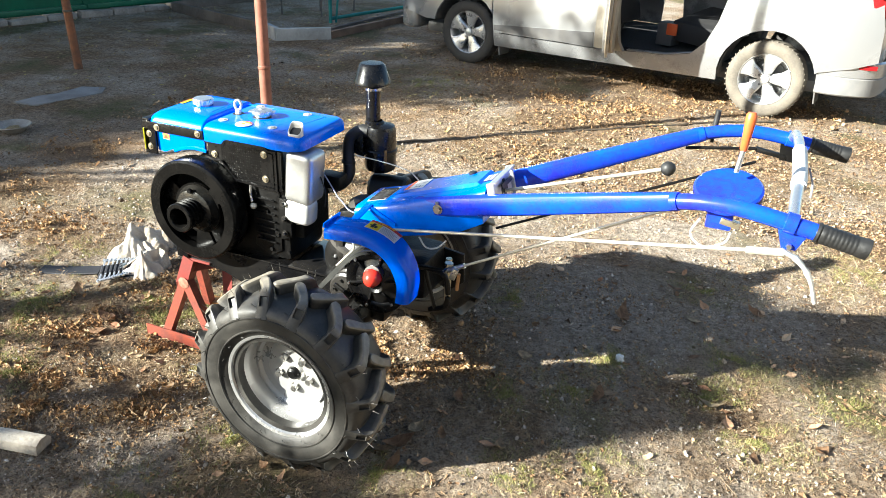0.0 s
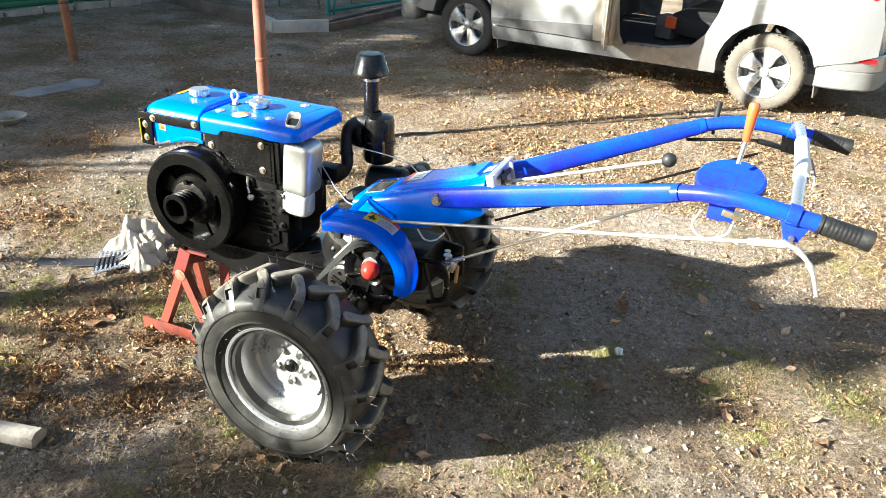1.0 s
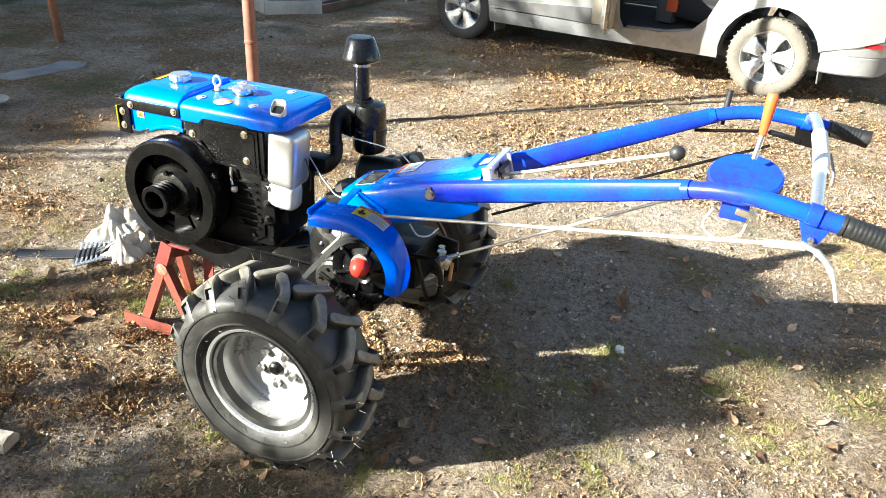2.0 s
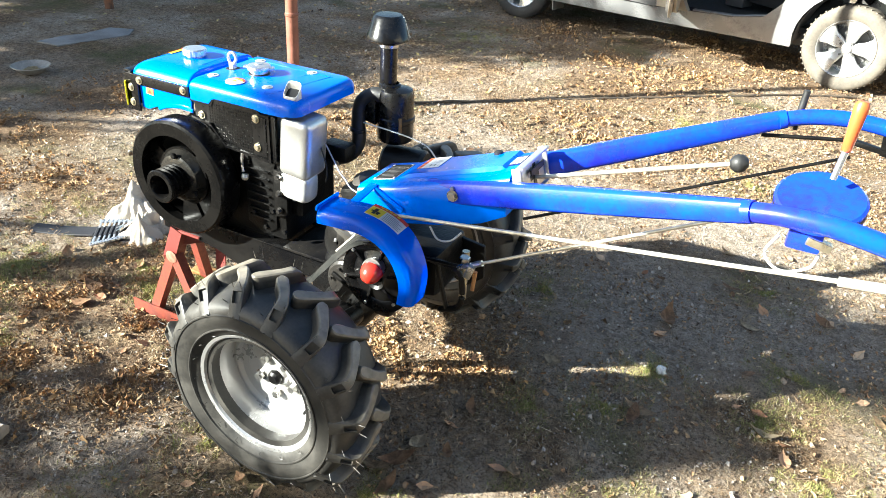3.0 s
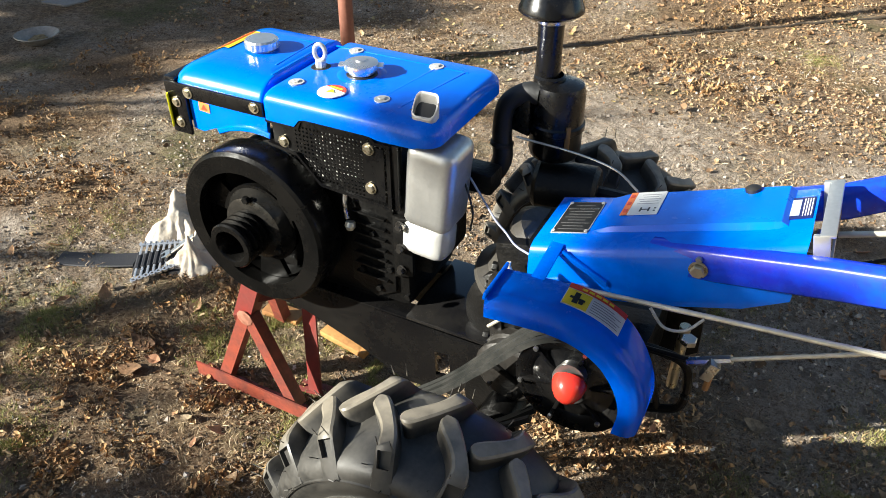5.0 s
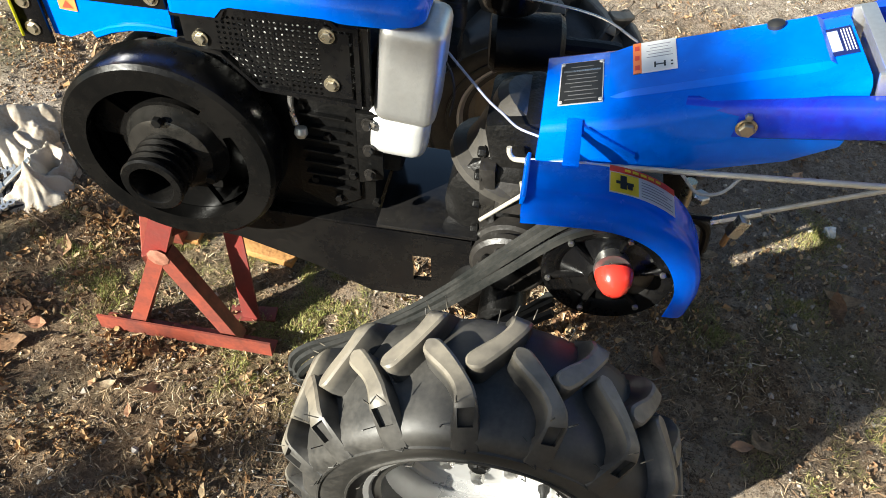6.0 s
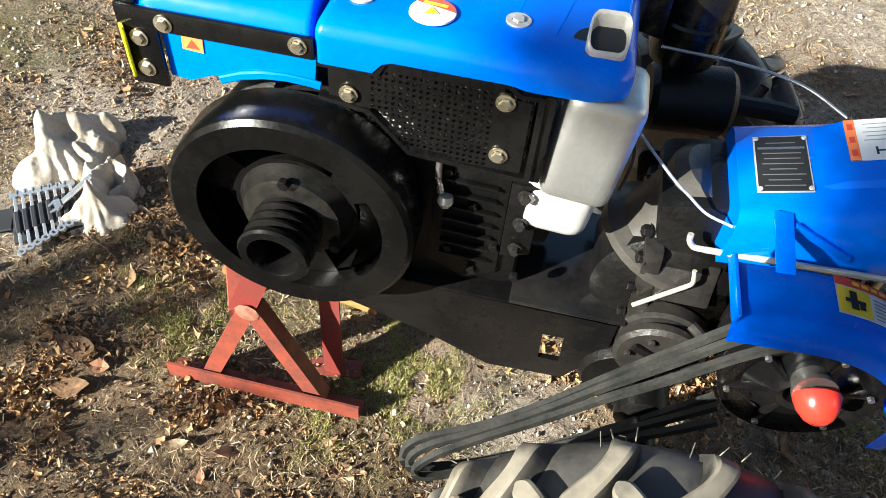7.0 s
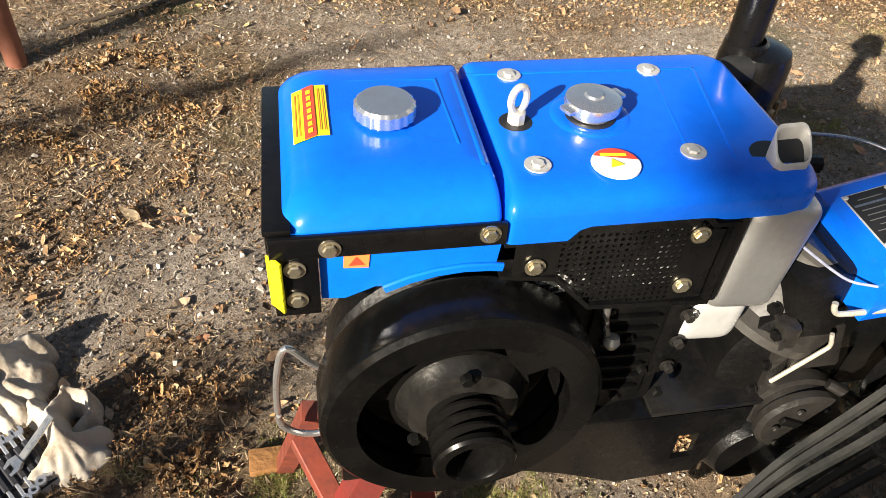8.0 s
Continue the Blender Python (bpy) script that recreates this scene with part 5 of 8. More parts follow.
# clutch hand lever, its tab and pull rods
tab = part("lever_tab", side_plate([(1.255, 1.022), (1.325, 1.010), (1.305, 0.965), (1.275, 0.965)], YC - 0.350, 0.008, 0.002), M_VIOLET, tractor, "blue lever bracket with bright hand lever")
part("hand_lever", sweep(smooth_path([(1.275, YC - 0.352, 0.962), (1.315, YC - 0.352, 0.945), (1.350, YC - 0.352, 0.905), (1.372, YC - 0.352, 0.848)], 6), rrect(0.010, 0.015, 0.003), None, (0, 1, 0), [1.3, 1.2, 1.1, 1.0, 0.9] * 3 + [0.9, 0.9, 0.9, 0.8]), M_WASHER, tab, "bright curved hand lever")
part("pivot_pin", hex_bolt((1.290, YC - 0.352, 0.975), (0, -1, 0), 0.007, 0.007), M_STEEL, tab)
prod = part("pull_rod", rod((0.03, 0.372, 0.655), (1.21, YC - 0.340, 0.942), 0.0048, 10), M_RODP, tractor, "long thin pale zinc pull rod")
part("rod_end", rod((1.205, YC - 0.340, 0.941), (1.285, YC - 0.352, 0.957), 0.0095, 10), M_RODP, prod)
part("rod_hook", tube([(0.03, 0.372, 0.655), (0.016, 0.376, 0.652), (0.008, 0.378, 0.660), (0.006, 0.380, 0.672)], 0.0045), M_RODP, prod)
rod2 = part("brake_rod", rod((0.36, 0.385, 0.566), (1.09, 0.34, 0.975), 0.0042, 10), M_RODP, tractor, "thin pale steel brake rod")
part("rod_joint", rod((0.36, 0.385, 0.566), (0.43, 0.3807, 0.605), 0.0085, 8), M_STEEL, rod2)
part("joint_tail", rod((0.22, 0.40, 0.55), (0.37, 0.384, 0.572), 0.005, 8), M_CAST, rod2)
part("joint_fork", box((0.02, 0.02, 0.04), (0.40, 0.37, 0.575), (0, 20, 10), 0.003), M_STEEL, rod2)
part("wooden_peg", rod((0.40, 0.40, 0.50), (0.405, 0.40, 0.56), 0.006, 8), mat("bare_wood_peg", (0.45, 0.22, 0.08), 0.6), rod2, "bare wooden peg")
shift = part("shift_rod", rod((0.515, GY0 + 0.006, 0.845), (0.968, YC - 0.008, 0.990), 0.0052, 10), M_RODP, tractor, "pale steel gear lever with black ball knob")
part("ball_knob", lathe([(0, -0.021), (0.010, -0.0185), (0.0175, -0.011), (0.021, 0), (0.0175, 0.011), (0.010, 0.0185), (0, 0.021)], (0.974, YC - 0.008, 0.992), (1, 0, 0.35), 20), M_GRIP, shift, "black ball knob")
part("far_rod", rod((0.46, YC + 0.09, 0.66), (1.20, YC + 0.30, 0.955), 0.0045, 8), M_CAST, tractor, "thin dark control rod")
turnl = part("turn_lever", rod((1.062, YC + 0.330, 0.985), (1.062, YC + 0.338, 1.045), 0.0055), M_CAST, tractor, "dark upright side lever")
part("lever_grip", rod((1.062, YC + 0.335, 1.03), (1.064, YC + 0.340, 1.085), 0.0085), M_GRIP, turnl)
part("lever_link", rod((0.99, YC + 0.30, 0.965), (1.19, YC + 0.335, 0.985), 0.005), M_CAST, turnl)
part("far_pedal", box((0.09, 0.02, 0.014), (1.235, YC + 0.345, 0.975), (0, 8, 0), 0.004), M_CAST, turnl)
part("far_tab", side_plate([(1.255, 1.02), (1.325, 1.005), (1.312, 0.955), (1.262, 0.960)], YC + 0.338, 0.008, 0.002), M_CAST, turnl)
part("tie_cord", tube([(1.318, YC - 0.02, 1.06), (1.335, YC - 0.03, 1.02), (1.338, YC - 0.03, 0.985)], 0.0025), M_CORD, xt)
part("decompression_cord", tube([(-0.12, 0.45, 0.80), (-0.098, 0.44, 0.782), (-0.06, 0.42, 0.754), (-0.035, 0.405, 0.738), (-0.012, 0.40, 0.722), (0.015, 0.385, 0.710), (0.05, 0.372, 0.708)], 0.0021, None, 6, 8), M_CORD, tractor, "pale blue twisted cord")
part("throttle_cable", tube([(-0.08, 0.60, 0.815), (0.04, 0.612, 0.802), (0.13, 0.60, 0.792), (0.19, 0.553, 0.784)], 0.0024), M_STEEL, tractor, "thin grey cable")
part("link_rod", rod((-0.03, 0.378, 0.497), (0.032, 0.376, 0.567), 0.0038, 8), M_RODP, tractor, "short bright link rod")
part("link_hook", tube([(0.032, 0.376, 0.567), (0.038, 0.376, 0.578), (0.034, 0.38, 0.60)], 0.0036), M_RODP, tractor)
part("bleed_hose", tube([(0.28, 0.36, 0.68), (0.31, 0.35, 0.655), (0.345, 0.352, 0.66), (0.37, 0.365, 0.685)], 0.0028), M_TRANSP, tractor)


# ---- things beside the tractor ----
M_WELD = mat("scorched_weld", (0.33, 0.15, 0.10), 0.55, col2=(0.20, 0.08, 0.05), scale=60, bump=0.4, bump_scale=160, dist=0.003)
stand = thing("steel_stand", -0.68, YC, 0, "rust-red welded angle-iron stand under the tractor's front end", "stand")
SY = YC - 0.152
tube_sec = [(-0.017, 0), (0.017, 0), (0.017, 0.034), (-0.017, 0.034)]
part("foot_bar", sweep([(-0.885, SY, 0.006), (-0.470, SY - 0.004, 0.006)], [(0.0, 0), (0.0, 0.046), (-0.005, 0.046), (-0.005, 0.005), (-0.042, 0.005), (-0.042, 0)]), M_ORPAINT, stand, "orange-red angle-iron foot")
part("leg", sweep([(-0.800, SY + 0.007, 0.020), (-0.684, SY + 0.018, 0.285)], tube_sec, None, (0, 1, 0)), M_ORPAINT, stand)
part("leg", sweep([(-0.560, SY + 0.007, 0.020), (-0.680, SY + 0.019, 0.280)], tube_sec, None, (0, 1, 0)), M_ORPAINT, stand)
part("post", sweep([(-0.702, SY + 0.020, 0.262), (-0.655, SY + 0.026, 0.384)], [(q * 1.4, b * 1.3) for q, b in tube_sec], None, (0, 1, 0)), M_REDPAINT, stand)
part("weld_patch", lathe([(0.0, -0.002), (0.018, -0.0015), (0.024, 0.0)], (-0.684, SY + 0.0165, 0.278), (0, 1, 0), 9), M_WELD, stand, "scorched pale weld patch")
part("rear_strut", sweep([(-0.552, 0.424, 0.006), (-0.568, 0.468, 0.376)], [(-0.021, 0), (0.021, 0), (0.021, 0.040), (0.016, 0.040), (0.016, 0.005), (-0.021, 0.005)], None, (0, 1, 0)), M_REDPAINT, stand, "rust-red rear angle-iron strut")
part("strut_foot", box((0.11, 0.042, 0.006), (-0.552, 0.440, 0.005), (0, 0, 8), 0.0015), M_REDPAINT, stand)
part("tie_bar", sweep([(-0.705, 0.362, 0.258), (-0.768, 0.503, 0.298)], rrect(0.036, 0.034, 0.002)), M_ORPAINT, stand)
part("far_leg", sweep([(-0.744, 0.498, 0.384), (-0.816, 0.632, 0.012)], [(-0.017, -0.017), (0.017, -0.017), (0.017, 0.017), (-0.017, 0.017)], None, (0, 1, 0)), M_ORPAINT, stand)
part("cross_bar", sweep([(-0.672, SY + 0.045, 0.335), (-0.570, 0.468, 0.345)], rrect(0.030, 0.030, 0.002)), M_REDPAINT, stand)
part("saddle_plate", box((0.100, 0.110, 0.008), (-0.612, 0.420, 0.379), (0, 0, 0), 0.002), M_REDPAINT, stand)

M_WOODY = mat("yellowed_plank", (0.45, 0.23, 0.07), 0.7, col2=(0.3, 0.14, 0.045), scale=5, fine=60, bump=0.4)
solo("plank", box((0.17, 0.045, 0.022), (-0.585, 0.63, 0.016), (2, 0, -9), 0.003), M_WOODY, "short yellow-brown plank lying under the tractor", "plank")

solo("foot_board", box((0.125, 0.055, 0.026), (-0.826, 0.648, 0.010), (0, 2, 3), 0.003), M_WOODY, "short dirty board lying under the stand's far leg", "plank")


def crumple(at, size, seed, rot=0, folds=1.0):
    """A heap of cloth: a squashed ball gathered into pleats and long folds."""
    b = bmesh.new()
    bmesh.ops.create_icosphere(b, subdivisions=5, radius=1.0)
    off = Vector((seed * 3.1, seed * 1.7, seed * 5.3))
    knot = Vector((noise.noise(off), noise.noise(off + Vector((5, 0, 0))), 0.55)).normalized()
    u, w = frame_of(knot)
    for v in b.verts:
        p = v.co.copy()
        lump = 0.40 * noise.noise(p * 1.1 + off)
        a = math.atan2(p.dot(u), p.dot(w))
        away_ = 1 - abs(p.dot(knot)) ** 3
        pleat = 0.13 * away_ * math.sin(6 * a + 4.0 * noise.noise(p * 1.3 + off))
        fold = 0.16 * (1 - 2.2 * abs(noise.noise(Vector((p.dot(u) * 2.4, p.dot(w) * 2.4, p.dot(knot) * 0.8)) + off)))
        q = p * (0.86 + folds * (lump + pleat + fold) + 0.02 * noise.noise(p * 9 + off))
        if q.z < -0.25:
            q.z = -0.25 + (q.z + 0.25) * 0.1
        v.co = q
    m = pose(*at, 0, 0, rot) @ Matrix.Diagonal((*size, 1))
    bmesh.ops.transform(b, matrix=m, verts=b.verts)
    return b


M_CLOTH = mat("dirty_white_canvas", (0.47, 0.42, 0.35), 0.85, col2=(0.28, 0.21, 0.14), scale=11, fine=120, bump=0.35, bump_scale=90, spread=(0.42, 0.74), dist=0.005)


def glove_heap(name, lobes, x0, x1, y0, y1, seed, label, fold):
    """A cotton glove dropped in a heap: lobes and pleats, each from one end (x, y, height) to the other, with a half-width."""
    step, off = 0.0035, Vector((seed * 3.7, seed * 1.9, seed))
    nx, ny = int((x1 - x0) / step), int((y1 - y0) / step)
    b = bmesh.new()
    grid = {}
    for i in range(nx + 1):
        for j in range(ny + 1):
            x, y = x0 + step * i, y0 + step * j
            v = Vector((x, y, 0))
            wx, wy = x + 0.010 * noise.noise(v * 22 + off), y + 0.010 * noise.noise(v * 22 - off)
            acc = 0.0
            for ax, ay, az, bx, by, bz, w_ in lobes:
                dx, dy = bx - ax, by - ay
                t = max(0.0, min(1.0, ((wx - ax) * dx + (wy - ay) * dy) / (dx * dx + dy * dy)))
                d = math.hypot(wx - ax - dx * t, wy - ay - dy * t) / (w_ * 1.12)
                if d < 1:
                    h = (az + (bz - az) * t) * (1 - d ** fold) ** 0.8
                    acc = (acc ** 6 + h ** 6) ** (1 / 6)
            if acc > 0.004:
                crease = 0.008 * noise.noise(v * 15 + off) + 0.006 * (0.5 - 2.4 * abs(noise.noise(Vector((x * 28 + y * 10, y * 16, seed))))) + 0.002 * (0.5 - 2.4 * abs(noise.noise(v * 60 + off)))
                grid[i, j] = b.verts.new((x, y, max(0.002, acc + crease * min(1, acc / 0.03))))
    for i, j in list(grid):
        q = [grid.get(k) for k in ((i, j), (i + 1, j), (i + 1, j + 1), (i, j + 1))]
        if all(q):
            b.faces.new(q)
    for _ in range(1):
        bmesh.ops.smooth_vert(b, verts=b.verts[:], factor=0.4, use_axis_x=True, use_axis_y=True, use_axis_z=True)
    low = {}
    for e in [e for e in b.edges if e.is_boundary]:
        for v in e.verts:
            if v not in low:
                low[v] = b.verts.new((v.co.x, v.co.y, -0.004))
        b.faces.new((e.verts[0], e.verts[1], low[e.verts[1]], low[e.verts[0]]))
    return solo(name, b, M_CLOTH, label, "glove", "cotton gloves", angle=80)


glove_heap("work_glove", [(-1.470, 0.800, 0.060, -1.440, 0.860, 0.078, 0.058), (-1.488, 0.902, 0.135, -1.455, 0.850, 0.080, 0.036), (-1.486, 0.906, 0.115, -1.372, 0.995, 0.090, 0.042), (-1.430, 0.950, 0.075, -1.360, 0.925, 0.055, 0.048), (-1.425, 0.868, 0.062, -1.365, 0.832, 0.045, 0.026), (-1.400, 0.885, 0.058, -1.345, 0.865, 0.048, 0.024), (-1.440, 0.842, 0.055, -1.385, 0.812, 0.035, 0.022), (-1.455, 0.885, 0.060, -1.380, 0.905, 0.055, 0.050)],
           -1.56, -1.30, 0.74, 1.05, 3, "crumpled off-white cotton work glove on the ground", 1.5)
glove_heap("work_glove", [(-1.252, 0.718, 0.105, -1.330, 0.645, 0.016, 0.024), (-1.252, 0.716, 0.105, -1.290, 0.655, 0.016, 0.022), (-1.252, 0.716, 0.104, -1.252, 0.662, 0.016, 0.022), (-1.250, 0.716, 0.104, -1.215, 0.672, 0.020, 0.022), (-1.250, 0.718, 0.104, -1.188, 0.700, 0.034, 0.026), (-1.250, 0.720, 0.100, -1.195, 0.745, 0.060, 0.024), (-1.256, 0.725, 0.090, -1.290, 0.790, 0.075, 0.024), (-1.290, 0.790, 0.080, -1.270, 0.838, 0.082, 0.020), (-1.270, 0.838, 0.082, -1.228, 0.835, 0.072, 0.020), (-1.228, 0.835, 0.072, -1.212, 0.795, 0.060, 0.020), (-1.212, 0.795, 0.055, -1.240, 0.765, 0.050, 0.018), (-1.300, 0.800, 0.050, -1.345, 0.842, 0.050, 0.030)],
           -1.40, -1.13, 0.60, 0.89, 8, "dirty white cotton work glove lying over the spanners", 1.1)

M_TOOL = mat("chrome_vanadium_steel", (0.78, 0.79, 0.81), 0.32, 0.75, col2=(0.5, 0.52, 0.55), scale=40)
M_ROLL = mat("black_nylon_cloth", (0.012, 0.013, 0.018), 0.7, col2=(0.02, 0.02, 0.025), fine=300, bump=0.2)
roll = thing("tool_roll", -1.37, 0.66, 0.012, "black nylon tool roll holding a row of bright spanners", "tools")
ang = math.atan2(0.536 - 0.714, -1.335 + 1.470)
ux, uy = Vector((math.cos(ang), math.sin(ang), 0)), Vector((-math.sin(ang), math.cos(ang), 0))
ctr = Vector((-1.360, 0.672, 0.014))
part("roll_cloth", box((0.130, 0.165, 0.008), ctr, (0, 0, math.degrees(ang)), 0.003), M_ROLL, roll)
part("roll_band", box((0.070, 0.155, 0.016), ctr + Vector((0, 0, 0.006)), (0, 0, math.degrees(ang)), 0.005), M_ROLL, roll)
for k in range(8):
    ln = 0.094 - 0.005 * k
    o = ctr + uy * (-0.066 + 0.0185 * k) + ux * (0.012 - 0.004 * k) + Vector((0, 0, 0.014))
    sp = thing("spanner", 0, 0, 0, "", "")
    sp.parent, sp.matrix_basis = roll, roll.matrix_basis.inverted()
    for key in ("label", "category"):
        if key in sp:
            del sp[key]
    part("shank", sweep([o - ux * ln, o + ux * ln], rrect(0.0075, 0.006, 0.0015)), M_TOOL, sp)
    a0 = o + ux * (ln + 0.006)
    part("ring_end", lathe([(0.0050, -0.004), (0.0105, -0.004), (0.011, 0.0), (0.0105, 0.004), (0.0050, 0.004), (0.0050, -0.004)], a0, (0, 0, 1), 16), M_TOOL, sp)
    e = o - ux * (ln + 0.003)
    jaw = [(0.008, -0.006), (0.0115, 0.006), (0.009, 0.018), (0.0045, 0.018), (0.0045, 0.007), (-0.0045, 0.007), (-0.0045, 0.018), (-0.009, 0.018), (-0.0115, 0.006), (-0.008, -0.006)]
    part("jaw", prism(jaw, 0.007, Matrix.Translation(e - Vector((0, 0, 0.0035))) @ Matrix.Rotation(ang + math.pi / 2, 4, "Z")), M_TOOL, sp)
    part("sleeve", sweep([o - ux * 0.036, o + ux * 0.036], rrect(0.0135, 0.0095, 0.003)), M_ROLL, sp)
solo("strap_end", sweep(smooth_path([(-1.435, 0.640, 0.016), (-1.50, 0.605, 0.014), (-1.58, 0.572, 0.010), (-1.68, 0.53, 0.012)], 5), rrect(0.075, 0.008, 0.003)), M_ROLL, "flat black nylon strap of the tool roll on the ground", "strap")
big = thing("large_spanner", -1.31, 0.72, 0.04, "grey open-ended spanner leaning against the glove", "tools")
p0, p1 = Vector((-1.338, 0.697, 0.036)), Vector((-1.272, 0.760, 0.094))
part("shank", sweep([p0, p1], rrect(0.018, 0.007, 0.002)), M_STEEL, big)
part("jaw", prism([(0.012, -0.008), (0.019, 0.008), (0.014, 0.028), (0.008, 0.028), (0.008, 0.010), (-0.008, 0.010), (-0.008, 0.028), (-0.014, 0.028), (-0.019, 0.008), (-0.012, -0.008)], 0.008, Matrix.Translation(p0) @ Matrix.Rotation(math.atan2(-0.063, -0.066) - math.pi / 2, 4, "Z") @ Matrix.Rotation(radians(-25), 4, "X")), M_STEEL, big)
M_WOODG = mat("weathered_grey_wood", (0.48, 0.43, 0.36), 0.85, col2=(0.20, 0.165, 0.13), scale=6, fine=70, bump=0.5, bump_scale=60, dist=0.006)
lg = bmesh.new()
pw = smooth_path([(-1.08, -0.420, 0.022), (-0.95, -0.382, 0.024), (-0.82, -0.350, 0.024), (-0.705, -0.326, 0.022)], 5)
sweep(pw, [(0.034, -0.020), (0.030, 0.012), (0.008, 0.022), (-0.020, 0.018), (-0.036, 0.0), (-0.030, -0.020)], lg, scale=[1 + 0.12 * noise.noise(p * 9) for p in pw])
wood = solo("firewood_piece", lg, M_WOODG, "split weathered grey firewood stick on the ground", "wood")

# fallen leaves that stand out one by one
LEAF_COLS = [(0.42, 0.25, 0.135), (0.52, 0.36, 0.21), (0.34, 0.20, 0.11), (0.58, 0.45, 0.29)]
LEAF_MATS = [mat("dry_leaf_%s" % n, c, 0.7, col2=[q * 0.45 for q in c], scale=55, fine=200, bump=0.6, bump_scale=90, dist=0.004) for n, c in zip(("russet", "tan", "brown", "pale"), LEAF_COLS)]


def leaf_bm(ln, wd, curl, seed):
    b = bmesh.new()
    rng = random.Random(seed)
    n = 7
    prof = [0.06, 0.55, 0.9, 1.0, 0.8, 0.45, 0.04]
    rows = []
    for i in range(n):
        u = i / (n - 1) - 0.5
        h = curl * (u * u * 4 * ln * 0.35) + rng.uniform(-0.002, 0.002)
        wv = prof[i] * wd / 2
        lift = curl * wv * rng.uniform(0.3, 0.9)
        rows.append([b.verts.new((u * ln, -wv, h + lift)), b.verts.new((u * ln, 0, h)), b.verts.new((u * ln, wv, h + lift * rng.uniform(0.4, 1.3)))])
    for p, q in zip(rows, rows[1:]):
        b.faces.new((p[0], p[1], q[1], q[0]))
        b.faces.new((p[1], p[2], q[2], q[1]))
    bmesh.ops.solidify(b, geom=b.faces[:], thickness=0.0008)
    rod((-ln * 0.5, 0, 0.001), (-ln * 0.78, ln * 0.06, 0.002), 0.0012, 5, bm=b)
    return b


SPOTS = [(0.34, 0.067, 0.10), (0.271, 0.119, 0.11), (0.313, 0.168, 0.11), (0.332, 0.255, 0.08), (0.423, 0.266, 0.055), (0.619, 0.295, 0.075), (0.402, 0.467, 0.07), (1.241, 0.851, 0.10), (0.828, 1.301, 0.15), (0.862, 0.747, 0.11), (1.002, 1.684, 0.08), (0.948, 2.004, 0.09), (1.367, 1.618, 0.10), (0.948, 1.523, 0.08), (1.147, 1.131, 0.07), (1.275, 1.21, 0.05), (1.607, 0.753, 0.08), (1.564, 1.118, 0.06), (1.401, 0.612, 0.07), (0.538, 0.847, 0.07), (0.543, 1.131, 0.06), (0.325, 1.02, 0.06), (0.217, 0.124, 0.08), (1.124, 1.446, 0.11), (-0.024, -0.103, 0.05), (-0.569, 0.088, 0.06), (-1.096, 0.341, 0.11), (-0.802, 0.192, 0.06), (-1.059, 0.252, 0.09), (-1.37, 0.447, 0.08), (-1.008, 1.995, 0.06), (-1.22, 1.484, 0.08), (-0.936, 0.797, 0.11), (-1.31, 2.295, 0.07), (0.857, 0.717, 0.09)]
for k, (x, y, ln) in enumerate(SPOTS):
    rng = random.Random(100 + k)
    me = finish(leaf_bm(ln, ln * rng.uniform(0.36, 0.58), rng.uniform(0.35, 1.05), k), "fallen_leaf", LEAF_MATS[k % 4], 60)
    ob = tagged(new("fallen_leaf", me), ("russet", "tan", "brown", "pale tan")[k % 4] + " curled dry fallen leaf on the soil", "leaf", "fallen leaves")
    ob.matrix_basis = pose(x, y, ground_z(x, y) + 0.009, rng.uniform(-20, 20), rng.uniform(-16, 16), rng.uniform(0, 360))
solo("paper_scrap", crumple((0.882, 0.987, 0.012), (0.020, 0.016, 0.022), 4.2, 20, 1.0), M_WHITE, "small crumpled white paper scrap", "paper", angle=60)

# thin dark raised line across the yard
M_DARKLINE = mat("dark_brown_line", (0.05, 0.042, 0.035), 0.7, col2=(0.12, 0.09, 0.06), scale=20, bump=0.3)
rp = smooth_path([(-1.62, 2.62, 0.0), (-1.13, 2.96, 0.0), (-0.65, 3.36, 0.0), (-0.09, 3.86, 0.0), (0.17, 4.06, 0.0), (0.55, 4.38, 0.0), (0.95, 4.72, 0.0), (1.4, 5.02, 0.0)], 6)
rp = [Vector((p.x + 0.02 * noise.noise(p * 3), p.y + 0.02 * noise.noise(p * 3 + Vector((9, 0, 0))), ground_z(p.x, p.y) + 0.006)) for p in rp]
solo("ground_line", sweep(rp, circle(0.009, 8)), M_DARKLINE, "thin dark raised line lying across the yard", "cable")

# bowl and board
bw = thing("enamel_bowl", -3.50, 1.92, 0, "shallow pale enamel bowl lying on the ground", "bowl")
part("bowl_body", lathe([(0, 0.010), (0.06, 0.010), (0.10, 0.045), (0.118, 0.052), (0.120, 0.047), (0.103, 0.038), (0.065, 0.002), (0, 0.0)], (-3.50, 1.92, 0.0), (0, 0, 1), 32), mat("chipped_cream_enamel", (0.36, 0.33, 0.28), 0.5, col2=(0.2, 0.17, 0.14), scale=12), bw)
part("bowl_scraps", crumple((-3.50, 1.92, 0.02), (0.055, 0.05, 0.016), 5.1), mat("dry_food_scraps", (0.3, 0.22, 0.1), 0.9, col2=(0.15, 0.1, 0.05), scale=60, bump=0.5), bw)
bd = bmesh.new()
prism([(-4.05, 2.38), (-3.85, 2.40), (-3.78, 2.62), (-3.70, 2.92), (-3.80, 3.06), (-3.98, 2.98), (-3.97, 2.72), (-4.04, 2.6)], 0.012, pose(0, 0, 0.008, 0, 0, 0), 0.003, bd)
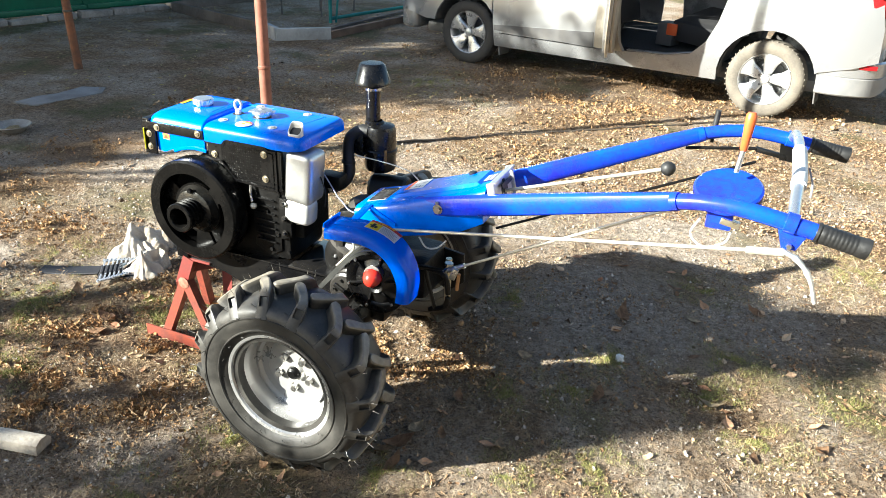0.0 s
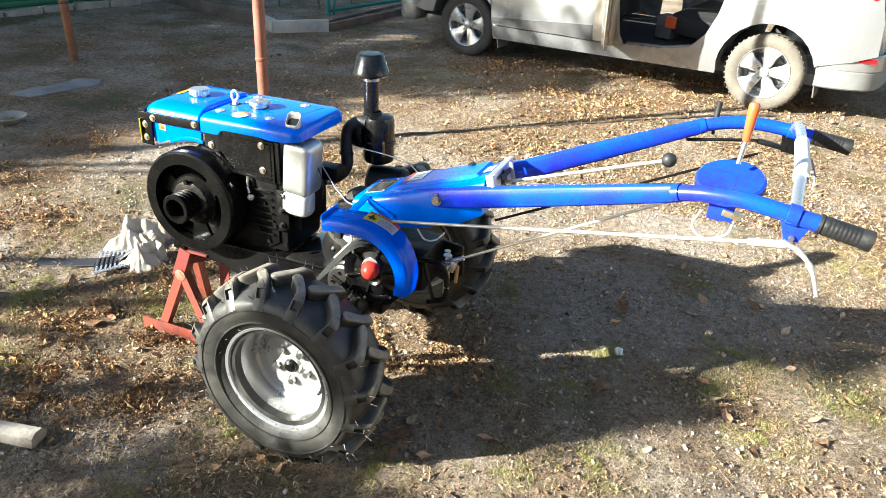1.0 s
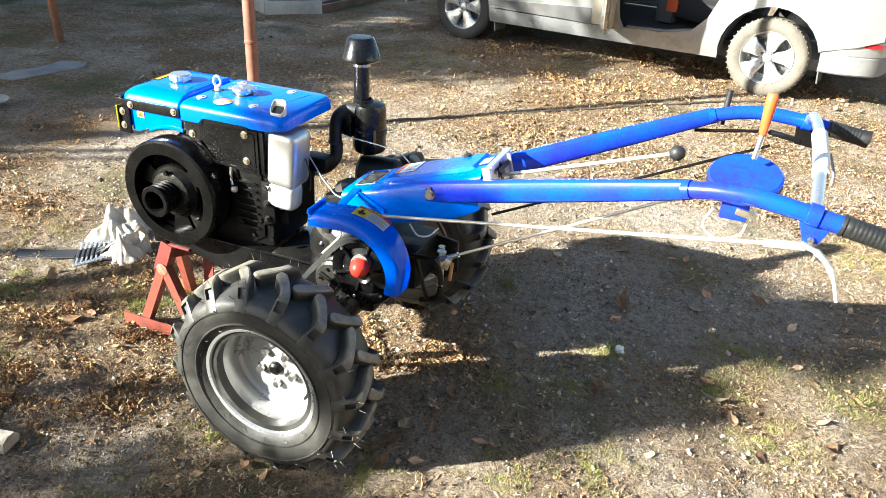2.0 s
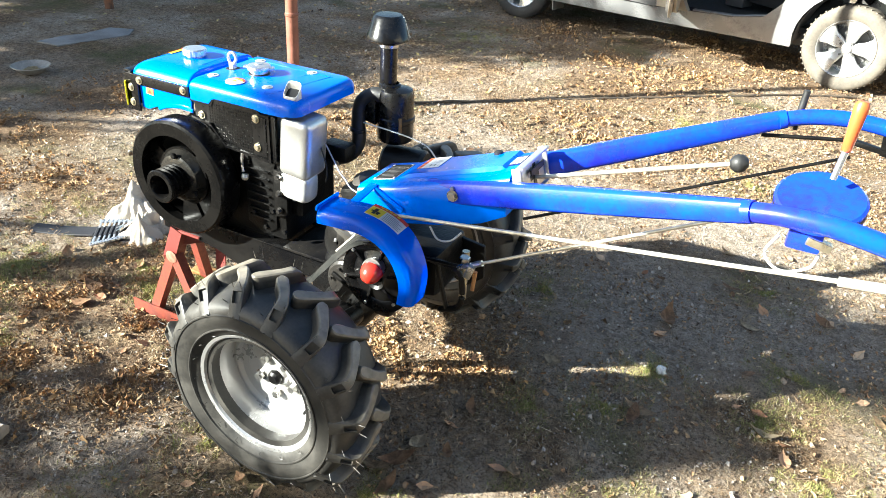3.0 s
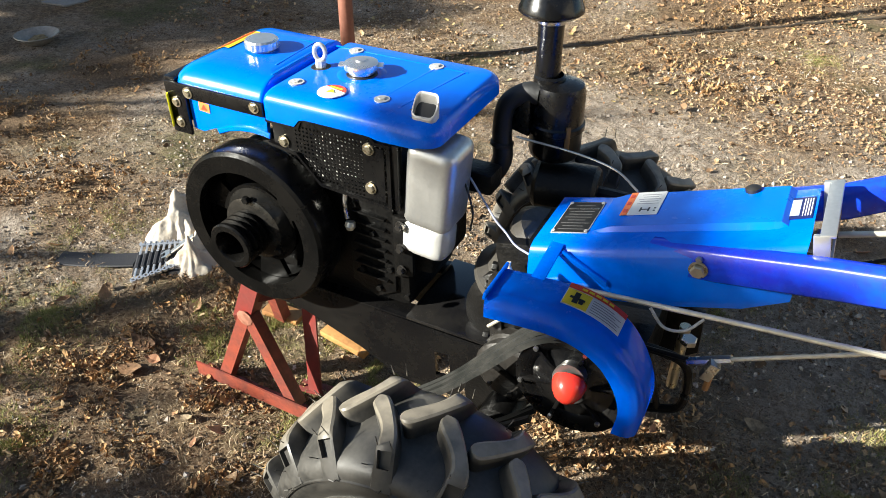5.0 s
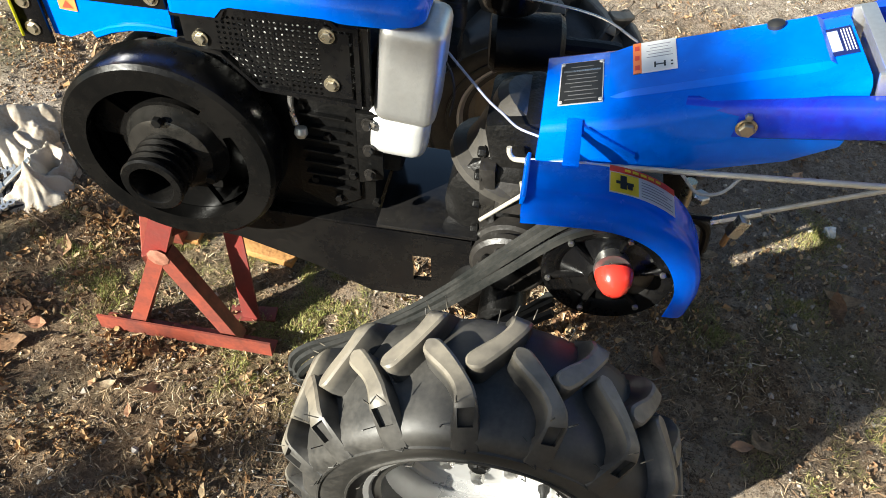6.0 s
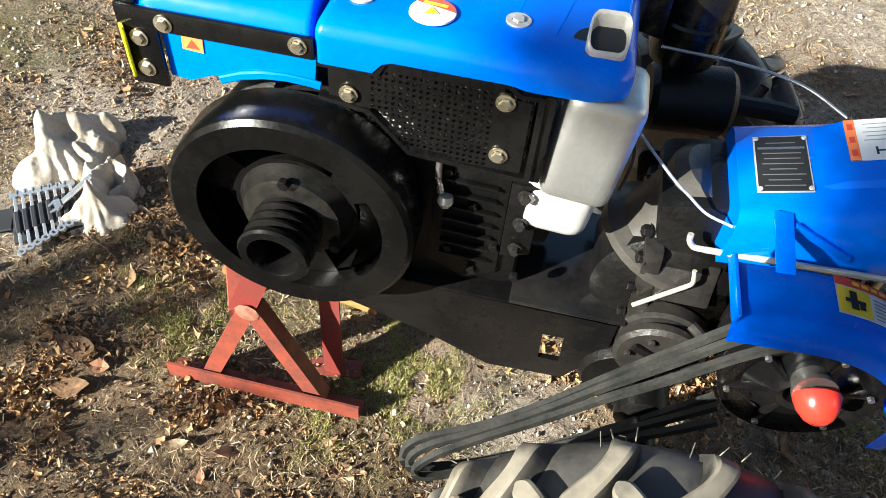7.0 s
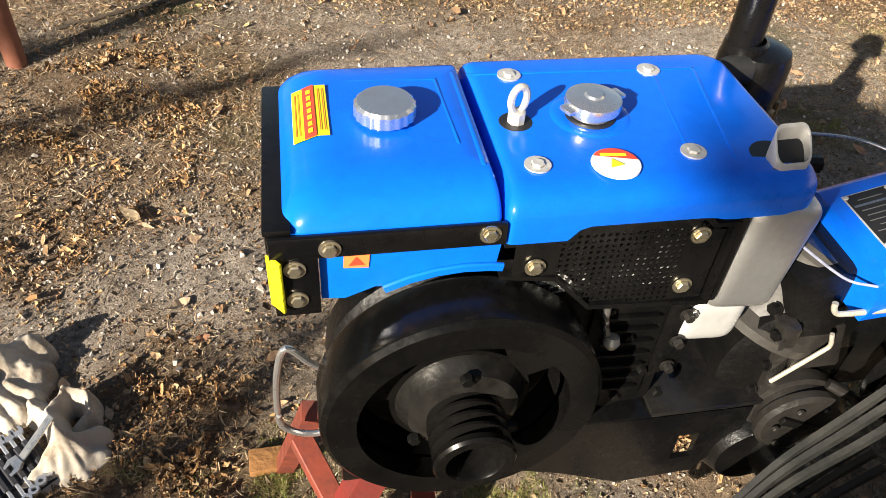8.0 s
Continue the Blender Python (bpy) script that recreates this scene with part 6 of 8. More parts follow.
solo("fibreboard_scrap", bd, mat("grey_fibre_cement", (0.26, 0.245, 0.23), 0.85, col2=(0.17, 0.155, 0.145), scale=5, bump=0.4), "broken flat sheet of grey fibre cement on the ground", "board")

# posts
M_RUST = mat("rusty_brown_pipe", (0.20, 0.075, 0.045), 0.6, col2=(0.30, 0.12, 0.08), scale=9, fine=60, bump=0.25, bump_scale=80, spread=(0.4, 0.8), dist=0.004)
pole = thing("steel_pole", -1.715, 2.38, 0, "rust-brown painted steel pipe post standing in the yard", "post")
part("pole_pipe", lathe([(0, -0.1), (0.036, -0.1), (0.036, 2.9), (0.033, 2.92), (0, 2.92)], (-1.715, 2.38, 0), (-0.01, 0.02, 1), 20), M_RUST, pole)
part("pole_collar", lathe([(0.036, 0.56), (0.040, 0.565), (0.040, 0.578), (0.036, 0.583)], (-1.715, 2.38, 0), (-0.01, 0.02, 1), 20), M_RUST, pole)
p2 = thing("rusty_post", -4.54, 3.48, 0, "slim leaning rusty steel post with a wire tie", "post")
part("post_pipe", lathe([(0, -0.1), (0.038, -0.1), (0.034, 2.2), (0, 2.2)], (-4.54, 3.48, 0), (-0.03, 0.0, 1), 14), mat("orange_rust", (0.26, 0.10, 0.04), 0.8, col2=(0.13, 0.07, 0.045), scale=8, fine=50, bump=0.4), p2)
part("wire_tie", lathe([(0.040, 0.50), (0.044, 0.505), (0.044, 0.515), (0.040, 0.52)], (-4.54, 3.48, 0), (-0.03, 0, 1), 14), M_DARKLINE, p2)

# green sheet fence on loose blocks
M_FENCE = mat("green_painted_sheet", (0.008, 0.13, 0.065), 0.45, col2=(0.008, 0.10, 0.05), scale=2.5, fine=20, bump=0.1)
FA, FB = Vector((-7.37, 2.92, 0)), Vector((-5.69, 8.10, 0))
fd = (FB - FA).normalized()
fn = Vector((fd.y, -fd.x, 0))
fence = thing("sheet_fence", *((FA + FB) / 2), "green painted sheet metal fence on loose concrete blocks", "fence", kind="structure")
frz = math.degrees(math.atan2(fd.y, fd.x))
nsh, tot = 4, (FB - FA).length
for k in range(nsh):
    c = FA + fd * (tot * (k + 0.5) / nsh)
    part("fence_sheet", box((tot / nsh - 0.012, 0.02, 1.9), (c.x, c.y, 1.02), (0, 0, frz), 0.004), M_FENCE, fence)
    part("sheet_rail", box((tot / nsh - 0.03, 0.04, 0.05), (c.x + fn.x * 0.03, c.y + fn.y * 0.03, 0.12), (0, 0, frz), 0.004), M_FENCE, fence)
    part("fence_post", box((0.06, 0.06, 2.1), (c.x - fd.x * tot / nsh / 2, c.y - fd.y * tot / nsh / 2, 1.05), (0, 0, frz), 0.005), M_FENCE, fence)
part("gate_latch", box((0.14, 0.02, 0.018), (FA.x + fd.x * 2.75 + fn.x * 0.03, FA.y + fd.y * 2.75 + fn.y * 0.03, 0.30), (0, 0, frz), 0.003), M_STEEL, fence, "bright steel latch bar")
part("gate_latch", box((0.11, 0.02, 0.018), (FA.x + fd.x * 3.6 + fn.x * 0.03, FA.y + fd.y * 3.6 + fn.y * 0.03, 0.34), (0, 0, frz), 0.003), M_STEEL, fence, "bright steel latch bar")
M_BLOCK = mat("weathered_concrete_block", (0.36, 0.32, 0.27), 0.9, col2=(0.22, 0.19, 0.16), scale=5, fine=40, bump=0.5, bump_scale=30, rand=0.0)
pos, k = 0.05, 0
rngb = random.Random(3)
while pos < tot - 0.3:
    ln = rngb.uniform(0.22, 0.42)
    c = FA + fd * (pos + ln / 2) + fn * rngb.uniform(-0.02, 0.06)
    h = rngb.uniform(0.10, 0.15)
    part("block", box((ln, 0.16, h * 0.6), (c.x, c.y, h * 0.3 - 0.01), (rngb.uniform(-3.07, 2.94), rngb.uniform(-3.07, 2.94), frz + rngb.uniform(-5.10, 4.91)), 0.012), M_BLOCK, fence)
    pos += ln + rngb.uniform(0.005, 0.06)

# garden bed
M_KERBC = mat("whitish_concrete", (0.46, 0.45, 0.42), 0.85, col2=(0.32, 0.31, 0.29), scale=4, fine=40, bump=0.4)
M_KERBW = mat("dark_rotten_board", (0.16, 0.13, 0.11), 0.85, col2=(0.09, 0.075, 0.06), scale=4, fine=40, bump=0.4)
bed = thing("garden_bed_edging", -4.31, 5.92, 0, "low garden bed edging of dark boards and pale concrete", "edging", kind="structure")


def strip(name, a, b, h, w, material, parent, z0=-0.02):
    a, b = Vector(a), Vector(b)
    d = b - a
    return part(name, box((d.length, w, h), ((a.x + b.x) / 2, (a.y + b.y) / 2, z0 + h / 2), (0, 0, math.degrees(math.atan2(d.y, d.x))), 0.008), material, parent)


strip("edge_board", (-5.97, 6.40, 0), (-4.21, 5.85, 0), 0.14, 0.04, M_KERBW, bed)
strip("edge_board", (-5.97, 6.42, 0), (-5.69, 7.80, 0), 0.14, 0.04, M_KERBW, bed)
strip("concrete_edge", (-4.21, 5.84, 0), (-3.81, 5.57, 0), 0.16, 0.06, M_KERBC, bed)
strip("concrete_edge", (-3.82, 5.56, 0), (-3.37, 5.98, 0), 0.15, 0.07, M_KERBC, bed)
strip("edge_plank", (-3.39, 6.01, 0), (-3.09, 7.89, 0), 0.10, 0.05, mat("reddish_old_plank", (0.2, 0.13, 0.09), 0.85, col2=(0.12, 0.08, 0.06), scale=5, bump=0.4), bed)
strip("edge_plank", (-3.51, 6.05, 0), (-3.16, 8.04, 0), 0.05, 0.06, M_KERBW, bed)
strip("edge_plank", (-3.63, 6.13, 0), (-3.45, 8.23, 0), 0.06, 0.04, M_KERBW, bed)
M_TEAL = mat("teal_painted_steel", (0.02, 0.24, 0.20), 0.5, col2=(0.02, 0.17, 0.15), scale=8, bump=0.1)
trellis = thing("garden_trellis", -3.73, 6.83, 0, "teal painted steel bed frame with upright pipes", "frame")
part("upright", rod((-3.86, 6.81, -0.05), (-3.91, 6.88, 1.6), 0.022), M_TEAL, trellis)
part("upright", rod((-3.83, 6.88, -0.05), (-3.75, 7.03, 1.5), 0.014), M_TEAL, trellis)
part("rail", rod((-3.87, 6.83, 0.06), (-3.25, 8.29, 0.12), 0.022), M_TEAL, trellis)
part("upright", rod((-3.25, 8.29, -0.05), (-3.25, 8.29, 1.5), 0.022), M_TEAL, trellis)
for k, (x, y) in enumerate(((-4.73, 7.04), (-4.44, 7.52), (-4.18, 7.12), (-4.09, 7.82))):
    solo("garden_stake", rod((x, y, -0.05), (x + 0.05 * (k - 1.5) * 0.4, y + 0.03, 1.1 + 0.1 * k), 0.011, 8), M_KERBW, "thin dark wooden stake in the garden bed", "stake", "garden stakes")
solo("water_barrel", lathe([(0, 0), (0.28, 0), (0.285, 0.02), (0.285, 0.28), (0.292, 0.29), (0.285, 0.30), (0.285, 0.58), (0.292, 0.59), (0.285, 0.60), (0.285, 0.86), (0.27, 0.88), (0, 0.87)], (-2.86, 7.69, -0.01), (0, 0, 1), 32), mat("teal_grey_barrel", (0.10, 0.16, 0.17), 0.5, 0.2, col2=(0.08, 0.12, 0.13), scale=4), "teal-grey steel barrel beside the garden bed", "barrel")


# ---- the parked car ----
CAR = Matrix(((-0.9820, 0.1890, 0, 1.248), (0.1890, 0.9820, 0, 5.108), (0, 0, 1, 0), (0, 0, 0, 1)))   # u forward, v away, z up
WB, WIDTH = 2.87, 1.70
car = new("parked_car")
car.matrix_basis = Matrix.Translation((CAR @ Vector((1.45, 0.8, 0))))
tagged(car, "silver estate car parked on the yard, rear door open", "car")
M_SILVER = mat("silver_car_paint", (0.44, 0.445, 0.45), 0.28, 0.6, col2=(0.40, 0.405, 0.41), scale=3, fine=500, coat=0.6, rough_var=0.05)
M_TRIM = mat("grey_car_plastic", (0.09, 0.09, 0.092), 0.55, col2=(0.12, 0.115, 0.11), scale=10, fine=200, bump=0.1)
M_VALANCE = mat("pale_grey_car_plastic", (0.19, 0.19, 0.19), 0.5, col2=(0.24, 0.235, 0.225), scale=10, fine=200, bump=0.1)
M_CABIN = mat("dark_cabin_fabric", (0.016, 0.016, 0.018), 0.85, col2=(0.026, 0.025, 0.025), scale=8, fine=200, bump=0.2)
M_CARPET = mat("dark_car_carpet", (0.022, 0.022, 0.026), 0.95, col2=(0.035, 0.033, 0.03), scale=20, fine=300, bump=0.3)
M_BEIGE = mat("beige_door_jamb", (0.40, 0.36, 0.29), 0.45, 0.2, col2=(0.34, 0.30, 0.24), scale=6)
M_CTYRE = mat("dusty_car_tyre", (0.16, 0.14, 0.11), 0.8, col2=(0.09, 0.08, 0.068), scale=8, fine=80, bump=0.2)
M_CTYRED = mat("dark_car_tyre", (0.03, 0.029, 0.028), 0.7, col2=(0.06, 0.055, 0.05), scale=8, fine=80, bump=0.2)
M_ALLOY = mat("silver_alloy_wheel", (0.66, 0.66, 0.66), 0.3, 0.6, col2=(0.55, 0.55, 0.54), scale=10)
M_LAMP = mat("red_lamp_lens", (0.45, 0.01, 0.015), 0.12, col2=(0.35, 0.01, 0.012), coat=0.5)
M_GLASS = mat("tinted_car_glass", (0.02, 0.025, 0.025), 0.05, col2=(0.02, 0.024, 0.024), coat=0.5, rough_var=0.02)


def cpart(name, bm, material, label="", parent=None, angle=35):
    bmesh.ops.transform(bm, matrix=CAR, verts=bm.verts)
    return part(name, bm, material, parent or car, label, angle)


def skin(z):
    """How far the body side stands out at this height."""
    if z < 0.55:
        return -0.045 + 0.075 * ((0.55 - z) / 0.35) ** 2
    if z < 0.95:
        return -0.045 + 0.02 * ((z - 0.55) / 0.4) ** 2
    return -0.025 + 0.22 * (z - 0.95)


def body_panel(poly, far=False, thick=0.02, extra=0.0):
    b = bmesh.new()
    b.faces.new([b.verts.new((u, 0, z)) for u, z in poly])
    us = [p[0] for p in poly]
    zs = [p[1] for p in poly]
    for z in np.arange(min(zs) + 0.06, max(zs), 0.07):
        bmesh.ops.bisect_plane(b, geom=b.verts[:] + b.edges[:] + b.faces[:], plane_co=(0, 0, z), plane_no=(0, 0, 1))
    for u in np.arange(min(us) + 0.15, max(us), 0.2):
        bmesh.ops.bisect_plane(b, geom=b.verts[:] + b.edges[:] + b.faces[:], plane_co=(u, 0, 0), plane_no=(1, 0, 0))
    for v in b.verts:
        u, z = v.co.x, v.co.z
        o = skin(z) - extra
        if u < -0.45:
            o += 0.5 * (-0.45 - u) ** 1.6
        if u > 3.3:
            o += 0.5 * (u - 3.3) ** 1.6
        v.co.y = WIDTH - o if far else o
    bmesh.ops.solidify(b, geom=b.faces[:], thickness=-thick if far else thick)
    return b


def arc(cu, cz, r, a0, a1, n=12):
    return [(cu + r * math.cos(radians(a0 + (a1 - a0) * k / n)), cz + r * math.sin(radians(a0 + (a1 - a0) * k / n))) for k in range(n + 1)]


opening = [(0.40, 1.02), (0.41, 0.92), (0.45, 0.73), (0.52, 0.56), (0.64, 0.435), (0.88, 0.39), (1.22, 0.375), (1.26, 0.42), (1.30, 0.7), (1.32, 1.02)]
quarter = opening[:6] + [(1.22, 0.375), (1.49, 0.36), (1.49, 0.235), (0.405, 0.25)] + arc(0.02, 0.325, 0.385, -8, 165, 14) + [(-0.37, 0.44), (-0.60, 0.50), (-0.76, 0.56), (-0.74, 0.80), (-0.68, 1.02)]
front = [(2.575, 0.24), (2.60, 1.02), (3.35, 0.92), (3.72, 0.78), (3.72, 0.45), (3.36, 0.40)] + arc(WB + 0.02, 0.325, 0.375, 12, 188, 12)
fdoor = [(1.50, 0.365), (1.505, 1.02), (2.59, 1.02), (2.568, 0.365)]
for far in (False, True):
    cpart("rear_quarter", body_panel(quarter, far), M_SILVER, "silver painted rear side panel")
    cpart("front_wing", body_panel(front, far), M_SILVER)
    d = cpart("front_door", body_panel(fdoor, far), M_SILVER, "closed silver front door")
    cpart("sill", body_panel([(1.49, 0.235), (1.49, 0.355), (2.57, 0.355), (2.57, 0.225)], far), M_SILVER)
    # dark trim that also puts the ground's dark reflection on the lower door
    cpart("door_strip", body_panel([(1.52, 0.36), (1.52, 0.50), (2.56, 0.435), (2.56, 0.385)], far, 0.012, 0.012), M_TRIM, "grey plastic rubbing strip that also stands for the dark ground mirrored in the door", d)
    for cu, a0, a1 in ((0.02, -5, 165), (WB + 0.02, 12, 185)):
        well = bmesh.new()
        ring = arc(cu, 0.325, 0.378, a0, a1, 16)
        for y0, y1 in (((-0.02, 0.30) if not far else (WIDTH - 0.30, WIDTH + 0.02)),):
            vs = [[well.verts.new((u, y, z)) for u, z in ring] for y in (y0, y1)]
            for k in range(len(ring) - 1):
                well.faces.new((vs[0][k], vs[0][k + 1], vs[1][k + 1], vs[1][k]))
        cpart("wheel_well", well, M_TRIM)
    if far:
        cpart("rear_door_closed", body_panel([p for p in opening], True), M_SILVER)
# pillar, jamb and cabin
cpart("jamb", body_panel([(1.23, 0.37), (1.27, 0.44), (1.31, 0.7), (1.33, 1.02), (1.50, 1.02), (1.50, 0.37)], False, 0.06, -0.02), M_BEIGE, "beige centre pillar")
cpart("sill_step", sweep([Vector((u, 0.045, z)) for u, z in opening[1:7]], rrect(0.012, 0.06, 0.004), None, (0, 1, 0)), M_SILVER)
cpart("cabin_floor", box((2.0, WIDTH - 0.2, 0.04), (1.25, WIDTH / 2, 0.36)), M_CARPET)
cpart("under_body", box((4.1, WIDTH - 0.35, 0.10), (1.45, WIDTH / 2, 0.28), (0, 0, 0), 0.03), M_TRIM)
cpart("seat", box((0.5, WIDTH - 0.5, 0.18), (0.72, WIDTH / 2 + 0.1, 0.52), (0, -6, 0), 0.05), M_CABIN, "dark cloth rear bench")
cpart("backrest", box((0.16, WIDTH - 0.45, 0.62), (0.40, WIDTH / 2 + 0.1, 0.86), (0, 12, 0), 0.05), M_CABIN)
cpart("front_seat", box((0.16, 0.5, 0.66), (1.50, 0.42, 0.86), (0, 14, 0), 0.05), M_CABIN)
cpart("front_seat", box((0.5, 0.5, 0.18), (1.75, 0.42, 0.52), (0, -6, 0), 0.05), M_CABIN)
cpart("bulkhead", box((0.04, WIDTH - 0.2, 0.6), (2.5, WIDTH / 2, 0.66)), M_CABIN)
cpart("rear_panel", box((0.05, WIDTH - 0.35, 0.75), (-0.70, WIDTH / 2, 0.86), (0, 6, 0), 0.02), M_SILVER)
# upper body
roof = box((2.75, WIDTH - 0.42, 0.05), (0.70, WIDTH / 2, 1.60), (0, 0, 0), 0.02)
cpart("roof", roof, M_SILVER, "silver roof")
for far in (0, 1):
    for a, b in (((-0.68, 1.02), (-0.62, 1.58)), ((0.44, 1.02), (0.42, 1.58)), ((1.40, 1.02), (1.32, 1.58)), ((2.58, 1.02), (1.98, 1.58))):
        y0, y1 = (0.0, 0.17)
        if far:
            y0, y1 = WIDTH - y0, WIDTH - y1
        cpart("pillar", sweep([(a[0], y0, a[1]), (b[0], y1, b[1])], rrect(0.05, 0.09, 0.01), None, (0, 1, 0)), M_SILVER)
    for q in ([(-0.62, 1.04), (0.40, 1.04), (0.40, 1.56), (-0.57, 1.56)], [(1.46, 1.04), (2.50, 1.04), (1.95, 1.56), (1.38, 1.56)]) + (([(0.47, 1.04), (1.36, 1.04), (1.30, 1.56), (0.45, 1.56)],) if far else ()):
        g = bmesh.new()
        g.faces.new([g.verts.new((u, (WIDTH - (0.005 + 0.30 * (z - 1.04))) if far else 0.005 + 0.30 * (z - 1.04), z)) for u, z in q])
        bmesh.ops.solidify(g, geom=g.faces[:], thickness=0.005)
        cpart("side_window", g, M_GLASS, "dark side window")
for q in ([(2.55, 1.05), (1.98, 1.58)], [(-0.74, 1.22), (-0.62, 1.58)]):
    g = bmesh.new()
    (u0, z0), (u1, z1) = q
    g.faces.new([g.verts.new(p) for p in ((u0, 0.08, z0), (u0, WIDTH - 0.08, z0), (u1, WIDTH - 0.22, z1), (u1, 0.22, z1))])
    bmesh.ops.solidify(g, geom=g.faces[:], thickness=0.005)
    cpart("windscreen", g, M_GLASS, "dark screen")
cpart("bonnet", box((1.15, WIDTH - 0.14, 0.05), (3.1, WIDTH / 2, 0.96), (0, 10, 0), 0.02), M_SILVER)
cpart("front_bumper", box((0.22, WIDTH - 0.12, 0.42), (3.66, WIDTH / 2, 0.46), (0, 0, 0), 0.08, 4), M_SILVER)
# rear bumper wrapping round the corner
bp = smooth_path([(-0.37, -0.03, 0), (-0.55, -0.02, 0), (-0.72, 0.06, 0), (-0.80, 0.25, 0), (-0.83, WIDTH / 2, 0), (-0.80, WIDTH - 0.25, 0), (-0.72, WIDTH - 0.06, 0), (-0.55, WIDTH + 0.02, 0), (-0.37, WIDTH + 0.03, 0)], 5)
bu = cpart("rear_bumper", sweep([p + Vector((0, 0, 0.485)) for p in bp], rrect(0.03, 0.13, 0.012)), M_SILVER, "silver rear bumper with grey lower edge")
cpart("bumper_skirt", sweep([p + Vector((0, 0, 0.355)) for p in bp], rrect(0.028, 0.15, 0.012)), M_VALANCE, "grey plastic bumper valance", bu)
for far in (0, 1):
    y = WIDTH + 0.01 if far else -0.01
    cpart("reflector", box((0.13, 0.02, 0.035), (-0.70, 0.02 if not far else WIDTH - 0.02, 0.515), (0, 0, -18 if not far else 18), 0.006), M_LAMP, "red reflector", bu)
    cpart("tail_lamp", box((0.16, 0.06, 0.44), (-0.665, 0.035 if not far else WIDTH - 0.035, 1.09), (0, 8, -22 if not far else 22), 0.025, 3), M_LAMP, "tall red tail lamp")
    cpart("mud_flap", box((0.012, 0.20, 0.24), (-0.375, 0.10 if not far else WIDTH - 0.10, 0.30), (0, 6, 0), 0.004), M_TRIM)
    cpart("mud_flap", box((0.012, 0.20, 0.20), (2.52, 0.10 if not far else WIDTH - 0.10, 0.24), (0, 6, 0), 0.004), M_TRIM)
# the open rear door, seen almost edge on
hinge = CAR @ Vector((1.40, -0.02, 0))
away = (Vector((1.13, -1.57, 0)) - Vector((hinge.x, hinge.y, 0))).normalized()
away.rotate(Euler((0, 0, radians(-3.0))))
side = Vector((-away.y, away.x, 0))
DOOR = Matrix(((away.x, side.x, 0, hinge.x), (away.y, side.y, 0, hinge.y), (0, 0, 1, 0), (0, 0, 0, 1)))
dpoly = [(0.0, 0.38), (0.36, 0.395), (0.60, 0.44), (0.74, 0.57), (0.80, 0.73), (0.85, 0.92), (0.85, 1.02), (0.0, 1.02)]
dr = side_plate(dpoly, 0.0, 0.055, 0.012)
bmesh.ops.transform(dr, matrix=DOOR, verts=dr.verts)
odoor = part("open_door", dr, M_SILVER, car, "open silver rear door with beige edge")
lin = side_plate([(x * 0.94 + 0.02, z * 0.98 + 0.012) for x, z in dpoly], 0.057, 0.02, 0.006)
bmesh.ops.transform(lin, matrix=DOOR, verts=lin.verts)
part("door_lining", lin, M_BEIGE, odoor)
edge = sweep([(0.36, 0.03, 0.385), (0.60, 0.03, 0.43), (0.75, 0.03, 0.565), (0.81, 0.03, 0.73), (0.86, 0.03, 0.92), (0.86, 0.03, 1.02)], rrect(0.05, 0.01, 0.002), None, (0, 1, 0))
bmesh.ops.transform(edge, matrix=DOOR, verts=edge.verts)
part("door_edge", edge, M_BEIGE, odoor)
fr = bmesh.new()
for a, b in (((0.02, 0.03, 1.02), (0.10, 0.12, 1.56)), ((0.10, 0.12, 1.56), (0.82, 0.12, 1.56)), ((0.82, 0.12, 1.56), (0.84, 0.03, 1.02))):
    rod(a, b, 0.02, 8, bm=fr)
bmesh.ops.transform(fr, matrix=DOOR, verts=fr.verts)
part("window_frame", fr, M_TRIM, odoor)


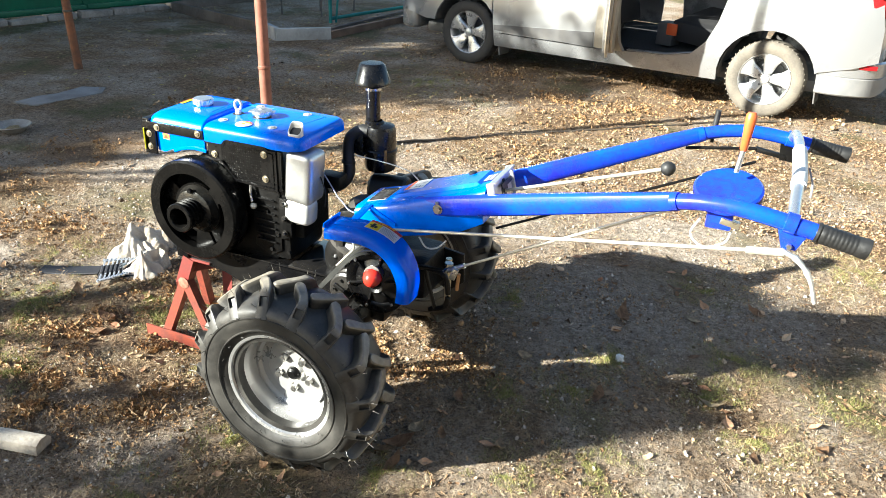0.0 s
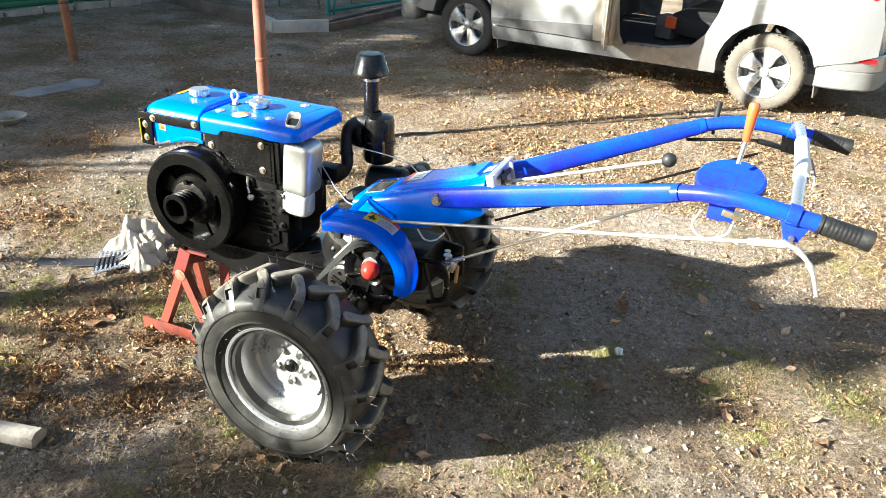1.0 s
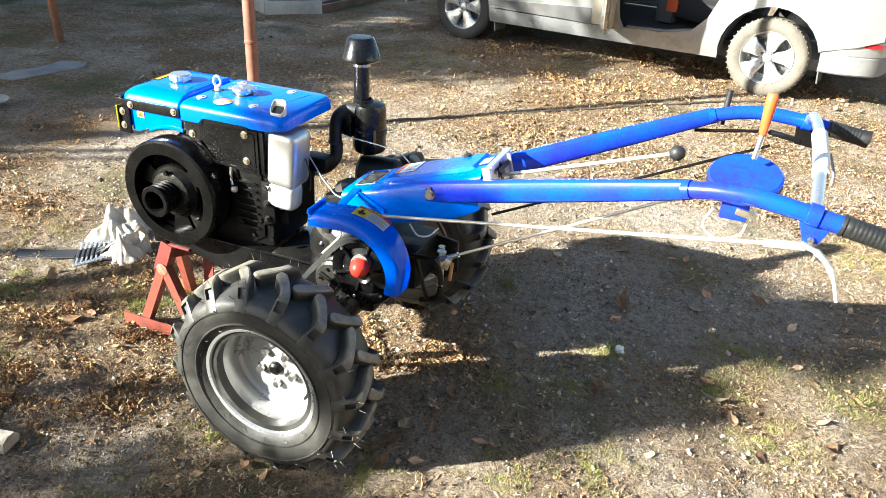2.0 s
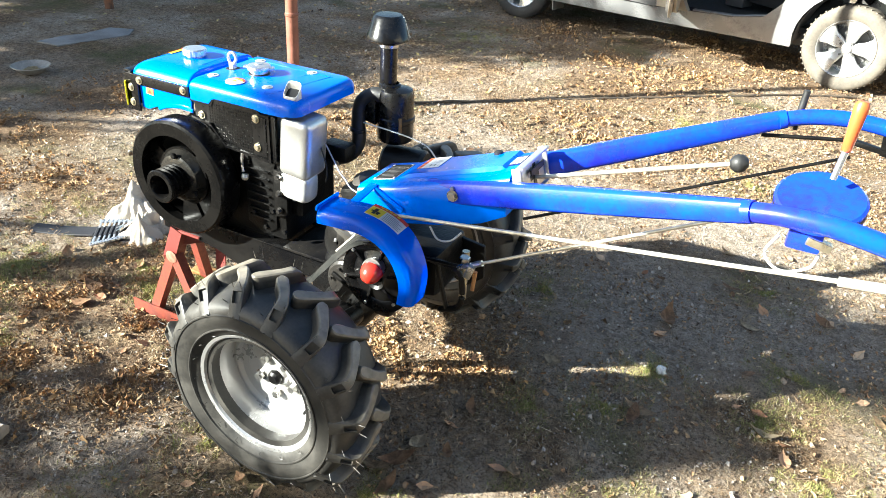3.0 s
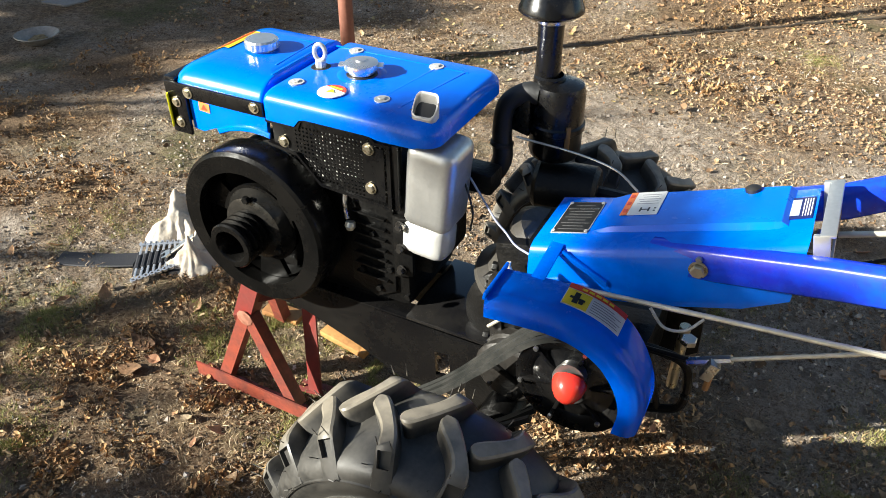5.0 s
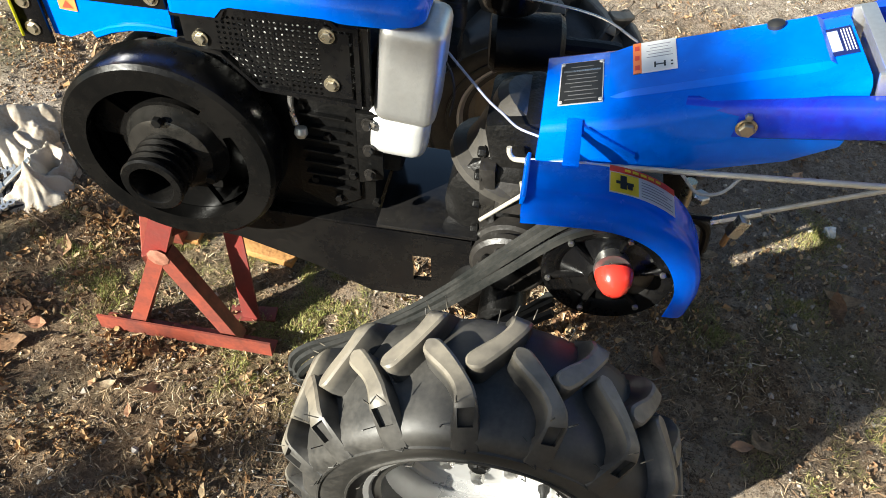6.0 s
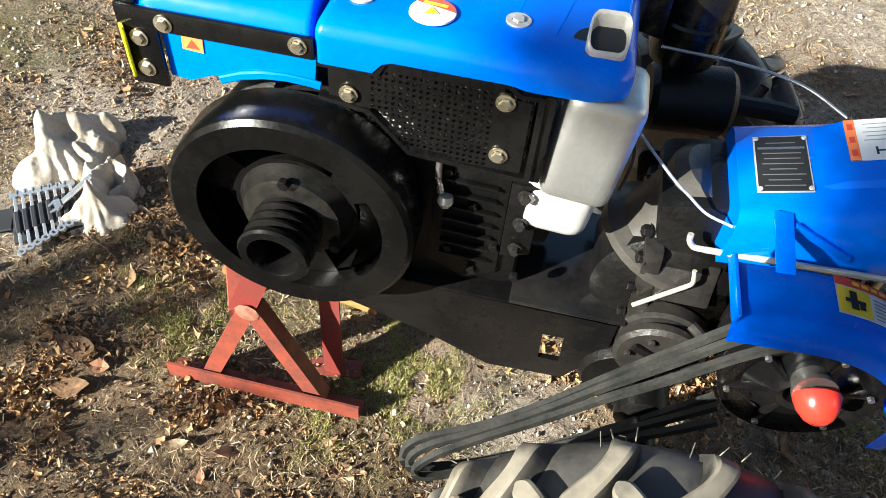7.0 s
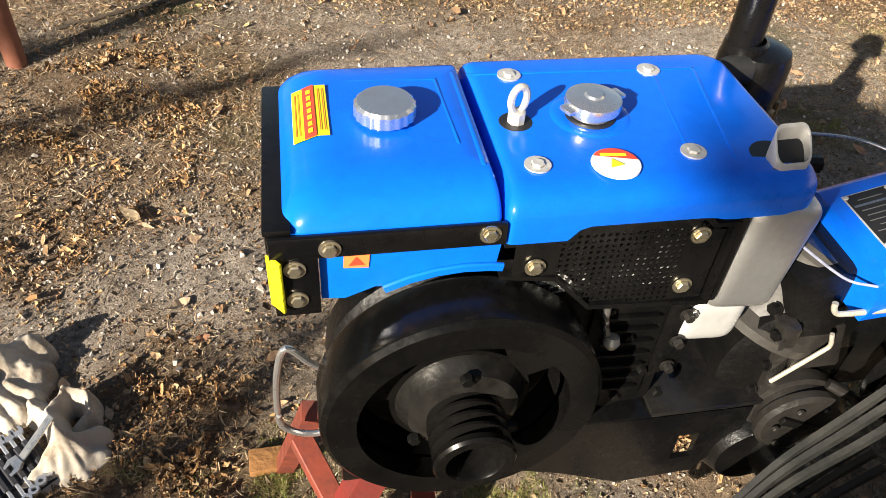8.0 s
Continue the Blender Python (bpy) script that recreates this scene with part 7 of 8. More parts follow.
def car_wheel(u, v, face, tyre_mat):
    c = Vector((u, v, 0.310))
    w_ = new("car_wheel")
    w_.parent, w_.matrix_basis = car, car.matrix_basis.inverted()
    s = 1 if face else -1
    ax = (0, -s, 0)
    t = lathe([(0.195, 0.10), (0.21, 0.005), (0.235, -0.006), (0.275, -0.004), (0.298, 0.006), (0.308, 0.022), (0.310, 0.05), (0.310, 0.13), (0.298, 0.17), (0.25, 0.18), (0.2, 0.17)], c, (0, 1 if not face else -1, 0), 56)
    for k in range(44):
        a = 2 * math.pi * k / 44
        box((0.012, 0.03, 0.012), c + Vector((0.3065 * math.cos(a), (0.03 if not face else -0.03), 0.3065 * math.sin(a))), (0, -math.degrees(a), 20), 0.0, bm=t)
    cpart("tyre", t, tyre_mat, "dusty road tyre", w_)
    d = (0, 1 if not face else -1, 0)
    cpart("rim", lathe([(0.200, 0.004), (0.205, 0.0), (0.208, 0.006), (0.196, 0.02), (0.185, 0.10), (0.185, 0.14), (0.0, 0.14)], c, d, 48), M_ALLOY, "silver alloy rim", w_)
    cpart("brake_disc", lathe([(0, 0.10), (0.15, 0.10), (0.15, 0.12)], c, d, 32), M_TRIM, "", w_)
    sg = 1 if not face else -1
    for k in range(5):
        a = 2 * math.pi / 5 * k + radians(28)
        sp_ = []
        for r, hw, dep in ((0.035, 0.028, 0.028), (0.08, 0.042, 0.018), (0.13, 0.052, 0.010), (0.170, 0.074, 0.008), (0.198, 0.105, 0.008)):
            sp_.append((r, hw, dep))
        b = bmesh.new()
        rows_ = []
        er, et = Vector((math.cos(a), 0, math.sin(a))), Vector((-math.sin(a), 0, math.cos(a)))
        for r, hw, dep in sp_:
            rows_.append([b.verts.new(c + er * r + et * q + Vector((0, sg * (dep + dd), 0))) for q, dd in ((-hw, 0.012), (-hw * 0.7, 0), (hw * 0.7, 0), (hw, 0.012), (hw, 0.035), (-hw, 0.035))])
        for p, q in zip(rows_, rows_[1:]):
            for k2 in range(6):
                b.faces.new((p[k2], p[(k2 + 1) % 6], q[(k2 + 1) % 6], q[k2]))
        b.faces.new(rows_[0])
        b.faces.new(rows_[-1])
        cpart("wheel_spoke", b, M_ALLOY, "", w_)
    cpart("wheel_cap", lathe([(0.04, 0.03), (0.038, 0.018), (0.028, 0.012), (0, 0.011)], c, d, 24), M_ALLOY, "", w_)
    for k in range(4):
        a = math.pi / 2 * k + 0.6
        cpart("wheel_bolt", lathe([(0.009, 0.03), (0.009, 0.014), (0, 0.014)], c + Vector((0.055 * math.cos(a), 0, 0.055 * math.sin(a))), d, 8), M_TRIM, "", w_)


car_wheel(0.02, 0.0, False, M_CTYRE)
car_wheel(WB + 0.02, 0.0, False, M_CTYRED)
car_wheel(0.02, WIDTH, True, M_CTYRED)
car_wheel(WB + 0.02, WIDTH, True, M_CTYRED)
tbx = thing("tool_case", *(CAR @ Vector((1.0, 0.42, 0.38))), "small dark box with an orange side on the car floor", "box")
bq = box((0.16, 0.16, 0.20), (0.99, 0.42, 0.50), (0, 0, 12), 0.01)
bmesh.ops.transform(bq, matrix=CAR, verts=bq.verts)
part("case_body", bq, M_TRIM, tbx)
bq = box((0.10, 0.02, 0.10), (0.94, 0.33, 0.55), (0, 0, 12), 0.004)
bmesh.ops.transform(bq, matrix=CAR, verts=bq.verts)
part("case_label", bq, M_ORANGE, tbx, "orange front panel")


# ---- litter, grass and pebbles ----
def cloud(name, base_v, base_f, places, material, label, category):
    """Many small pieces in one mesh; places: (x, y, z, rx, ry, rz, sx, sy, sz)."""
    bv = np.array(base_v, float)
    n, k = len(places), len(bv)
    P_ = np.array(places, float)
    cx, sx = np.cos(P_[:, 3]), np.sin(P_[:, 3])
    cy, sy = np.cos(P_[:, 4]), np.sin(P_[:, 4])
    cz, sz = np.cos(P_[:, 5]), np.sin(P_[:, 5])
    v = bv[None] * P_[:, None, 6:9]
    x, y, z = v[..., 0], v[..., 1], v[..., 2]
    y, z = y * cx[:, None] - z * sx[:, None], y * sx[:, None] + z * cx[:, None]
    x, z = x * cy[:, None] + z * sy[:, None], -x * sy[:, None] + z * cy[:, None]
    x, y = x * cz[:, None] - y * sz[:, None], x * sz[:, None] + y * cz[:, None]
    v = np.stack([x + P_[:, None, 0], y + P_[:, None, 1], z + P_[:, None, 2]], -1).reshape(-1, 3)
    f = [[i * k + q for q in face] for i in range(n) for face in base_f]
    me = bpy.data.meshes.new(name)
    me.from_pydata(v.tolist(), [], f)
    me.materials.append(material)
    return tagged(new(name, me), label, category, kind="stuff")


def rnd_mat(name, cols, rough=0.8, trans=0.0):
    """A material whose colour is drawn for every piece."""
    m = bpy.data.materials.new(name)
    m.use_nodes = True
    n, l = m.node_tree.nodes, m.node_tree.links
    b = n["Principled BSDF"]
    g = n.new("ShaderNodeNewGeometry")
    r = n.new("ShaderNodeValToRGB")
    r.color_ramp.interpolation = "LINEAR"
    els = r.color_ramp.elements
    els[0].position, els[0].color = 0, (*cols[0], 1)
    els[1].position, els[1].color = 1, (*cols[-1], 1)
    for i, c in enumerate(cols[1:-1]):
        e = els.new((i + 1) / (len(cols) - 1))
        e.color = (*c, 1)
    l.new(g.outputs["Random Per Island"], r.inputs["Fac"])
    tcn = n.new("ShaderNodeTexCoord")
    nz = n.new("ShaderNodeTexNoise")
    nz.inputs["Scale"].default_value = 120
    l.new(tcn.outputs["Object"], nz.inputs["Vector"])
    mr = n.new("ShaderNodeMapRange")
    mr.inputs["To Min"].default_value, mr.inputs["To Max"].default_value = 0.7, 1.25
    l.new(nz.outputs["Fac"], mr.inputs["Value"])
    h = n.new("ShaderNodeHueSaturation")
    l.new(mr.outputs["Result"], h.inputs["Value"])
    l.new(r.outputs["Color"], h.inputs["Color"])
    l.new(h.outputs["Color"], b.inputs["Base Color"])
    b.inputs["Roughness"].default_value = rough
    b.inputs["Specular IOR Level"].default_value = 0.25
    return m


def zone(n, x0, x1, y0, y1):
    return NPR.uniform(x0, x1, n), NPR.uniform(y0, y1, n)


def field(x, y, s, seed):
    return noise.noise(Vector((x * s + seed, y * s - seed, seed * 0.37)))


def clear_of(x, y):
    """Free of the wheels."""
    return not (((x - 0.033) ** 2 < 0.03 and (-0.11 < y < 0.08 or 0.9 < y < 1.1)))


leaf_v = [(-0.5, 0, 0.10), (-0.25, -0.22, 0.06), (0.1, -0.27, 0.05), (0.5, 0, 0.14), (0.1, 0.25, 0.09), (-0.25, 0.2, 0.02), (-0.1, 0.0, 0.0), (0.25, 0.0, 0.02)]
leaf_f = [(0, 1, 6), (1, 2, 7, 6), (2, 3, 7), (3, 4, 7), (4, 5, 6, 7), (5, 0, 6)]
# torn and crumpled scraps of leaf, in four shapes
SCRAPS = []
for k in range(4):
    rs = random.Random(400 + k)
    ring = []
    for i in range(8):
        a, r = i * 0.785 + rs.uniform(-0.25, 0.25), rs.uniform(0.20, 0.52)
        ring.append((r * math.cos(a) * 1.15, r * math.sin(a) * 0.8, rs.uniform(-0.05, 0.22)))
    SCRAPS.append((ring + [(rs.uniform(-0.1, 0.1), rs.uniform(-0.1, 0.1), rs.uniform(0.0, 0.10))], [(i, (i + 1) % 8, 8) for i in range(8)]))


def scraps(name, places, material, label, category):
    """Leaf scraps of all four shapes, as one mesh."""
    v, f = [], []
    for k, (bv, bf) in enumerate(SCRAPS):
        ob = cloud(name, bv, bf, places[k::4], material, label, category)
        o = len(v)
        v += [tuple(p.co) for p in ob.data.vertices]
        f += [[q + o for q in p.vertices] for p in ob.data.polygons]
        me = ob.data
        bpy.data.objects.remove(ob)
        bpy.data.meshes.remove(me)
    me = bpy.data.meshes.new(name)
    me.from_pydata(v, [], f)
    me.materials.append(material)
    return tagged(new(name, me), label, category, kind="stuff")


pl = []
for x, y in zip(*zone(70000, -3.2, 3.6, -0.9, 6.2)):
    d = 0.10 + 2.1 * max(0, field(x, y, 1.7, 3.3) + 0.6 * field(x, y, 5.5, 1.3) - 0.02)
    if 2.6 < y < 5.2 and -0.6 < x < 3.4:
        d += 0.40
    if NPR.rand() < d * (1 - 0.7 * min(1, bare_lightened(x, y))) and clear_of(x, y):
        s = (NPR.uniform(0.006, 0.019) if NPR.rand() < 0.93 else NPR.uniform(0.022, 0.042)) * (1.3 if y > 2.5 else 1)
        pl.append((x, y, ground_z(x, y) + 0.002, NPR.normal(0, 0.5), NPR.normal(0, 0.5), NPR.uniform(0, 6.28), s, s * NPR.uniform(0.6, 1.1), s * NPR.uniform(0.6, 2.6)))
for x, y in zip(*zone(16000, -1.9, 1.7, -0.5, 1.6)):
    if clear_of(x, y) and NPR.rand() < 0.40 + field(x, y, 3.0, 7.9):
        s = NPR.uniform(0.008, 0.024)
        pl.append((x, y, ground_z(x, y) + 0.002, NPR.normal(0, 0.6), NPR.normal(0, 0.6), NPR.uniform(0, 6.28), s, s * NPR.uniform(0.5, 1.0), s * NPR.uniform(1.0, 3.0)))
for x, y in zip(*zone(30000, 0.2, 3.6, 2.5, 4.8)):
    if NPR.rand() < 2.2 * max(0, field(x, y, 1.4, 9.2) + 0.6 * field(x, y, 4.5, 3.9) + 0.05):
        s = NPR.uniform(0.009, 0.024)
        pl.append((x, y, ground_z(x, y) + 0.004, NPR.normal(0, 0.4), NPR.normal(0, 0.4), NPR.uniform(0, 6.28), s, s, s * NPR.uniform(0.5, 2.0)))
for x, y in zip(*zone(5000, -8, 4, 3.5, 10)):
    if NPR.rand() < 0.6:
        s = NPR.uniform(0.015, 0.04)
        pl.append((x, y, ground_z(x, y) + 0.004, NPR.normal(0, 0.3), NPR.normal(0, 0.3), NPR.uniform(0, 6.28), s, s, s))
scraps("leaf_litter", pl, rnd_mat("dry_litter_leaves", [(0.07, 0.042, 0.026), (0.32, 0.195, 0.105), (0.56, 0.41, 0.245), (0.15, 0.088, 0.05), (0.46, 0.31, 0.17), (0.08, 0.05, 0.03), (0.38, 0.225, 0.12)]), "scattered small scraps of dry brown leaves", "leaf litter")

# russet drifts of crumpled leaves and stalks
pl = []
drift = random.Random(77)
for dx, dy, dr in DRIFT:
    far_ = dy > 2.8
    for j in range(int((2400 if far_ else 5600) * dr)):
        a, r = drift.uniform(0, 6.28), dr * drift.betavariate(1.2, 1.9) * 1.5
        x, y = dx + r * 1.3 * math.cos(a), dy + r * math.sin(a)
        if not clear_of(x, y) or field(x, y, 9, 4.4) < -0.10:
            continue
        s = drift.uniform(0.006, 0.016) if drift.random() < 0.84 else drift.uniform(0.018, 0.036)
        s *= 1.5 if far_ else 1
        pl.append((x, y, ground_z(x, y) + 0.004 + drift.uniform(0, 0.008), drift.gauss(0, 0.75), drift.gauss(0, 0.75), drift.uniform(0, 6.28), s * drift.uniform(0.8, 1.5), s * drift.uniform(0.35, 0.9), s * drift.uniform(0.8, 2.6)))
scraps("leaf_drifts", pl, rnd_mat("russet_leaves", [(0.12, 0.062, 0.030), (0.36, 0.200, 0.085), (0.50, 0.32, 0.15), (0.22, 0.118, 0.055), (0.60, 0.45, 0.26), (0.08, 0.045, 0.026), (0.44, 0.265, 0.115)]), "drifts of crumpled russet leaves and stalks", "leaf litter")

# straw and fine dead grass: thin bent blades
blade_v = [(-0.5, -0.03, 0), (-0.5, 0.03, 0), (0.0, 0.055, 0.10), (0.0, 0.0, 0.10), (0.5, -0.05, 0.02)]
blade_f = [(0, 1, 2, 3), (3, 2, 4)]
fibre_v = [(-0.5, -0.020, 0), (-0.5, 0.020, 0), (-0.15, 0.085, 0.10), (-0.15, 0.050, 0.11), (0.20, 0.060, 0.12), (0.20, 0.030, 0.13), (0.5, -0.06, 0.03)]
fibre_f = [(0, 1, 2, 3), (3, 2, 4, 5), (5, 4, 6)]
pl = []
for x, y in zip(*zone(300000, -2.6, 3.0, -0.9, 4.2)):
    if NPR.rand() < 0.12 + 1.1 * max(0, field(x, y, 1.3, 8.1) + 0.5 * field(x, y, 6.0, 4.1) + 0.18) * (1 - 0.85 * min(1, bare_lightened(x, y))) and clear_of(x, y):
        s = NPR.uniform(0.008, 0.034) * (1.0 if y < 1.6 else 1.35)
        pl.append((x, y, ground_z(x, y) + 0.002, NPR.normal(0, 0.5), NPR.normal(-0.1, 0.35), NPR.uniform(0, 6.28), s, s * NPR.choice((-1.1, 1.1)), s * 1.5))
cloud("dead_grass", blade_v, blade_f, pl, rnd_mat("straw_blades", [(0.13, 0.08, 0.045), (0.38, 0.27, 0.15), (0.58, 0.47, 0.31), (0.24, 0.145, 0.08), (0.08, 0.05, 0.03), (0.33, 0.205, 0.11)]), "fine dead grass and straw on the soil", "grass")

# matted dry thatch close to the machine
pl = []
for x, y in zip(*zone(300000, -1.85, 1.6, -0.55, 2.3)):
    if NPR.rand() < (0.16 + 1.0 * max(0, field(x, y, 1.6, 6.1) + 0.6 * field(x, y, 5.0, 2.7) + 0.12)) * (1 - 0.85 * min(1, bare_lightened(x, y))) * (1 if y < 0.8 else 0.6) and clear_of(x, y):
        s = NPR.uniform(0.006, 0.022) if NPR.rand() < 0.95 else NPR.uniform(0.022, 0.036)
        pl.append((x, y, ground_z(x, y) + 0.001, NPR.normal(0, 0.5), NPR.normal(-0.08, 0.30), NPR.uniform(0, 6.28), s, s * NPR.choice((-1.0, 1.0)) * NPR.uniform(0.6, 1.5), s * NPR.uniform(0.6, 2.2)))
cloud("dry_thatch", fibre_v, fibre_f, pl, rnd_mat("thatch_fibres", [(0.07, 0.044, 0.026), (0.40, 0.295, 0.185), (0.70, 0.59, 0.42), (0.17, 0.108, 0.062), (0.50, 0.385, 0.25), (0.05, 0.032, 0.02), (0.28, 0.185, 0.105)]), "matted fibres of dry grass and roots on the soil", "grass")

# yellow leaves under the trees
pl = []
for x, y in zip(*zone(1700, -8.0, 0.5, 2.6, 9.0)):
    s = NPR.uniform(0.018, 0.042)
    pl.append((x, y, ground_z(x, y) + 0.006, NPR.normal(0, 0.3), NPR.normal(0, 0.3), NPR.uniform(0, 6.28), s, s, s))
cloud("yellow_leaves", leaf_v, leaf_f, pl, rnd_mat("yellowed_leaves", [(0.40, 0.30, 0.12), (0.55, 0.45, 0.18), (0.30, 0.19, 0.09), (0.48, 0.40, 0.20)]), "scattered yellow fallen leaves", "leaf litter")

# green tufts
up_v = [(-0.02, 0, 0), (0.02, 0, 0), (0.017, 0.14, 0.5), (-0.017, 0.14, 0.5), (0.0, 0.48, 0.85)]
PATCH = [(-1.35, -0.04, 0.2), (-1.15, -0.09, 0.14), (-1.55, 0.15, 0.2), (-1.47, 0.32, 0.22), (-1.1, 0.57, 0.12), (-0.82, 0.60, 0.13), (-0.36, 0.44, 0.20), (-0.51, 0.33, 0.16), (-0.44, 0.58, 0.16), (-0.55, 0.64, 0.14), (-0.93, 0.45, 0.12), (1.30, 1.19, 0.2), (1.22, 0.91, 0.2), (1.42, 0.73, 0.2), (1.71, 1.07, 0.2), (0.92, 0.34, 0.2), (0.68, 0.2, 0.16), (0.85, 0.97, 0.16), (0.43, 3.6, 0.25), (0.94, 2.85, 0.22), (-0.2, -0.03, 0.15), (-0.31, -0.35, 0.2), (1.15, 1.75, 0.22), (-1.56, 4.7, 0.5), (1.8, 2.24, 0.3), (0.55, 0.58, 0.16), (0.3, 0.02, 0.14), (-1.7, 0.7, 0.25), (0.76, 0.72, 0.18), (0.35, 1.25, 0.2)]
pl = []
for q, (px_, py_, pr) in enumerate(PATCH):
    for k in range(int((38000 if q < 11 else 22000) * pr)):
        a, r = NPR.uniform(0, 6.28), pr * NPR.beta(1.2, 2.2) * 1.4
        x, y = px_ + r * math.cos(a), py_ + r * math.sin(a)
        if field(x, y, 14, 2.2) < -0.05 or not clear_of(x, y):
            continue
        s = NPR.uniform(0.007, 0.023)
        pl.append((x, y, ground_z(x, y) - 0.002, NPR.normal(0, 0.45), NPR.normal(0, 0.45), NPR.uniform(0, 6.28), s * 1.5, s, s))
cloud("grass_tufts", up_v, blade_f, pl, rnd_mat("green_blades", [(0.10, 0.14, 0.028), (0.23, 0.26, 0.06), (0.40, 0.37, 0.13), (0.14, 0.165, 0.04), (0.50, 0.41, 0.20), (0.30, 0.22, 0.11)]), "short green and yellowing grass tufts", "grass")

# pebbles and crumbs of soil
peb_v = [(0.55, 0.05, 0.08), (0.1, 0.48, -0.1), (-0.5, 0.1, 0.05), (-0.08, -0.52, 0.0), (0.05, -0.04, 0.45), (0.0, 0.0, -0.4), (0.36, -0.34, 0.22), (-0.3, 0.33, 0.26)]
peb_f = [(0, 1, 4), (1, 7, 4), (7, 2, 4), (2, 3, 4), (3, 6, 4), (6, 0, 4), (0, 5, 1), (1, 5, 2, 7), (2, 5, 3), (3, 5, 0, 6)]


def strew(n, x0, x1, y0, y1, lo, hi, big, thin):
    out = []
    for x, y in zip(*zone(n, x0, x1, y0, y1)):
        if clear_of(x, y) and NPR.rand() < thin + 0.4 * min(1, bare_lightened(x, y)) + field(x, y, 0.9, 5.5) + 0.5 * field(x, y, 4.0, 7.7):
            s = NPR.uniform(lo, hi) if NPR.rand() > big else NPR.uniform(0.012, 0.024)
            out.append((x, y, ground_z(x, y) + s * 0.12, NPR.uniform(0, 6), NPR.uniform(0, 6), NPR.uniform(0, 6), s, s * NPR.uniform(0.6, 1), s * NPR.uniform(0.5, 0.9)))
    return out


cloud("pebbles", peb_v, peb_f, strew(26000, -2.4, 2.8, -0.9, 3.8, 0.005, 0.013, 0.10, 0.45), rnd_mat("gravel_stones", [(0.17, 0.14, 0.11), (0.44, 0.39, 0.34), (0.30, 0.25, 0.20), (0.62, 0.57, 0.50), (0.14, 0.11, 0.085)]), "loose small stones", "gravel")
cloud("soil_crumbs", peb_v, peb_f, strew(58000, -1.9, 1.8, -0.7, 2.3, 0.003, 0.009, 0.0, 0.6), rnd_mat("crumbly_soil", [(0.10, 0.078, 0.058), (0.24, 0.20, 0.155), (0.16, 0.128, 0.095), (0.34, 0.295, 0.24), (0.075, 0.055, 0.04)]), "crumbs of trampled soil", "soil")

# whole curled leaves, strewn
cl_v, cl_f = [], []
for i, wv in enumerate((0.04, 0.30, 0.48, 0.50, 0.36, 0.16, 0.02)):
    u = i / 6 - 0.5
    h = 0.55 * u * u + 0.03 * math.sin(i * 2.3)
    cl_v += [(u, -wv * 0.52, h + 0.30 * wv + 0.03 * math.sin(i * 3.1)), (u, 0.0, h), (u, wv * 0.5, h + 0.22 * wv + 0.04 * math.cos(i * 2.7))]
    if i:
        a = 3 * i
        cl_f += [(a - 3, a, a + 1, a - 2), (a - 2, a + 1, a + 2, a - 1)]
pl = []
for x, y in zip(*zone(300, -1.9, 2.0, -0.6, 2.6)):
    if clear_of(x, y) and NPR.rand() < 0.30 + 0.9 * field(x, y, 1.5, 6.6) + (0.25 if x > 0.15 else 0):
        s = NPR.uniform(0.030, 0.075)
        pl.append((x, y, ground_z(x, y) + 0.004, NPR.normal(0, 0.35), NPR.normal(0, 0.3), NPR.uniform(0, 6.28), s, s * NPR.uniform(0.7, 1.2), s * NPR.uniform(0.5, 1.2)))
cloud("loose_leaves", cl_v, cl_f, pl, rnd_mat("curled_brown_leaves", [(0.30, 0.15, 0.085), (0.52, 0.33, 0.19), (0.40, 0.22, 0.12), (0.62, 0.46, 0.30), (0.24, 0.12, 0.07)]), "whole curled brown leaves strewn on the soil", "leaf litter")

# twigs
pl = []
for x, y in zip(*zone(420, -2.4, 2.8, -0.9, 4.2)):
    s = NPR.uniform(0.04, 0.14)
    pl.append((x, y, ground_z(x, y) + 0.006, NPR.normal(0, 0.2), NPR.normal(0, 0.12), NPR.uniform(0, 6.28), s, s * 0.6 if NPR.rand() < 0.3 else 0.06, s * 0.4))
tw_v = [(-0.5, -0.015, 0), (-0.5, 0.015, 0.01), (-0.5, 0.0, 0.03), (0.05, 0.05, 0.03), (0.05, 0.08, 0.04), (0.05, 0.065, 0.06), (0.5, -0.03, 0.02)]
tw_f = [(0, 1, 4, 3), (1, 2, 5, 4), (2, 0, 3, 5), (3, 4, 6), (4, 5, 6), (5, 3, 6)]
cloud("twigs", tw_v, tw_f, pl, rnd_mat("twig_bark", [(0.14, 0.09, 0.06), (0.3, 0.22, 0.14), (0.09, 0.06, 0.04)]), "thin dry twigs on the ground", "twigs")

# ---- unseen trees added up-sun, outside the yard, to throw the dappled shade ----
M_BARK = mat("tree_bark", (0.14, 0.11, 0.085), 0.9, col2=(0.08, 0.06, 0.05), scale=5, fine=40, bump=0.6)
M_LEAVES = rnd_mat("autumn_foliage", [(0.05, 0.08, 0.02), (0.12, 0.12, 0.03), (0.22, 0.15, 0.04), (0.07, 0.09, 0.02)])


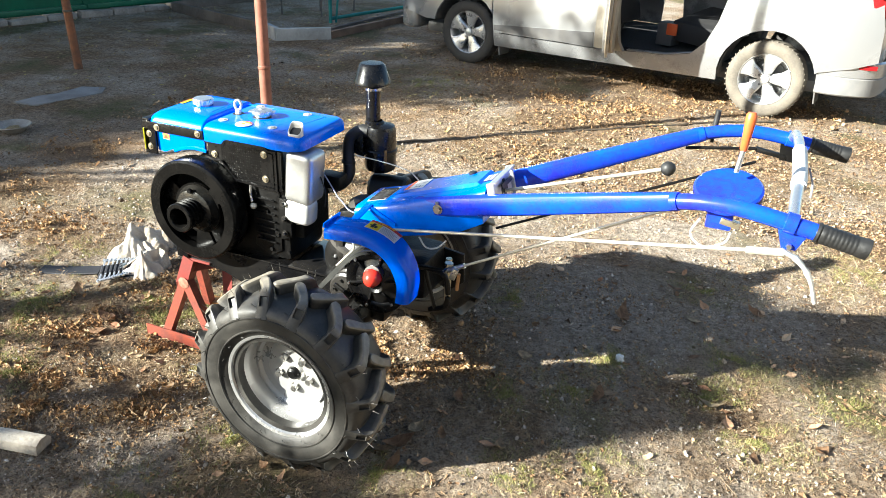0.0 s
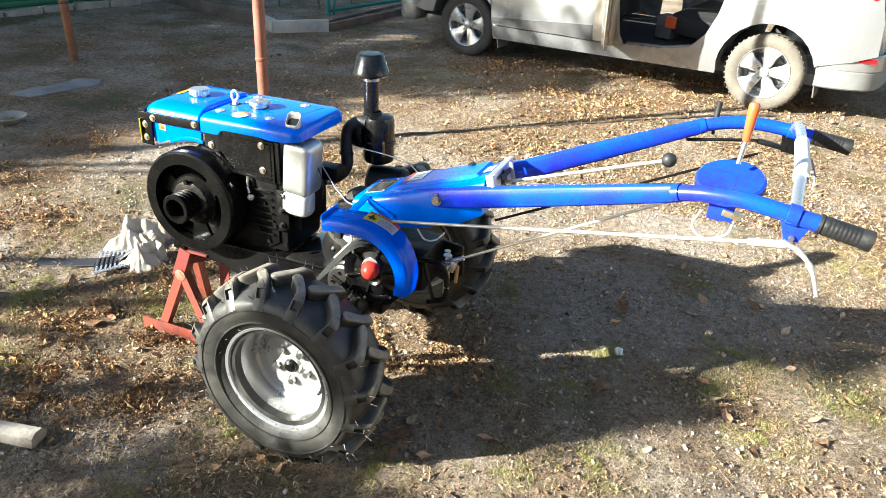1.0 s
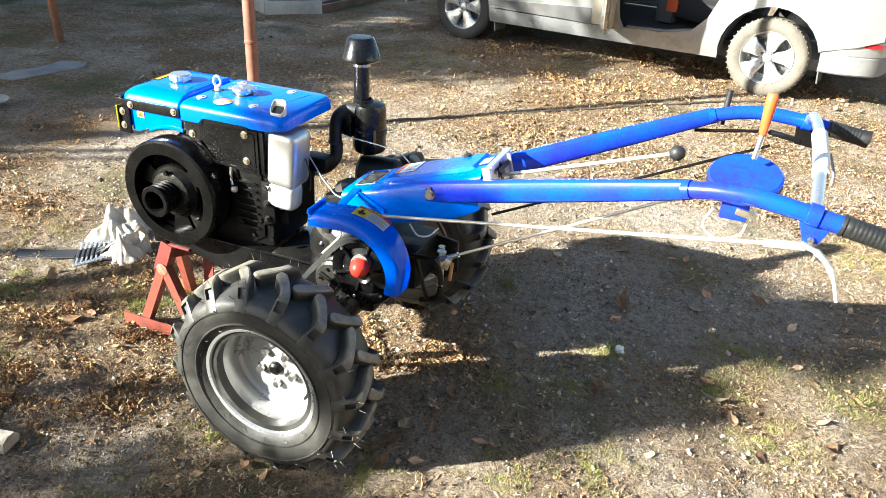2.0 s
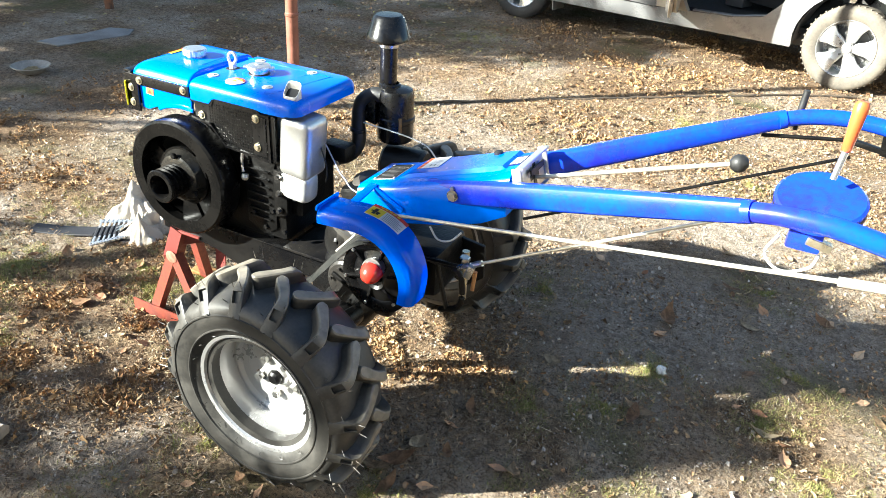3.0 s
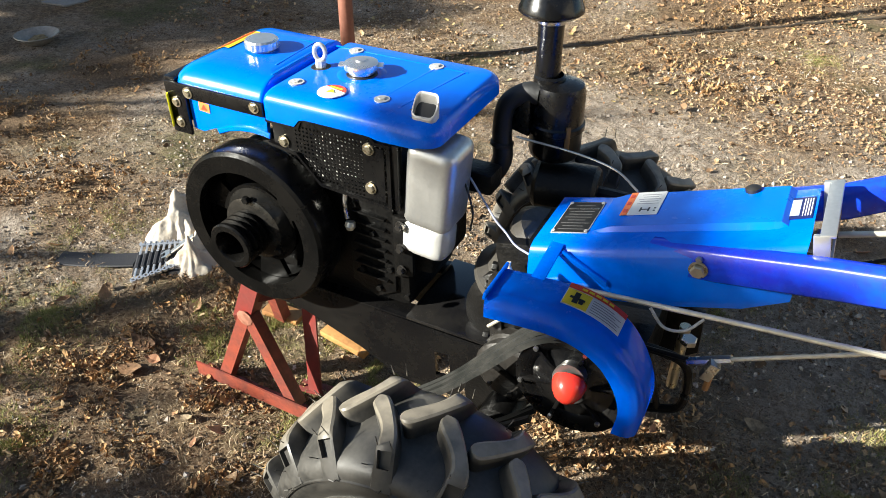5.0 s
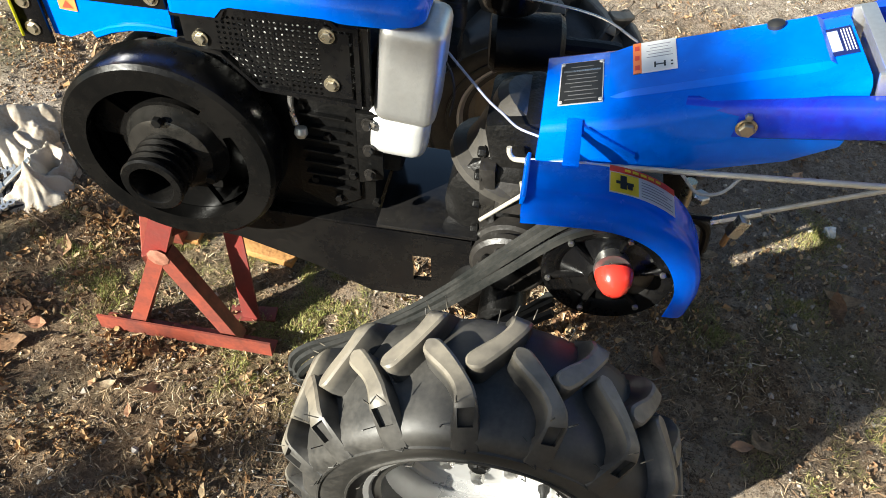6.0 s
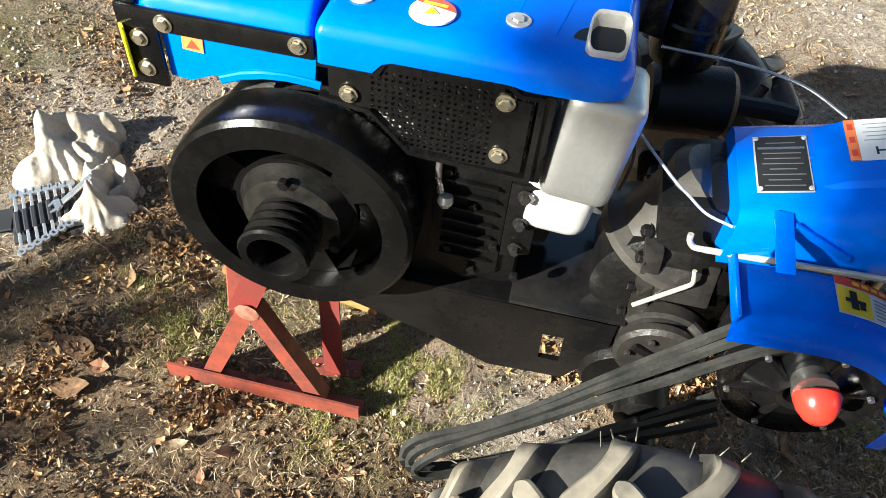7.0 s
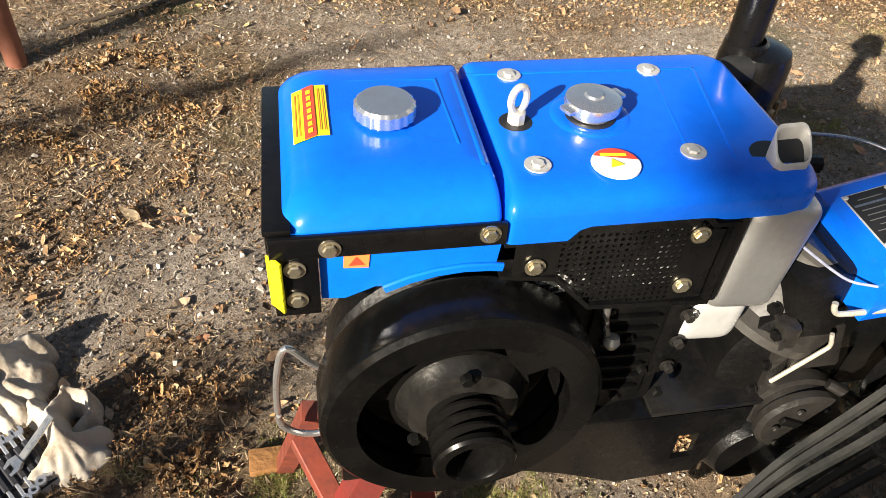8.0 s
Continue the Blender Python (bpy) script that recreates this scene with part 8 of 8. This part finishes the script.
def tree(x, y, zc, zh, spread, seed, clumps, leaves, size, loose=0.17, off=0.0, limb=0.022):
    """zc: the crown's mean height, zh: half its depth, off: how far the trunk stands beside the crown."""
    rng = random.Random(seed)
    t = thing("tree", x, y, 0, "unseen thin-leaved autumn tree with yellowing crown, added up-sun for shade", "tree", "yard trees")
    cx, cy = x, y
    x, y = x + off * 0.707, y - off * 0.707
    t.matrix_basis = pose(x, y, 0)
    trunk = sweep(smooth_path([(x, y, -0.1), (x + rng.uniform(-0.1, 0.1), y, zc * 0.4), (x + rng.uniform(-0.1, 0.1), y + rng.uniform(-0.1, 0.1), zc)], 4), circle(0.10, 10), scale=[1 - 0.08 * k for k in range(9)])
    tips = []
    for k in range(clumps):
        a = rng.uniform(0, 6.28)
        z0 = zc * rng.uniform(0.75, 0.98)
        r = spread * math.sqrt(rng.uniform(0.02, 1.0))
        tip = Vector((cx + r * math.cos(a), cy + r * math.sin(a), zc + zh * rng.uniform(-1, 1)))
        mid = Vector((x, y, z0)).lerp(tip, 0.5) + Vector((0, 0, 0.1))
        sweep(smooth_path([(x, y, z0), mid, tip], 3), circle(limb, 6), trunk, scale=[1, 0.9, 0.8, 0.6, 0.45, 0.3, 0.15])
        tips.append(tip)
    part("trunk", trunk, M_BARK, t)
    pl = []
    for tip in tips:
        for k in range(leaves):
            d = Vector((rng.gauss(0, 1), rng.gauss(0, 1), rng.gauss(0, 0.6))) * loose
            s = size * rng.uniform(0.6, 1.4)
            pl.append((tip.x + d.x, tip.y + d.y, tip.z + d.z, rng.uniform(0, 6), rng.uniform(0, 6), rng.uniform(0, 6), s, s, s))
    cr = cloud("crown", leaf_v, leaf_f, pl, M_LEAVES, "", "")
    for key in ("label", "category", "kind"):
        if key in cr:
            del cr[key]
    cr.parent = t
    cr.matrix_parent_inverse = t.matrix_basis.inverted()
    return t


def shade_at(gx, gy, zc, zh, spread, seed, clumps, leaves, size, loose=0.17, off=0.0, limb=0.022):
    """A tree whose crown lies up-sun of a place on the ground."""
    k = zc / math.tan(radians(SUN_EL))
    return tree(gx - k * math.cos(radians(SUN_AZ)), gy - k * math.sin(radians(SUN_AZ)), zc, zh, spread, seed, clumps, leaves, size, loose, off, limb)


def limb_tree(gx, gy, zc, seed, limbs):
    """A half-bare tree whose long level limbs lie up-sun of strips of the ground; limbs: ends of the strip, limb radius, leaves."""
    rng = random.Random(seed)
    k = zc / math.tan(radians(SUN_EL))
    dx, dy = -k * math.cos(radians(SUN_AZ)), -k * math.sin(radians(SUN_AZ))
    x, y = gx + dx, gy + dy
    t = thing("tree", x, y, 0, "unseen half-bare autumn tree with long level limbs, added up-sun for strips of shade", "tree", "yard trees")
    trunk = sweep(smooth_path([(x, y, -0.1), (x + rng.uniform(-0.1, 0.1), y, zc * 0.4), (x, y + rng.uniform(-0.1, 0.1), zc * 0.8), (x, y, zc)], 4), circle(0.10, 10), scale=[1 - 0.05 * q for q in range(13)])
    pl = []
    for x0, y0, x1, y1, r, n in limbs:
        a, b = Vector((x0 + dx, y0 + dy, zc)), Vector((x1 + dx, y1 + dy, zc))
        side = Vector((a.y - b.y, b.x - a.x, 0)).normalized()
        pts = [a.lerp(b, q / 5) + side * rng.uniform(-0.035, 0.035) + Vector((0, 0, rng.uniform(-0.03, 0.03))) for q in range(6)]
        path = smooth_path([Vector((x, y, zc * 0.94)), Vector((x, y, zc * 0.97)).lerp(a, 0.6), *pts], 4)
        m = len(path)
        sweep(path, circle(r, 8), trunk, scale=[1.1 - 0.65 * q / m for q in range(m)])
        for q in range(n):
            u = rng.uniform(0, 1.05)
            c = a.lerp(b, u)
            d = Vector((rng.gauss(0, 1), rng.gauss(0, 1), rng.gauss(0, 0.5))) * (0.03 + r)
            s_ = rng.uniform(0.03, 0.07)
            pl.append((c.x + d.x, c.y + d.y, c.z + d.z, rng.uniform(0, 6), rng.uniform(0, 6), rng.uniform(0, 6), s_, s_, s_))
    part("trunk", trunk, M_BARK, t)
    cr = cloud("crown", leaf_v, leaf_f, pl, M_LEAVES, "", "")
    for key in ("label", "category", "kind"):
        if key in cr:
            del cr[key]
    cr.parent = t
    cr.matrix_parent_inverse = t.matrix_basis.inverted()
    return t


limb_tree(-2.3, -0.75, 3.0, 50, [(-1.35, -0.26, -0.30, 0.16, 0.058, 60), (-1.55, -0.03, -0.62, 0.34, 0.032, 24), (-1.65, 0.18, -0.86, 0.55, 0.045, 90), (-1.25, 0.52, -0.66, 1.06, 0.050, 70), (-2.15, 0.36, -1.58, 0.58, 0.055, 50)])
limb_tree(-3.6, 0.9, 3.4, 51, [(-1.95, 1.86, -0.85, 2.25, 0.036, 30), (-0.95, 2.20, -0.25, 2.53, 0.024, 16), (-3.05, 1.36, -2.35, 1.92, 0.055, 110), (-2.95, 0.93, -2.45, 1.25, 0.045, 60), (-2.0, 2.35, -1.2, 2.72, 0.04, 80)])
shade_at(-0.80, -1.02, 3.2, 0.20, 0.70, 1, 24, 44, 0.10)
shade_at(0.22, -0.22, 3.2, 0.10, 0.24, 61, 8, 34, 0.07, 0.10, 0.8, 0.006)
shade_at(-3.35, 2.75, 4.2, 0.2, 0.62, 62, 24, 60, 0.10, 0.15, 0.6, 0.012)
shade_at(-3.35, 1.90, 4.2, 0.2, 0.62, 63, 24, 50, 0.10, 0.15, 0.6, 0.012)
# unseen narrow crowns added to close lit gaps beside the tractor's shadow
shade_at(1.06, 0.76, 3.5, 0.05, 0.13, 4, 6, 60, 0.065, 0.045, 2.2, 0.006)
shade_at(0.88, 0.53, 3.5, 0.05, 0.09, 15, 4, 60, 0.065, 0.045, 2.3, 0.006)
shade_at(-0.10, -0.52, 3.6, 0.10, 0.30, 31, 14, 60, 0.08, 0.09, 0.9, 0.008)
shade_at(-1.3, 5.5, 5.0, 0.5, 1.1, 21, 36, 110, 0.13)
shade_at(1.42, 1.50, 4.3, 0.08, 0.38, 9, 7, 95, 0.07, 0.055, 2.8, 0.006)
shade_at(1.60, 1.66, 4.3, 0.06, 0.26, 71, 4, 12, 0.06, 0.04, 2.8, 0.005)
shade_at(-3.7, 3.7, 4.6, 0.5, 1.6, 3, 80, 110, 0.13)
shade_at(-5.4, 5.6, 5.0, 0.6, 2.1, 5, 100, 120, 0.14)
shade_at(-2.6, 7.6, 5.4, 0.5, 1.5, 7, 40, 100, 0.13)
M_PLASTER = mat("pale_plaster", (0.42, 0.39, 0.34), 0.9, col2=(0.36, 0.33, 0.29), scale=2, fine=40, bump=0.2)
# unseen walls added behind and beside the view to hold off sky light
sky_block = thing("sky_block_wall", 6.0, -5.6, 0, "unseen plain plastered wall added to cut sky light on the yard", "wall", kind="structure")
part("wall_panel", box((13.0, 0.3, 5.4), (6.2, -5.6, 2.7), (0, 0, 0), 0.02), M_PLASTER, sky_block)
part("wall_panel", box((0.3, 9.0, 5.4), (9.5, -1.0, 2.7), (0, 0, 0), 0.02), M_PLASTER, sky_block)
